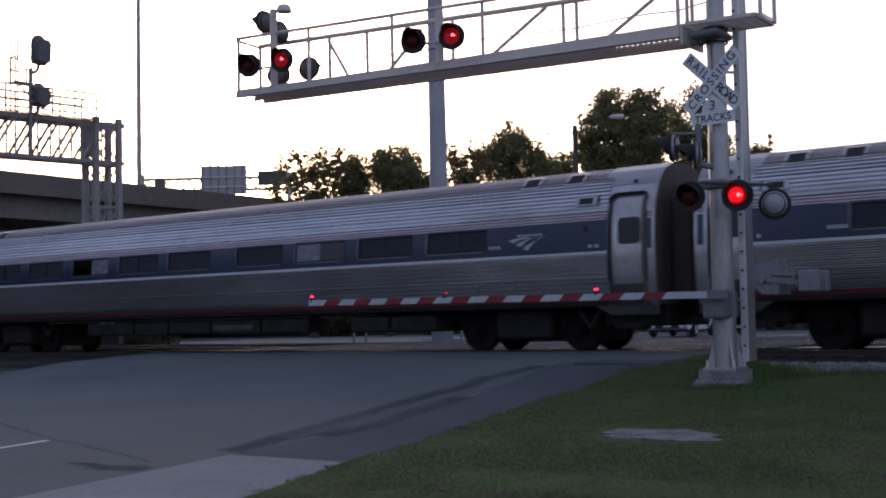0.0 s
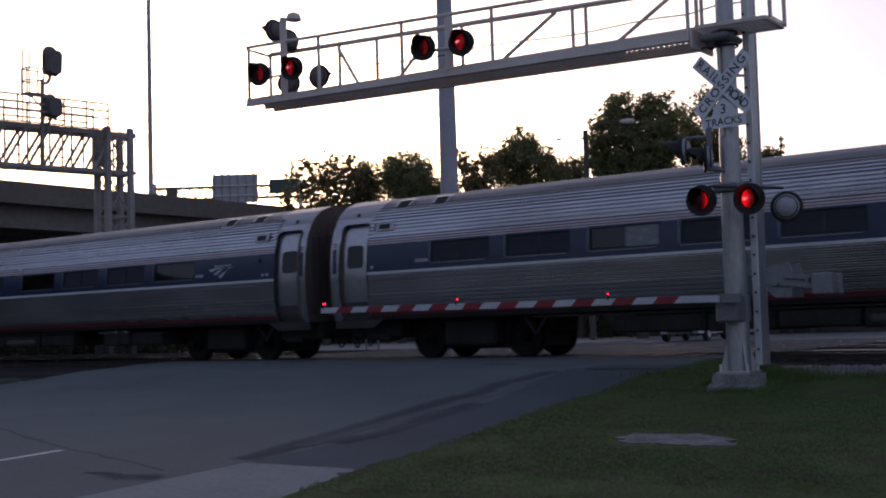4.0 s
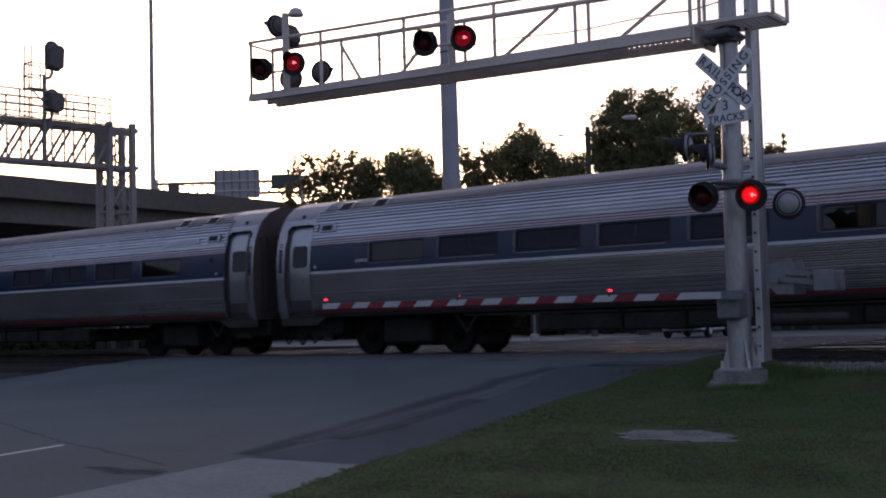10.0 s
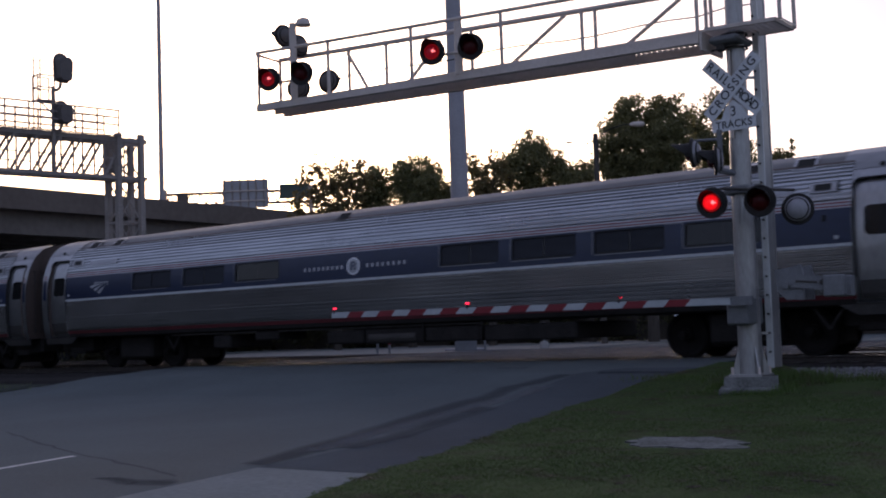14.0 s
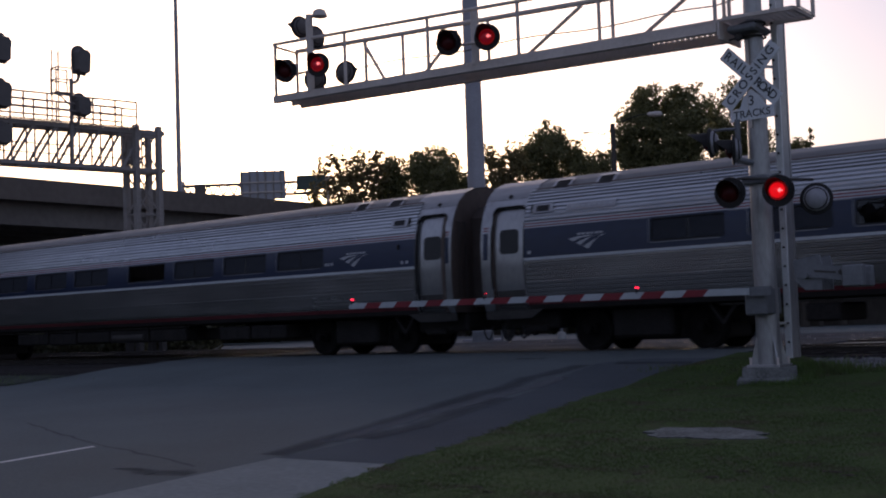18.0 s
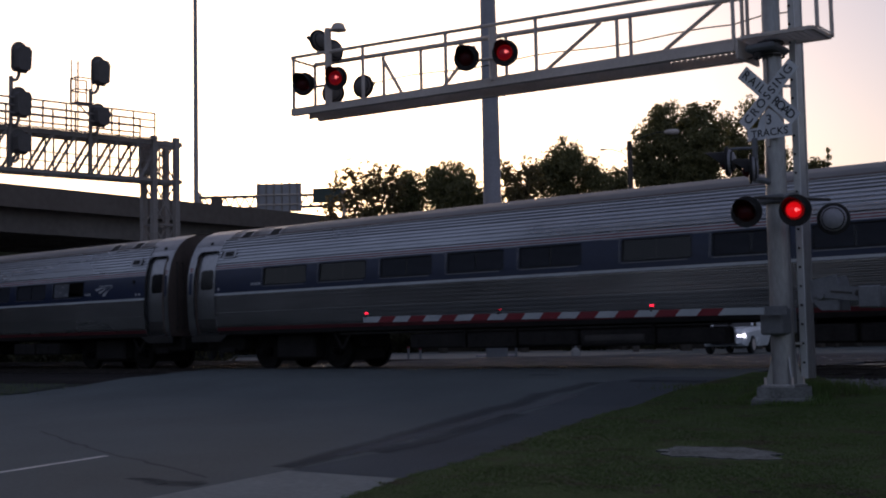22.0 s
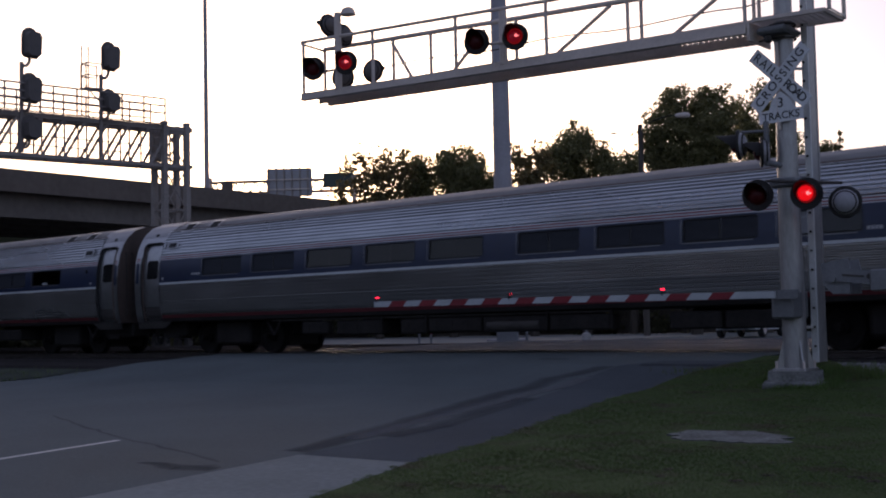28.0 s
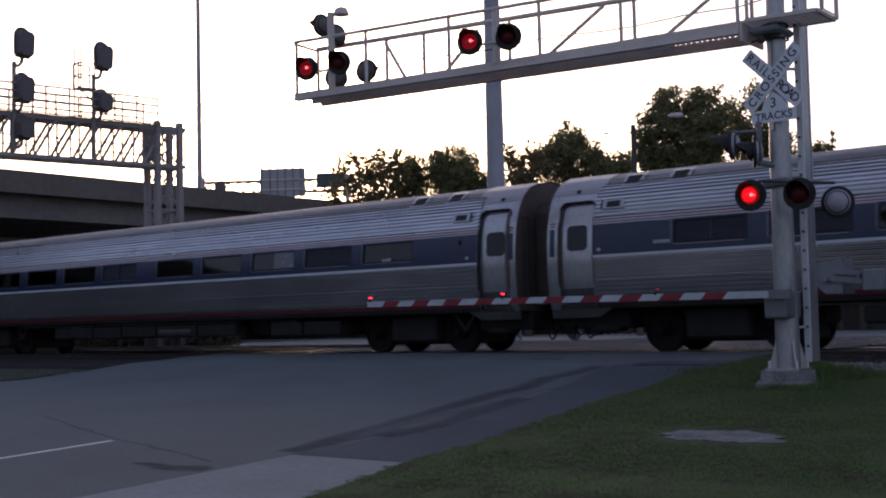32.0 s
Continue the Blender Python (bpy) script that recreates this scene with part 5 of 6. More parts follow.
part("arm_bracket", clamp, GATE_PAINT, signal, "dull grey clamp that carries the arm")
for z in (5.24, 5.46):
    part("u_bolt", Geo().path([(0.21 * math.cos(radians(a)), 0.21 * math.sin(radians(a)), z) for a in range(-150, 160, 30)], 0.018, 6), DARK_STEEL, signal)
part("arm_flange", Geo().box(-0.37, -0.33, -0.5, 0.34, 5.2, 5.5), STEEL, signal)
part("under_lamp", Geo().slab(-0.16, -0.04, -0.36, -0.24, 5.16, 5.28, 0.03).bar((-0.26, -0.3, 5.2), (-0.1, -0.3, 5.22), 0.04, 0.02), DARK_STEEL, signal)
# lights on the arm
for x, z in ((-16.87, 5.97), (-15.96, 5.95), (-12.69, 5.82), (-11.83, 5.77)):
    grp = "A" if x in (-16.87, -12.69) else "B"
    flasher(signal, *rel(x, -5.8, z), 22, grp, face=RED_DIM)
for x in (-16.45, -12.3):
    part("light_post", Geo().tube(rel(x, -5.5, arm_z(x)), rel(x, -5.5, arm_z(x) + (1.6 if x < -15 else 0.98)), 0.075, n=12), STEEL, signal, smooth=40)
    part("light_arm", Geo().tube(rel(x - 0.5, -5.58, 5.93 if x < -15 else 5.8), rel(x + 0.5, -5.58, 5.9 if x < -15 else 5.76), 0.028), STEEL, signal)
# lights that face the other approach, seen from behind
for x, y, z in ((-16.02, -4.9, 5.93), (-16.88, -4.9, 5.91), (-17.0, -5.2, 7.0), (-16.86, -4.9, 6.82)):
    flasher(signal, *rel(x, y, z), {-16.02: 193, -16.88: 215, -17.0: -99, -16.86: -99}[x], "A", "grey-backed flashing light", back=HEAD_GREY)
bell = Geo().lathe([(0.03, 0.14), (0.12, 0.1), (0.16, 0.0), (0.165, -0.03), (0.05, -0.05), (0.03, -0.06)], pose(*rel(-16.2, -5.45, 7.06)), 16)
part("bell", bell, STEEL, signal, "grey crossing bell", 40)
# lights on the mast
part("cross_arm", Geo().tube(rel(-7.45, -5.35, 2.8), rel(-6.25, -5.35, 2.66), 0.024, n=10), DARK_STEEL, signal, smooth=40)
part("arm_collar", Geo().slab(-0.22, 0.2, -0.24, 0.24, 2.88, 3.02, 0.02), GATE_PAINT, signal)
flasher(signal, *rel(-7.4, -5.8, 2.54), 10, "A")
flasher(signal, *rel(-6.63, -5.8, 2.5), 10, "B")
flasher(signal, *rel(-6.23, -5.3, 2.37), 195, "B", "grey-backed flashing light")
part("cross_arm", Geo().tube(rel(-7.45, -5.25, 3.1), rel(-7.1, -5.05, 3.0), 0.05, n=10).tube(rel(-7.45, -5.25, 3.05), rel(-7.45, -5.25, 3.75), 0.045, n=10).tube(rel(-7.85, -5.3, 3.62), rel(-7.4, -5.25, 3.6), 0.024), GATE_PAINT, signal)
flasher(signal, *rel(-7.87, -5.4, 3.41), -76, "N")
flasher(signal, *rel(-7.54, -5.3, 3.27), -64, "N")
# crossbuck and track sign
XB = rel(-7.18, -5.26, 4.385)
sign_turn = pose(XB.x, XB.y, XB.z + 0.02, 90, 0, -4)
for ang, words, nm in ((-45, (("RAIL", -0.335, 0.46), ("ROAD", 0.345, 0.44)), "crossbuck_blade"), (45, (("CROSSING", 0, 1.1),), "crossbuck_blade")):
    lift = 0.0 if ang < 0 else 0.012
    blade = part(nm, Geo().slab(-0.625, 0.625, -0.115, 0.115, lift, lift + 0.01, 0.004), SIGN_WHITE, signal, "white crossbuck blade", m=sign_turn @ pose(0, 0, 0, 0, 0, ang))
    for w, off, wide in words:
        letters(w, 0.195, wide, INK, blade, pose(off, 0, lift + 0.012))
plate = part("tracks_sign", Geo().plate([(-0.375, -0.125), (0.375, -0.125), (0.375, 0.065), (0.24, 0.075), (0.14, 0.24), (0, 0.36), (-0.14, 0.24), (-0.2, 0.075), (-0.375, 0.065)], -0.02, -0.01), SIGN_WHITE, signal, "white sign below the crossbuck", m=sign_turn @ pose(-0.02, -0.56, 0))
letters("3", 0.22, 0, INK, plate, pose(0, 0.17, -0.008))
letters("TRACKS", 0.165, 0.62, INK, plate, pose(0, -0.03, -0.008))
part("sign_bracket", Geo().bar(rel(-7.24, -5.22, 3.6), rel(-7.24, -5.22, 5.0), 0.05, 0.04), STEEL, signal)
# ladder behind the mast
for x, y in ((-6.955, -4.75), (-6.965, -4.4)):
    part("ladder_rail", Geo().bar(rel(x - 0.04, y, -0.05), rel(x, y, 6.4), 0.05, 0.1, up=(1, 0, 0)), WHITE if y < -4.5 else MAST_PAINT, signal)
part("ladder_web", Geo().bar(rel(-6.995, -4.58, -0.05), rel(-6.95, -4.58, 6.4), 0.3, 0.06, up=(1, 0, 0)), MAST_PAINT, signal)
for z in np.arange(0.2, 6.2, 0.3):
    part("bolt", cached("rung_bolt", lambda: Geo().tube((0, -0.005, 0), (0, 0.02, 0), 0.02, n=6).mesh("bolt", BLACK)), BLACK, signal, m=Matrix.Translation(rel(-6.98, -4.80, z)))
for z in (0.5, 2.9, 4.6):
    part("ladder_stay", Geo().bar(rel(-7.2, -4.95, z), rel(-7.0, -4.78, z), 0.05, 0.04), MAST_PAINT, signal)
part("junction_box", Geo().slab(-0.19, 0.17, -0.42, 0.2, 0.82, 1.25, 0.03), GATE_PAINT, signal, "grey clamp box on the mast")

# ---- gate ----
gate = thing("crossing_gate", pose(MX, -5.6, 1.012), "lowered crossing gate with a red and white striped arm", "crossing gate")
n_str = 22
x_a, x_b = -0.04, -8.26
for k in range(n_str):
    u0, u1 = k / n_str, (k + 1) / n_str
    xa, xb = x_a + (x_b - x_a) * u0, x_a + (x_b - x_a) * u1
    za, zb = 0.085 * u0, 0.085 * u1
    h = 0.054
    sl = 0.1
    vs = [(xa, -0.03, za - h), (xb, -0.03, zb - h), (xb + (sl if k < n_str - 1 else 0), -0.03, zb + h), (xa + (sl if k else 0), -0.03, za + h)]
    vs += [(x, 0.03, z) for x, _, z in vs]
    g = Geo().add(vs, [(3, 2, 1, 0), (4, 5, 6, 7), (0, 1, 5, 4), (1, 2, 6, 5), (2, 3, 7, 6), (3, 0, 4, 7)])
    is_red = (k % 2 == 0) and k > 1
    part("arm_stripe", g, RED if is_red else GATE_WHITE, gate, "red stripe" if is_red else "")
part("arm_root", Geo().bar((-0.05, 0.05, 0.0), (0.3, 0.05, 0.0), 0.05, 0.14), GATE_PAINT, gate)
part("gusset", Geo().plate([(0.67, 0.44), (1.07, 0.5), (1.1, 0.36), (1.1, -0.02), (0.84, -0.02), (0.7, 0.12)], -0.03, 0.03, pose(0, 0.06, 0, 90, 0, 0)), GATE_PAINT, gate, "grey gusset plate")
part("gusset", Geo().plate([(0.67, 0.44), (1.07, 0.5), (1.1, 0.36), (1.1, -0.02), (0.84, -0.02), (0.7, 0.12)], -0.03, 0.03, pose(0, 0.5, 0, 90, 0, 0)), GATE_PAINT, gate)
part("pivot_shaft", Geo().tube((0.86, -0.05, 0.2), (0.86, 0.6, 0.2), 0.05, n=12), GATE_PAINT, gate)
part("counterweight_arm", Geo().bar((0.75, 0.02, 0.28), (1.65, 0.02, 0.18), 0.04, 0.2).bar((0.75, 0.5, 0.28), (1.65, 0.5, 0.18), 0.04, 0.2), GATE_PAINT, gate)
part("counterweight", Geo().slab(1.42, 1.72, -0.06, 0.1, 0.0, 0.32, 0.02), GATE_PAINT, gate, "grey counterweight block")
part("counterweight", Geo().slab(1.42, 1.7, 0.42, 0.58, 0.0, 0.32, 0.02), GATE_PAINT, gate, "grey counterweight block")
part("slot", Geo().bar((1.0, -0.004, 0.255), (1.32, -0.004, 0.222), 0.008, 0.03), DARK_STEEL, gate)
part("bolt", Geo().tube((1.4, -0.03, 0.22), (1.4, 0.0, 0.22), 0.04), DARK_STEEL, gate)
for x, z, st in ((-8.2, 0.2, "S"), (-5.02, 0.17, "A"), (-1.96, 0.14, "B")):
    gl = part("gate_light", Geo().slab(x - 0.03, x + 0.03, -0.03, 0.03, z - 0.1, z - 0.03, 0.01), BLACK, gate, "small red gate light")
    me = Geo()
    for dx in (-0.021, 0.021):
        me.lathe([(0.003, -0.022), (0.014, -0.015), (0.018, 0), (0.014, 0.015), (0.003, 0.022)], pose(dx, 0, 0, 90, 0, 0), 10)
    me = me.mesh("lens", LED, 60)
    if st != "S":
        me.materials.append(RED_DARK)
        for p in me.polygons:
            p.material_index = 1 if p.center.y > 0 else 0
    ln = part("lens", me, LED, gl, m=pose(x, 0, z + 0.01))
    if st != "S":
        (FLASH_A if st == "A" else FLASH_B).append((ln, pose(x, 0, z + 0.01)))

# ---- signal bridge over the tracks ----
BU = Vector((-0.2, -0.98, 0)).normalized()
BW = Vector((0.98, -0.2, 0)).normalized()
bridge = thing("signal_bridge", pose(-42.79, 11.2, -0.2), "grey steel lattice signal bridge with walkway and signal heads", "signal bridge")
BTOP, BBOT = 9.98, 8.28


def bp(u, w, z):
    return BU * u + BW * w + Vector((0, 0, z))


for u in (0.6, -0.5):
    for w in (-0.5, 0.5):
        leg = part("tower_leg", Geo().bar(bp(u, w, 2.2), bp(u, w, BTOP + 0.3), 0.24, 0.24), BRIDGE_STEEL, bridge)
        # lower legs coloured dark so they sink into the gloom below the train
        part("leg_foot", Geo().bar(bp(u, w, 0), bp(u, w, 2.2), 0.26, 0.26), DARK_STEEL, leg, "lower part of the leg, coloured dark to sink from sight")
for k in range(5):
    z0, z1 = 0.6 + 1.9 * k, 0.6 + 1.9 * (k + 1)
    for w in (-0.45, 0.45):
        part("tower_brace", Geo().bar(bp(0.6, w, z0), bp(-0.5, w, z1), 0.06, 0.05).bar(bp(-0.5, w, z0), bp(0.6, w, z1), 0.06, 0.05).bar(bp(0.6, w, z0), bp(-0.5, w, z0), 0.07, 0.07), BRIDGE_STEEL, bridge)
    for u in (0.6, -0.5):
        part("tower_brace", Geo().bar(bp(u, 0.45, z0), bp(u, -0.45, z0), 0.07, 0.07), BRIDGE_STEEL, bridge)
SPAN = 19.0
for w in (-0.45, 0.45):
    for z in (BTOP, BBOT):
        part("chord", Geo().bar(bp(-0.8, w, z), bp(SPAN, w, z), 0.16, 0.2 if z == BTOP else 0.16), BRIDGE_STEEL, bridge)
    k = 0
    u = 0.3
    while u < SPAN - 0.98:
        part("lattice", Geo().bar(bp(u + 0.98, w, BBOT), bp(u, w, BTOP), 0.1, 0.1).bar(bp(u, w, BBOT), bp(u, w, BTOP), 0.06, 0.06), BRIDGE_STEEL, bridge)
        u += 0.98
for k in range(14):
    for z in (BBOT, BTOP):
        part("cross_tie", Geo().bar(bp(k * 1.44, -0.45, z), bp(k * 1.44, 0.45, z), 0.08, 0.08), BRIDGE_STEEL, bridge)
for z in (0.45, 0.85):
    part("truss_rail", Geo().tube(bp(0.6, 0.45, BBOT + z), bp(SPAN, 0.45, BBOT + z), 0.026, n=6), BRIDGE_STEEL, bridge)
walk_deck = Geo()
for u in np.arange(0.6, SPAN, 0.14):
    walk_deck.bar(bp(u, -0.55, BTOP + 0.13), bp(u, 0.9, BTOP + 0.13), 0.05, 0.03)
part("walkway", walk_deck, BRIDGE_STEEL, bridge)
for w in (-0.55, 0.9):
    for z in (0.45, 0.78, 1.1):
        part("walkway_rail", Geo().tube(bp(0.75, w, BTOP + 0.13 + z), bp(SPAN, w, BTOP + 0.13 + z), 0.04, n=6), BRIDGE_STEEL, bridge)
    for u in np.arange(0.75, SPAN, 1.02):
        part("walkway_post", cached("wpost", lambda: Geo().tube((0, 0, 0), (0, 0, 1.12), 0.04, n=6).mesh("walkway_post", BRIDGE_STEEL)), BRIDGE_STEEL, bridge, m=Matrix.Translation(bp(u, w, BTOP + 0.13)))
for u in (SPAN, SPAN + 0.9):
    for w in (-0.45, 0.45):
        part("tower_leg", Geo().bar(bp(u, w, 0), bp(u, w, BTOP + 0.3), 0.2, 0.2), BRIDGE_STEEL, bridge)


def head_outline(h, w=0.42):
    pts = [(-w, -h / 2 + 0.12), (-w + 0.12, -h / 2), (w - 0.12, -h / 2), (w, -h / 2 + 0.12), (w, h / 2 - w)]
    pts += [(w * math.cos(radians(a)), h / 2 - w + w * math.sin(radians(a))) for a in range(20, 180, 20)] + [(-w, h / 2 - w)]
    return pts


def signal_mast(u, heads, cage):
    top = max(z for z, h in heads)
    part("signal_post", Geo().tube(bp(u, 0.55, BTOP - 1.6), bp(u, 0.55, top - 0.75), 0.09, n=10), BRIDGE_STEEL, bridge)
    for z, h in heads:
        z += 0.06
        c = bp(u - 0.29, 0.75, z)
        part("head_bracket", Geo().path([bp(u, 0.55, z - h / 2 - 0.32), bp(u - 0.2, 0.6, z - h / 2 - 0.3), bp(u - 0.29, 0.65, z - h / 2 - 0.12), bp(u - 0.29, 0.65, z - h / 2 + 0.3)], 0.07, 8), BRIDGE_STEEL, bridge)
        # the plate's x axis along the bridge, its normal along the track
        nx, ny = math.cos(radians(4)), math.sin(radians(4))
        m = Matrix(((-ny, 0, nx, c.x), (nx, 0, ny, c.y), (0, 1, 0, c.z), (0, 0, 0, 1)))
        hd = part("signal_head", Geo().plate(head_outline(h), -0.03, 0.0), HEAD_GREY, bridge, "black railway signal head", m=m)
        part("signal_case", Geo().slab(-0.22, 0.22, -h / 2 + 0.1, h / 2 - 0.16, -0.28, -0.03, 0.03), HEAD_GREY, hd)
        part("signal_hood", Geo().plate([(-0.3, -h / 2 + 0.16), (-0.2, -h / 2 + 0.06), (0.2, -h / 2 + 0.06), (0.3, -h / 2 + 0.16), (0.34, h / 2 - 0.4), (0.22, h / 2 - 0.24), (-0.22, h / 2 - 0.24), (-0.34, h / 2 - 0.4)], 0.0, 0.36), HEAD_GREY, hd, "joined black sun hoods")
    if cage:
        for du in (0.08, 0.8):
            for w in (0.3, 0.85):
                part("cage_post", Geo().tube(bp(u + du, w, cage), bp(u + du, w, cage + 1.12), 0.032, n=6), BRIDGE_STEEL, bridge)
        for z in (0.6, 1.12):
            part("cage_rail", Geo().path([bp(u + 0.08, 0.3, cage + z), bp(u + 0.8, 0.3, cage + z), bp(u + 0.8, 0.85, cage + z), bp(u + 0.08, 0.85, cage + z)], 0.03, 6), BRIDGE_STEEL, bridge)
        part("cage_floor", Geo().slab(0, 0.84, -0.3, 0.3, 0, 0.06, 0.01, Matrix(((BU.x, BW.x, 0, bp(u, 0.6, cage).x), (BU.y, BW.y, 0, bp(u, 0.6, cage).y), (0, 0, 1, cage), (0, 0, 0, 1)))), BRIDGE_STEEL, bridge)
        part("cage_stay", Geo().bar(bp(u, 0.55, cage - 0.5), bp(u + 0.55, 0.55, cage), 0.06, 0.05), BRIDGE_STEEL, bridge)
        for z in np.arange(BTOP + 0.3, cage + 1.9, 0.32):
            part("ladder_rung", Geo().tube(bp(u + 0.4, 0.15, z), bp(u + 0.7, 0.15, z), 0.01, n=5), BRIDGE_STEEL, bridge)
        for du in (0.4, 0.7):
            part("ladder_rail", Geo().tube(bp(u + du, 0.15, BTOP + 0.1), bp(u + du, 0.15, cage + 2.0), 0.03, n=6), BRIDGE_STEEL, bridge)


signal_mast(3.6, ((12.78, 1.3), (10.83, 1.05)), 11.3)
signal_mast(7.06, ((12.9, 1.3), (11.0, 1.3), (9.35, 1.05)), 0)
part("signal_cabinet", Geo().slab(-0.16, 0.16, -0.2, 0.2, 8.55, 9.6, 0.03, Matrix.Translation(bp(0.55, 0, 0))), BRIDGE_STEEL, bridge)

# ---- highway overpass ----
overpass = thing("highway_overpass", pose(-55, 0, 0), "long concrete highway overpass on girders and piers", "overpass")
OY0, OY1 = -70, 90
part("parapet", Geo().box(-0.3, 0.0, OY0, OY1, 8.35, 9.2), OLD_CONCRETE, overpass, "weathered concrete parapet")
part("parapet", Geo().box(-13.0, -12.7, OY0, OY1, 8.35, 9.2), OLD_CONCRETE, overpass)
part("deck", Geo().box(-13.1, 0.12, OY0, OY1, 8.0, 8.4), OLD_CONCRETE, overpass)
for x in (-0.9, -3.7, -6.5, -9.3, -12.1):
    part("girder", Geo().box(x - 0.25, x + 0.25, OY0, OY1, 6.75, 8.0), DARK_CONCRETE, overpass)
for y in (-48, -20, 40, 68):
    part("pier_cap", Geo().box(-12.8, -0.2, y - 0.7, y + 0.7, 5.6, 6.75), DARK_CONCRETE, overpass)
    for x in (-2.2, -6.5, -10.8):
        part("pier_column", Geo().tube((x, y, -0.3), (x, y, 5.6), 0.6, n=16), DARK_CONCRETE, overpass, smooth=40)
# closes the bright gap below the deck; its shade is in the colour
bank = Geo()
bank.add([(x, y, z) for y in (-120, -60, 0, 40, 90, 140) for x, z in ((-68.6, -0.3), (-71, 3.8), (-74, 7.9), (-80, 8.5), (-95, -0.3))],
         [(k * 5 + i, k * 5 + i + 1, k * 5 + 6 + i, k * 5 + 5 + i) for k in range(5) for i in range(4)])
solo("embankment", bank, BANK_SOIL, "grassed embankment behind the overpass, coloured for the shade there", "embankment", kind="structure")

# ---- poles and road signs ----
tall = Geo().tube((0, 0, 0), (0, 0, 36), 0.24, 0.12, 14)
high_mast = thing("high_mast_light", pose(-70.2, 36.4, -0.06), "tall thin galvanised highway light mast", "light mast")
part("mast", tall, POLE_STEEL, high_mast, smooth=40)
part("lamp_ring", Geo().lathe([(0.4, 35.6), (1.3, 35.6), (1.3, 35.9), (0.4, 35.9)], None, 16), POLE_STEEL, high_mast)
mono = thing("steel_monopole", pose(-27.65, 15.9, -0.06), "thick grey steel power pole standing beyond the tracks", "pole")
part("shaft", Geo().tube((0, 0, 0), (0, 0, 26), 0.42, 0.24, 16), POLE_STEEL, mono, smooth=40)
part("base_plate", Geo().slab(-0.6, 0.6, -0.6, 0.6, 0, 0.08, 0.02), POLE_STEEL, mono)

sign_rig = thing("road_sign_gantry", pose(-68.9, 43.8, -0.06), "steel highway sign gantry with sign panels seen from behind", "sign gantry")
GD = Vector((0.815, 0.58, 0))


def gp(u, w, z):
    return GD * u + Vector((-0.58, 0.815, 0)) * w + Vector((0, 0, z))


gm = Matrix(((GD.x, -0.58, 0, 0), (GD.y, 0.815, 0, 0), (0, 0, 1, 0), (0, 0, 0, 1)))
part("sign_panel", Geo().slab(-1.75, 1.95, -0.06, 0.0, 11.3, 13.62, 0.02, gm), SIGN_BACK, sign_rig, "back of a large aluminium road sign")
for u in np.linspace(-1.6, 1.6, 6):
    part("panel_stiffener", Geo().bar(gp(u, -0.12, 11.25), gp(u, -0.12, 13.7), 0.1, 0.1), BRIDGE_STEEL, sign_rig)
for z in (11.9, 12.7):
    part("panel_rail", Geo().bar(gp(-1.75, -0.2, z), gp(1.78, -0.2, z), 0.08, 0.1), STEEL, sign_rig)
part("sign_panel", Geo().slab(2.85, 5.2, -0.06, 0.0, 11.95, 13.15, 0.02, gm), SIGN_GREEN, sign_rig, "dark back of a smaller road sign")
for z in (11.75, 12.7):
    for w in (0.3, 0.9):
        part("truss_chord", Geo().tube(gp(-6.5, w, z), gp(5.25, w, z), 0.09), BRIDGE_STEEL, sign_rig)
for k in range(14):
    u = -6.5 + 0.83 * k
    part("truss_brace", Geo().tube(gp(u, 0.3, 11.75), gp(u + 0.42, 0.3, 12.7), 0.06).tube(gp(u + 0.42, 0.3, 12.7), gp(u + 0.83, 0.3, 11.75), 0.06), BRIDGE_STEEL, sign_rig)
for u in (-6.6, 5.3):
    part("gantry_post", Geo().tube(gp(u, 0.6, 0), gp(u, 0.6, 13.1), 0.2, n=12), STEEL, sign_rig, smooth=40)
sbox = thing("sign_cabinet", pose(-72.9, 40.8, 9.15), "small grey cabinet on the overpass parapet", "cabinet")
part("body", Geo().slab(-0.4, 0.4, -0.3, 0.3, 0, 3.5, 0.05), OLD_CONCRETE, sbox)


def street_lamp(x, y, h, reach, turn, label, big):
    t = thing("street_lamp", pose(x, y, -0.16, 0, 0, turn), label, "street lamp", group="street lamps beyond the tracks")
    part("pole", Geo().tube((0, 0, 0), (0, 0, h - 0.4), 0.16, 0.12, 10), WOOD_POLE, t, smooth=40)
    part("arm", Geo().path([(0, 0, h - 0.7), (reach * 0.3, 0, h - 0.25), (reach * 0.7, 0, h - 0.02), (reach, 0, h)], 0.022), DARK_STEEL, t)
    part("lamp_head", Geo().lathe([(0.02 * big, -0.2 * big), (0.07 * big, -0.12 * big), (0.09 * big, 0.08 * big), (0.08 * big, 0.25 * big), (0.02 * big, 0.3 * big)], pose(reach + 0.1, 0, h, 0, 90, 0), 12), STEEL, t, "grey cobra-head lamp", 40)
    return t


street_lamp(-27.95, 28.0, 10.75, 1.9, 35, "wooden pole with a grey cobra-head street lamp", 1.5)
street_lamp(-36.3, 43.3, 12.7, 1.6, 215, "dark street lamp pole with a thin arm", 0.8)

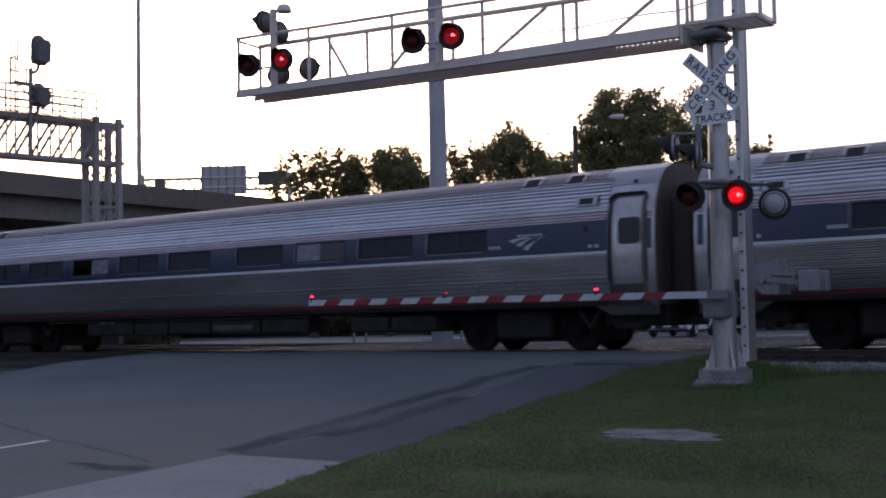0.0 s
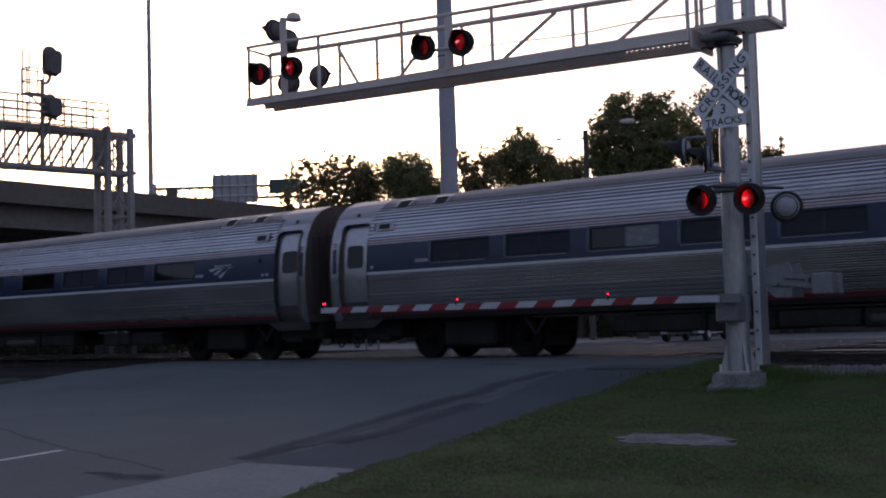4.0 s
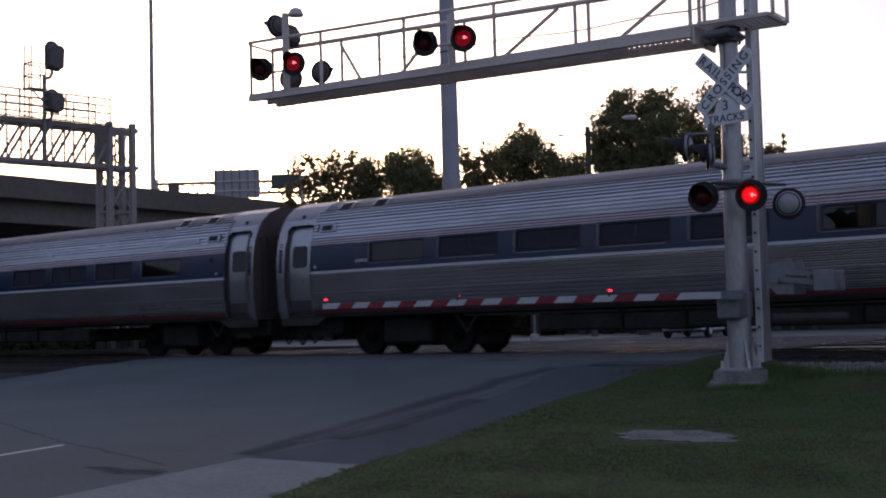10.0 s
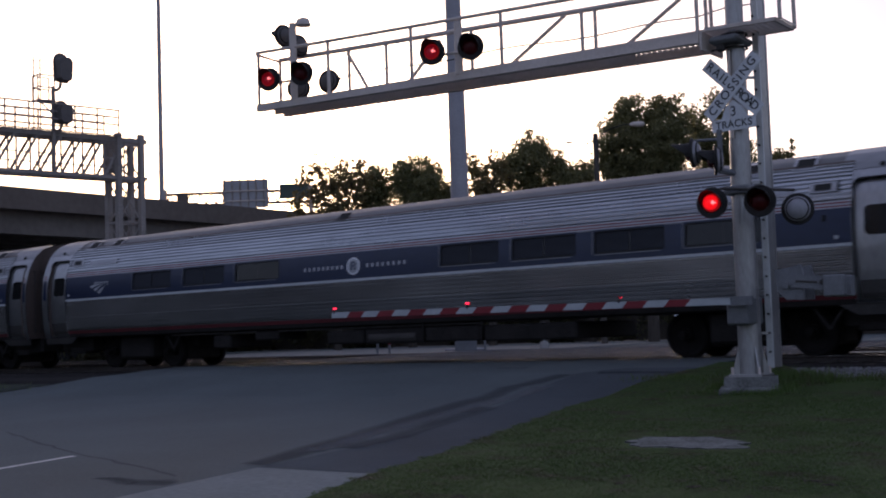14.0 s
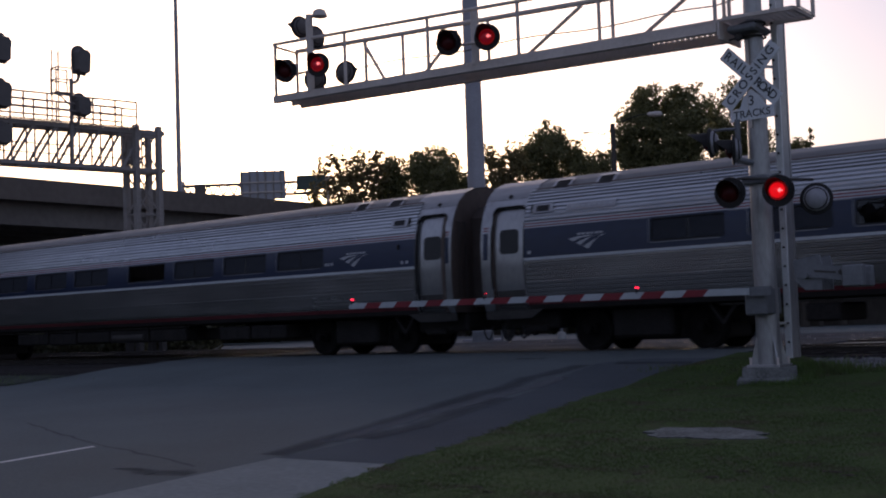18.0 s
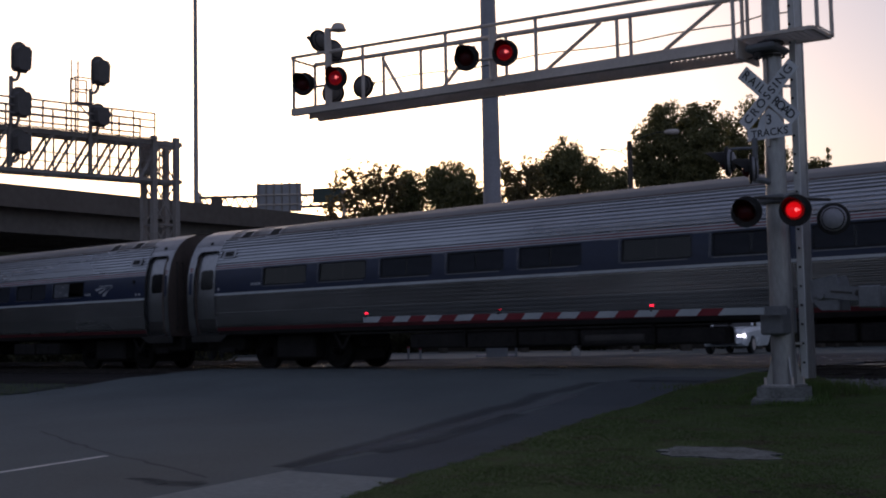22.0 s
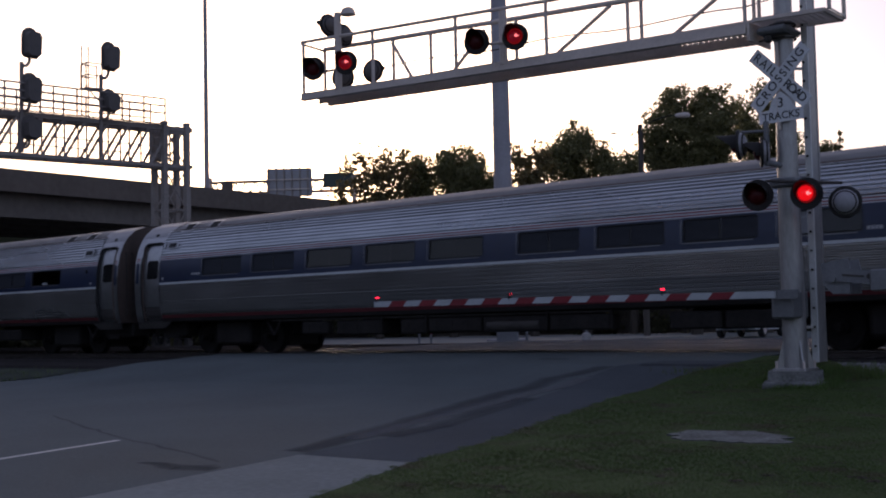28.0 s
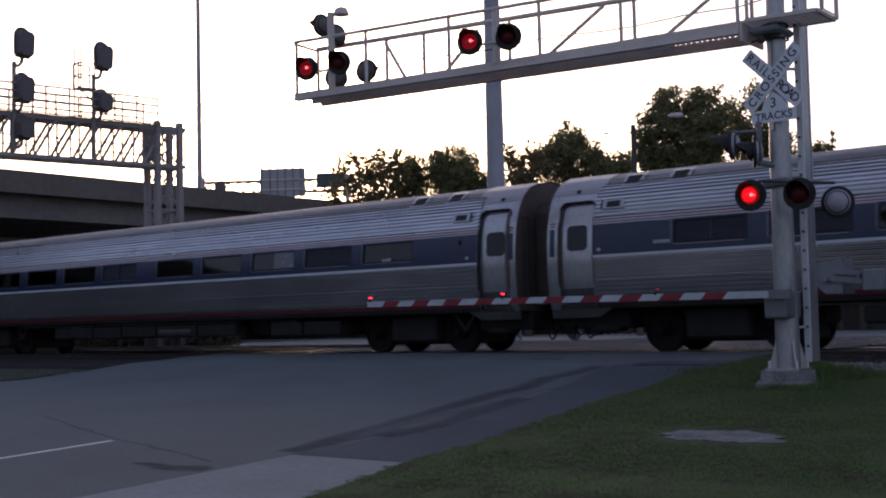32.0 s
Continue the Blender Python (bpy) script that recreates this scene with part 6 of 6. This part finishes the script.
# ---- things beyond the tracks ----
box_w = thing("utility_cabinet", pose(-26.8, 14.75, -0.15, 0, 0, 36), "low pale grey utility cabinet beyond the tracks", "cabinet")
part("body", Geo().slab(-0.42, 0.42, -0.25, 0.25, 0.04, 0.5, 0.03), GATE_PAINT, box_w)
part("plinth", Geo().box(-0.5, 0.5, -0.33, 0.33, -0.05, 0.04), CONCRETE, box_w)
for x, y, h in ((-26.2, 15.2, 0.55), (-31.5, 15.0, 0.5), (-31.1, 15.3, 0.42), (-25.4, 18.3, 1.05)):
    bol = thing("marker_post", pose(x, y, -0.16), "short grey marker post beside the tracks" if h < 1 else "slim grey post on a rounded pale footing", "post", group="marker posts")
    part("post", Geo().tube((0, 0, 0), (0, 0, h), 0.05, n=10), GATE_PAINT, bol)
    part("cap", Geo().tube((0, 0, h), (0, 0, h + 0.06), 0.06, 0.04, 10), RED if h < 1 else GATE_PAINT, bol)
    if h > 1:
        part("footing", Geo().lathe([(0.19, 0.0), (0.2, 0.2), (0.15, 0.32), (0.06, 0.36)], None, 14), CONCRETE, bol, "rounded pale concrete footing", 40)



def suv():
    """A white sport utility vehicle, its nose towards -y."""
    v = thing("white_suv", pose(-20.66, 23.64, -0.16, 0, 0, 8.2), "white sport utility vehicle waiting with its headlights on", "car")
    body = Geo()
    secs = [(-2.3, 0.78, 0.42, 0.86), (-2.15, 0.9, 0.32, 1.0), (-1.1, 0.95, 0.3, 1.1), (-0.9, 0.95, 0.3, 1.12), (1.6, 0.95, 0.3, 1.14), (2.15, 0.92, 0.34, 1.15), (2.3, 0.82, 0.5, 1.1)]
    vs = []
    for y, hw, z0, z1 in secs:
        vs += [(-hw * 0.92, y, z0), (-hw, y, z0 + 0.2), (-hw, y, z1 - 0.18), (-hw * 0.86, y, z1), (hw * 0.86, y, z1), (hw, y, z1 - 0.18), (hw, y, z0 + 0.2), (hw * 0.92, y, z0)]
    fs = [(k * 8 + i, k * 8 + (i + 1) % 8, k * 8 + 8 + (i + 1) % 8, k * 8 + 8 + i) for k in range(6) for i in range(8)] + [tuple(range(7, -1, -1)), tuple(range(48, 56))]
    part("body", body.add(vs, fs), CAR_WHITE, v, smooth=30)
    cab = Geo()
    rings = [(1.1, -1.15, 2.2, 0.84), (1.42, -0.62, 2.05, 0.78), (1.66, -0.2, 1.75, 0.66), (1.7, 0.1, 1.5, 0.6)]
    vs = []
    for z, y0, y1, hw in rings:
        vs += [(-hw, y0, z), (hw, y0, z), (hw, y1, z), (-hw, y1, z)]
    part("greenhouse", cab.add(vs, [(k * 4 + i, k * 4 + (i + 1) % 4, k * 4 + 4 + (i + 1) % 4, k * 4 + 4 + i) for k in range(3) for i in range(4)] + [(12, 13, 14, 15)]), DARK_GLASS, v, "dark tinted cabin glass", 20)
    part("roof", Geo().slab(-0.64, 0.64, -0.15, 1.75, 1.67, 1.73, 0.03), CAR_WHITE, v)
    for s in (-1, 1):
        part("pillar", Geo().bar((s * 0.83, -1.1, 1.12), (s * 0.66, -0.2, 1.68), 0.07, 0.06), CAR_WHITE, v)
        part("pillar", Geo().bar((s * 0.84, 0.5, 1.12), (s * 0.66, 0.5, 1.68), 0.08, 0.05), CAR_WHITE, v)
        part("pillar", Geo().bar((s * 0.82, 1.95, 1.12), (s * 0.64, 1.65, 1.68), 0.16, 0.07), CAR_WHITE, v)
        part("roof_rail", Geo().tube((s * 0.6, 0.0, 1.78), (s * 0.6, 1.6, 1.78), 0.025), STEEL, v)
        part("headlight", Geo().slab(s * 0.7 - 0.18, s * 0.7 + 0.18, -2.31, -2.2, 0.66, 0.79, 0.03), HEADLIGHT, v, "lit white headlight")
        part("mirror", Geo().slab(s * 1.03 - 0.1, s * 1.03 + 0.1, -0.85, -0.72, 1.1, 1.26, 0.03), CAR_WHITE, v)
        for y in (-1.45, 1.4):
            wh = part("wheel", Geo().lathe([(0.2, 0.0), (0.33, 0.02), (0.37, 0.06), (0.37, 0.2), (0.33, 0.24), (0.2, 0.24)], pose(s * 0.97 - (0.24 if s > 0 else 0), y, 0.37, 0, 90, 0), 20), RUBBER, v, smooth=40)
            part("rim", Geo().lathe([(0.02, -0.004), (0.24, -0.004), (0.24, 0.245), (0.02, 0.245)], pose(s * 0.97 - (0.24 if s > 0 else 0), y, 0.37, 0, 90, 0), 10), STEEL, wh)
    part("grille", Geo().plate([(-0.5, 0.86), (0.5, 0.86), (0.36, 0.6), (0.56, 0.36), (-0.56, 0.36), (-0.36, 0.6)], -0.02, 0.02, pose(0, -2.3, 0, 90, 0, 0)), BLACK, v, "black hourglass grille")
    part("number_plate", Geo().slab(-0.16, 0.16, -2.345, -2.325, 0.42, 0.54, 0.01), SIGN_WHITE, v)
    return v


suv()

# ---- trees ----
def crown_cloud(rng, blobs, count, size, shell=0.55, outer=1.08):
    """Leaf quads over a set of (x, y, z, rx, ry, rz) clumps, thinning to the outside."""
    blobs = np.array(blobs)
    vol = blobs[:, 3] * blobs[:, 4] * blobs[:, 5]
    pick = rng.choice(len(blobs), count, p=vol ** 0.8 / (vol ** 0.8).sum())
    d = rng.normal(size=(count, 3))
    d /= np.linalg.norm(d, axis=1)[:, None]
    r = shell + (outer - shell) * rng.rand(count) ** 0.8
    c = blobs[pick, :3] + d * blobs[pick, 3:] * r[:, None]
    u = rng.normal(size=(count, 3))
    u /= np.linalg.norm(u, axis=1)[:, None]
    w = np.cross(u, rng.normal(size=(count, 3)))
    w /= np.linalg.norm(w, axis=1)[:, None]
    s = size * rng.uniform(0.6, 1.3, (count, 1))
    return np.stack([c - u * s, c + w * s * 0.55, c + u * s, c - w * s * 0.55], 1).reshape(-1, 3)


def leaf_mesh(name, vs, material):
    """One mesh of separate four-cornered leaves."""
    n = len(vs) // 4
    me = bpy.data.meshes.new(name)
    me.vertices.add(n * 4)
    me.vertices.foreach_set("co", vs.astype(np.float32).ravel())
    me.loops.add(n * 4)
    me.loops.foreach_set("vertex_index", np.arange(n * 4, dtype=np.int32))
    me.polygons.add(n)
    me.polygons.foreach_set("loop_start", np.arange(0, n * 4, 4, dtype=np.int32))
    me.update(calc_edges=True)
    me.materials.append(material)
    return me


def tree(y, lobes, seed, leaf, label, dense=980, size=0.085, ragged=0.36, airy=False):
    """A broadleaf tree at the depth y: tapered trunk, limbs, and a crown of lobes (x, z, radius) that break up into twigs of leaves."""
    rng = np.random.RandomState(seed)
    mid = sum(l[0] * l[2] for l in lobes) / sum(l[2] for l in lobes)
    top = max(l[1] + l[2] for l in lobes)
    t = thing("tree", pose(mid, y, -0.16), label, "tree", group="trees beyond the street")
    fork = top * 0.42
    part("trunk", Geo().tube((0, 0, 0), (0.1, 0.1, fork), 0.024 * top, 0.016 * top, 10).tube((0.1, 0.1, fork), (0.2, 0, top * 0.72), 0.016 * top, 0.06, 8), BARK, t, smooth=40)
    full = [(x - mid, rng.uniform(-0.5, 0.5), z + 0.1, r * 1.21) for x, z, r in lobes]
    # each top swells into the broader crown below it
    full += [((x - mid) * 0.95 + rng.uniform(-0.25, 0.25), rng.uniform(-0.6, 0.6), z - r * rng.uniform(0.9, 1.3), r * 1.15) for x, z, r in lobes]
    for k in range(7):
        x, z, r = lobes[rng.randint(len(lobes))]
        full.append(((x - mid) * 0.9, rng.uniform(-0.8, 0.8), rng.uniform(0.45, 0.75) * top, rng.uniform(0.9, 1.4)))
    twigs, count = [], 0
    for x, yy, z, r in full:
        part("limb", Geo().tube((0.12, 0.08, rng.uniform(0.85, 1.2) * fork), (x, yy, z), 0.05, 0.015, 5), BARK, t)
        count += int(dense * r * r)
        for _ in range(int(6 + 22 * r)):
            d = rng.normal(size=3)
            d /= np.linalg.norm(d)
            q = r * (rng.uniform(0.5, 1.32) if airy else rng.uniform(0.55, 1.1))
            e = rng.uniform(0.09, 0.2) if airy else r * rng.uniform(0.1, ragged)
            twigs.append((x + d[0] * q, yy + d[1] * q, z + d[2] * q * 0.95, e, e, e * 0.8))
    inner = crown_cloud(rng, [(x, yy, z, r, r, r * 0.95) for x, yy, z, r in full], int(count * (0.5 if airy else 0.6)), size * 1.2, 0.05, 0.62 if airy else 0.84)
    outer = crown_cloud(rng, twigs, int(count * 1.2), size * 0.9, 0.15, 1.3)
    me = leaf_mesh("crown", np.concatenate([inner, outer]), leaf)
    part("crown", me, leaf, t)
    for x, yy, z, e, _, _ in twigs[::3] if airy else ():
        part("twig", Geo().tube((x * 0.93, yy * 0.9, z - 0.5 - e), (x, yy, z + e * 0.5), 0.016, 0.006, 4), BARK, t)
    return t


tree(31.0, [(-49.8, 10.5, 0.64), (-48.6, 10.9, 0.72), (-47.2, 10.9, 0.68), (-46.7, 9.8, 1.0), (-49.1, 9.3, 1.06), (-45.6, 10.9, 0.48), (-50.5, 9.0, 0.57), (-47.9, 9.8, 0.9), (-46.0, 10.0, 0.8)], 11, LEAF_WARM, "thin olive broadleaf tree with gaps in its crown", 340, 0.1, 0.45, True)
tree(33.5, [(-46.2, 10.4, 0.95), (-44.8, 10.6, 0.84), (-43.7, 10.7, 0.83), (-42.5, 10.4, 0.89), (-41.7, 9.7, 0.81), (-43.5, 9.3, 1.4), (-41.2, 9.1, 0.7), (-46.4, 9.1, 1.2), (-47.1, 10.8, 0.5)], 12, LEAF_DARK, "dark rounded broadleaf tree with a lumpy top")
tree(33.0, [(-38.5, 9.8, 0.72), (-37.5, 10.1, 0.72), (-38.0, 8.9, 1.05), (-36.7, 10.3, 0.52), (-38.9, 10.6, 0.33)], 14, LEAF_WARM, "olive broadleaf tree with an open crown", 400, 0.095, 0.4, True)
tree(36.0, [(-37.5, 11.4, 0.8), (-36.4, 11.5, 0.8), (-35.5, 10.9, 0.73), (-37.9, 10.5, 0.88), (-36.6, 10.0, 1.35), (-34.7, 10.2, 0.66), (-34.2, 9.6, 0.73)], 15, LEAF_DARK, "dark broadleaf tree with a domed crown", 820)
tree(37.5, [(-34.3, 9.9, 0.67), (-33.5, 10.1, 0.47), (-34.0, 9.2, 0.9)], 16, LEAF_DARK, "dark low broadleaf tree beside the domed one", 900)
tree(31.0, [(-28.7, 10.9, 0.59), (-28.3, 11.6, 0.53), (-27.7, 12.0, 0.47), (-27.1, 11.4, 0.82), (-26.0, 11.7, 0.7), (-25.2, 11.7, 0.52), (-24.9, 10.9, 0.69), (-27.0, 10.2, 1.3), (-28.6, 9.8, 0.77), (-25.4, 9.8, 1.16)], 17, LEAF_DARK, "large dark oak with a heavy crown", 1050)
tree(33.5, [(-25.1, 11.4, 0.54), (-24.8, 10.7, 0.72), (-24.0, 12.0, 0.6), (-23.5, 12.2, 0.42), (-24.4, 9.8, 1.0), (-23.1, 10.1, 0.7)], 22, LEAF_DARK, "tall dark oak behind the crossing signal", 850)
tree(37.0, [(-22.1, 9.4, 0.43), (-21.8, 9.1, 0.3), (-22.5, 9.2, 0.5)], 23, LEAF_DARK, "small dark tree beyond the street", 1000)
tree(38.4, [(-21.2, 9.1, 0.22), (-20.7, 9.1, 0.22), (-20.2, 9.2, 0.2)], 24, LEAF_DARK, "low dark tree with a thin twiggy top", 1500, 0.08, 0.5)
conifer = thing("conifer", pose(-21.55, 37.5, -0.16), "slim pointed dark conifer", "tree", group="trees beyond the street")
part("trunk", Geo().tube((0, 0, 0), (0, 0, 10.4), 0.14, 0.02, 8), BARK, conifer)
crng = np.random.RandomState(40)
cv = crown_cloud(crng, [(crng.normal(0, 1) * 0.05 * (11 - h), crng.normal(0, 1) * 0.05 * (11 - h), h, 0.1 + 0.16 * (10.6 - h), 0.1 + 0.16 * (10.6 - h), 0.16) for h in np.arange(3, 10.4, 0.36)], 5000, 0.12, 0.1)
cme = leaf_mesh("crown", cv, LEAF_DARK)
part("crown", cme, LEAF_DARK, conifer)


def hedge(x0, x1, y, h, n, seed, label):
    """A rough row of shrubs."""
    rng = np.random.RandomState(seed)
    t = thing("shrub_row", pose(0, 0, -0.16), label, "shrub")
    blobs = [(rng.uniform(x0, x1), y + rng.uniform(-1.2, 1.2), rng.uniform(0.2, h), rng.uniform(0.8, 1.6), 1.0, rng.uniform(0.6, 1.1)) for _ in range(int((x1 - x0) * 1.6))]
    me = leaf_mesh("shrubs", crown_cloud(rng, blobs, n * 2, 0.15, 0.3), LEAF_SHRUB)
    part("shrubs", me, LEAF_SHRUB, t)
    # dark upright sheet inside the row: inner shade, put in as bark colour
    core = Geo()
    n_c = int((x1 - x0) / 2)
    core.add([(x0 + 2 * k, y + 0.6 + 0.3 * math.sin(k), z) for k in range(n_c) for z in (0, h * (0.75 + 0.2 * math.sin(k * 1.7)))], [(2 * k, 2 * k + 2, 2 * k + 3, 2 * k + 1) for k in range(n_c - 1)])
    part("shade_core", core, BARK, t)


# added where only darkness shows, to cover the bright bridge legs
hedge(-64, -42.5, 13.6, 0.7, 5000, 33, "low shrub row added to darken the strip below the train")
# never in view: added behind the camera to dim what the train mirrors
hedge(-34, 46, -62, 9.0, 9000, 35, "unseen row of tall shrubs added to darken the train's reflections")
hedge(-90, 30, 38.5, 3.6, 26000, 31, "dark row of shrubs beyond the street")


def grass_blades():
    """Blades over the part of the lawn that lies before the camera."""
    rng = np.random.RandomState(5)
    n = 380000
    y = -3.2 - 12.6 * rng.rand(n) ** 0.85
    x = -9.4 + rng.rand(n) * (10.5 - 0.0 * y)
    keep = np.array([road_edges(b)[1] - 0.05 + 0.05 * math.sin(b * 9) + 0.04 * math.sin(b * 23) < a for a, b in zip(x, y)])
    keep &= ~((np.abs(x - MX) < 0.36) & (np.abs(y - MY) < 0.36))
    keep &= (y < -4.4) | (x < np.interp(y, [-4.4, -3.8, -2.5], [-6.6, -6.95, -7.9]))
    keep &= ((x + 5.85) / 0.7) ** 2 + ((y + 10.42) / 0.46) ** 2 > 0.4 + 0.9 * rng.rand(len(x))
    x, y = x[keep], y[keep]
    n = len(x)
    patch = np.array([noise.noise(Vector((a * 0.8, b * 0.8, 3))) for a, b in zip(x, y)])
    z = np.interp(y, PROFILE_Y, PROFILE_Z) + 0.018 + np.array([0.03 * noise.noise(Vector((a * 0.7, b * 0.7, 0))) * min(1, max(0, a + 9)) for a, b in zip(x, y)])
    h = (0.008 + 0.015 * rng.rand(n) ** 2) * (1 + 0.6 * patch)
    a = rng.uniform(-1.4, 1.4, n)
    lean = rng.normal(0, 0.03, (n, 2))
    w = 0.0055
    c = np.stack([x, y, z], 1)
    side = np.stack([np.cos(a) * w, np.sin(a) * w, np.zeros(n)], 1)
    tip = c + np.stack([lean[:, 0], lean[:, 1], h], 1)
    vs = np.stack([c - side, c + side, tip], 1).reshape(-1, 3)
    me = bpy.data.meshes.new("grass")
    me.from_pydata(vs.tolist(), [], np.arange(n * 3).reshape(-1, 3).tolist())
    me.materials.append(LEAF_GRASS)
    up = np.tile([0.0, -0.25, 0.97], (n * 3, 1)) + rng.normal(0, 0.12, (n, 3)).repeat(3, 0)
    me.shade_smooth()
    me.normals_split_custom_set([tuple(v) for v in up / np.linalg.norm(up, axis=1)[:, None]])
    tagged(part("grass", me, LEAF_GRASS, None), "short green grass blades on the lawn", "grass", kind="stuff")


grass_blades()


def tufts():
    """Longer grass that the mower leaves round the footing, the ladder and along the stones."""
    rng = np.random.RandomState(9)
    rows = []
    for cx, cy, sx, sy, n, tall in ((MX, MY - 0.56, 0.42, 0.05, 900, 0.1), (MX + 0.62, MY - 0.1, 0.09, 0.3, 700, 0.16), (MX + 0.55, MY + 0.45, 0.3, 0.14, 1500, 0.24), (MX - 0.6, MY, 0.06, 0.3, 500, 0.1), (-5.0, -4.45, 1.6, 0.12, 2200, 0.13), (-2.0, -4.5, 1.6, 0.12, 1800, 0.1), (-8.9, -4.3, 0.4, 0.12, 500, 0.08), (-28.4, -5.3, 1.3, 0.35, 260, 0.16), (-27.3, -6.9, 0.25, 0.8, 200, 0.12)):
        x, y = cx + rng.normal(0, sx, n), cy + rng.normal(0, sy, n)
        z = np.interp(y, PROFILE_Y, PROFILE_Z) + 0.01
        h = tall * rng.uniform(0.3, 1.0, n)
        a = rng.uniform(-1.4, 1.4, n)
        side = np.stack([np.cos(a) * 0.006, np.sin(a) * 0.006, np.zeros(n)], 1)
        c = np.stack([x, y, z], 1)
        rows.append(np.stack([c - side, c + side, c + np.stack([rng.normal(0, 0.3, n) * h, rng.normal(0, 0.3, n) * h, h], 1)], 1).reshape(-1, 3))
    vs = np.concatenate(rows)
    me = bpy.data.meshes.new("grass_tufts")
    me.from_pydata(vs.tolist(), [], np.arange(len(vs)).reshape(-1, 3).tolist())
    me.materials.append(LEAF_GRASS)
    tagged(part("grass_tufts", me, LEAF_GRASS, None), "longer unmown grass round the footing and the road edge", "grass", kind="stuff")


tufts()


def lawn_height(x, y):
    return lie(y) + 0.02 + 0.03 * noise.noise(Vector((x * 0.7, y * 0.7, 0))) * min(1, max(0, x + 9))


soil_rng = np.random.RandomState(61)
# last patch: soil that also stands for the shadow line behind the pad
for cx, cy, rx, ry in ((-3.7, -12.42, 0.13, 0.06), (-4.45, -12.64, 0.07, 0.05), (-5.36, -12.96, 0.06, 0.05), (-5.85, -9.98, 0.6, 0.06)):
    rim = [(cx + rx * math.cos(i * 0.4488) * soil_rng.uniform(0.75, 1.15), cy + ry * math.sin(i * 0.4488) * soil_rng.uniform(0.7, 1.2)) for i in range(14)]
    solo("bare_soil", Geo().add([(cx, cy, lawn_height(cx, cy) + 0.012)] + [(x, y, lawn_height(x, y) + 0.002) for x, y in rim], [(0, k + 1, (k + 1) % 14 + 1) for k in range(14)]), BARE_SOIL, "bare brown soil showing through the lawn", "soil", kind="structure")
for k in range(34):
    cx, cy = soil_rng.uniform(-6.8, 0.5), soil_rng.uniform(-14.2, -11.7)
    if noise.noise(Vector((cx * 0.9, cy * 0.9, 8))) < -0.05:
        continue
    rx, ry = soil_rng.uniform(0.04, 0.11), soil_rng.uniform(0.03, 0.09)
    rim = [(cx + rx * math.cos(i * 0.4488) * soil_rng.uniform(0.5, 1.3), cy + ry * math.sin(i * 0.4488) * soil_rng.uniform(0.5, 1.3)) for i in range(14)]
    solo("bare_soil", Geo().add([(cx, cy, lawn_height(cx, cy) + 0.009)] + [(x, y, lawn_height(x, y) + 0.001) for x, y in rim], [(0, j + 1, (j + 1) % 14 + 1) for j in range(14)]), BARE_SOIL, "bare brown soil showing through the lawn", "soil", kind="structure")
slab_poly = []
for i in range(52):
    a = i * math.tau / 52
    r = (abs(math.cos(a)) ** 2.4 + abs(math.sin(a)) ** 2.4) ** (-1 / 2.4) * (0.95 + 0.28 * noise.noise(Vector((2.4 * math.cos(a), 2.4 * math.sin(a), 5))) + soil_rng.uniform(-0.08, 0.08))
    slab_poly.append((0.74 * r * math.cos(a) - 0.1 * math.sin(a), 0.36 * r * math.sin(a)))
solo("concrete_pad", Geo().plate(slab_poly, -0.2, 0.0), PAD_CONCRETE, "grey concrete pad half sunk in the lawn", "concrete pad", m=pose(-5.8, -10.46, -0.648, 4.5, 0, 0))


def motions():
    """All that moves: the cars, their wheels, and the turning lenses of the lights."""
    run = [(0, -9.471), (1, -5.360), (2, -1.268), (3, 2.822), (4, 6.923), (5, 11.018), (6, 15.095), (7, 19.142), (8, 23.145), (9, 27.109), (10, 31.083), (11, 35.075), (12, 39.057), (13, 43.031), (14, 46.978), (15, 50.897), (16, 54.793), (17, 58.669), (18, 62.543), (19, 66.444), (20, 70.336), (21, 74.209), (22, 78.086), (23, 81.975), (24, 85.880), (25, 89.781), (26, 93.654), (27, 97.479), (28, 101.232), (29, 104.907), (30, 108.541), (31, 112.178), (32, 115.802)]
    for k, car in enumerate(CARS):
        walk(car, [(t, pose(s + 13 - 26.0 * k, 0, 0)) for t, s in run])
    ts, ss = [t for t, s in run], [s for t, s in run]
    spins = [(t, -float(np.interp(t, ts, ss)) / 0.457) for t in (round(i * 0.1333333, 4) for i in range(240))] + [(32.0, -ss[-1] / 0.457)]
    for ws in WHEELS:
        place = ws.matrix_basis.translation.copy()
        walk(ws, [(t, Matrix.Translation(place) @ Matrix.Rotation(-a, 4, "Y")) for t, a in spins])
    # the first set goes out and the second lights at 1.0 s, and back half a period later
    half = 1.4865 / 2
    flips = [(1.0 + half * k, k) for k in range(-1, 42) if 0.1 < 1.0 + half * k < 31.85]
    for lenses in (FLASH_A, FLASH_B):
        lit_first = (flips[0][1] % 2 == 0) != (lenses is FLASH_B)
        angle = 0.0 if lit_first else 180.0
        keys = [(0.0, angle)]
        for t, _ in flips:
            f = round((t - 0.05) * FPS) / FPS
            keys += [(f + i / FPS, angle + 60 * i) for i in range(4)]
            angle += 180
        keys.append((32.0, angle))
        for ln, base_pose in lenses:
            walk(ln, [(t, base_pose @ Matrix.Rotation(radians(a), 4, "Z")) for t, a in keys])


motions()
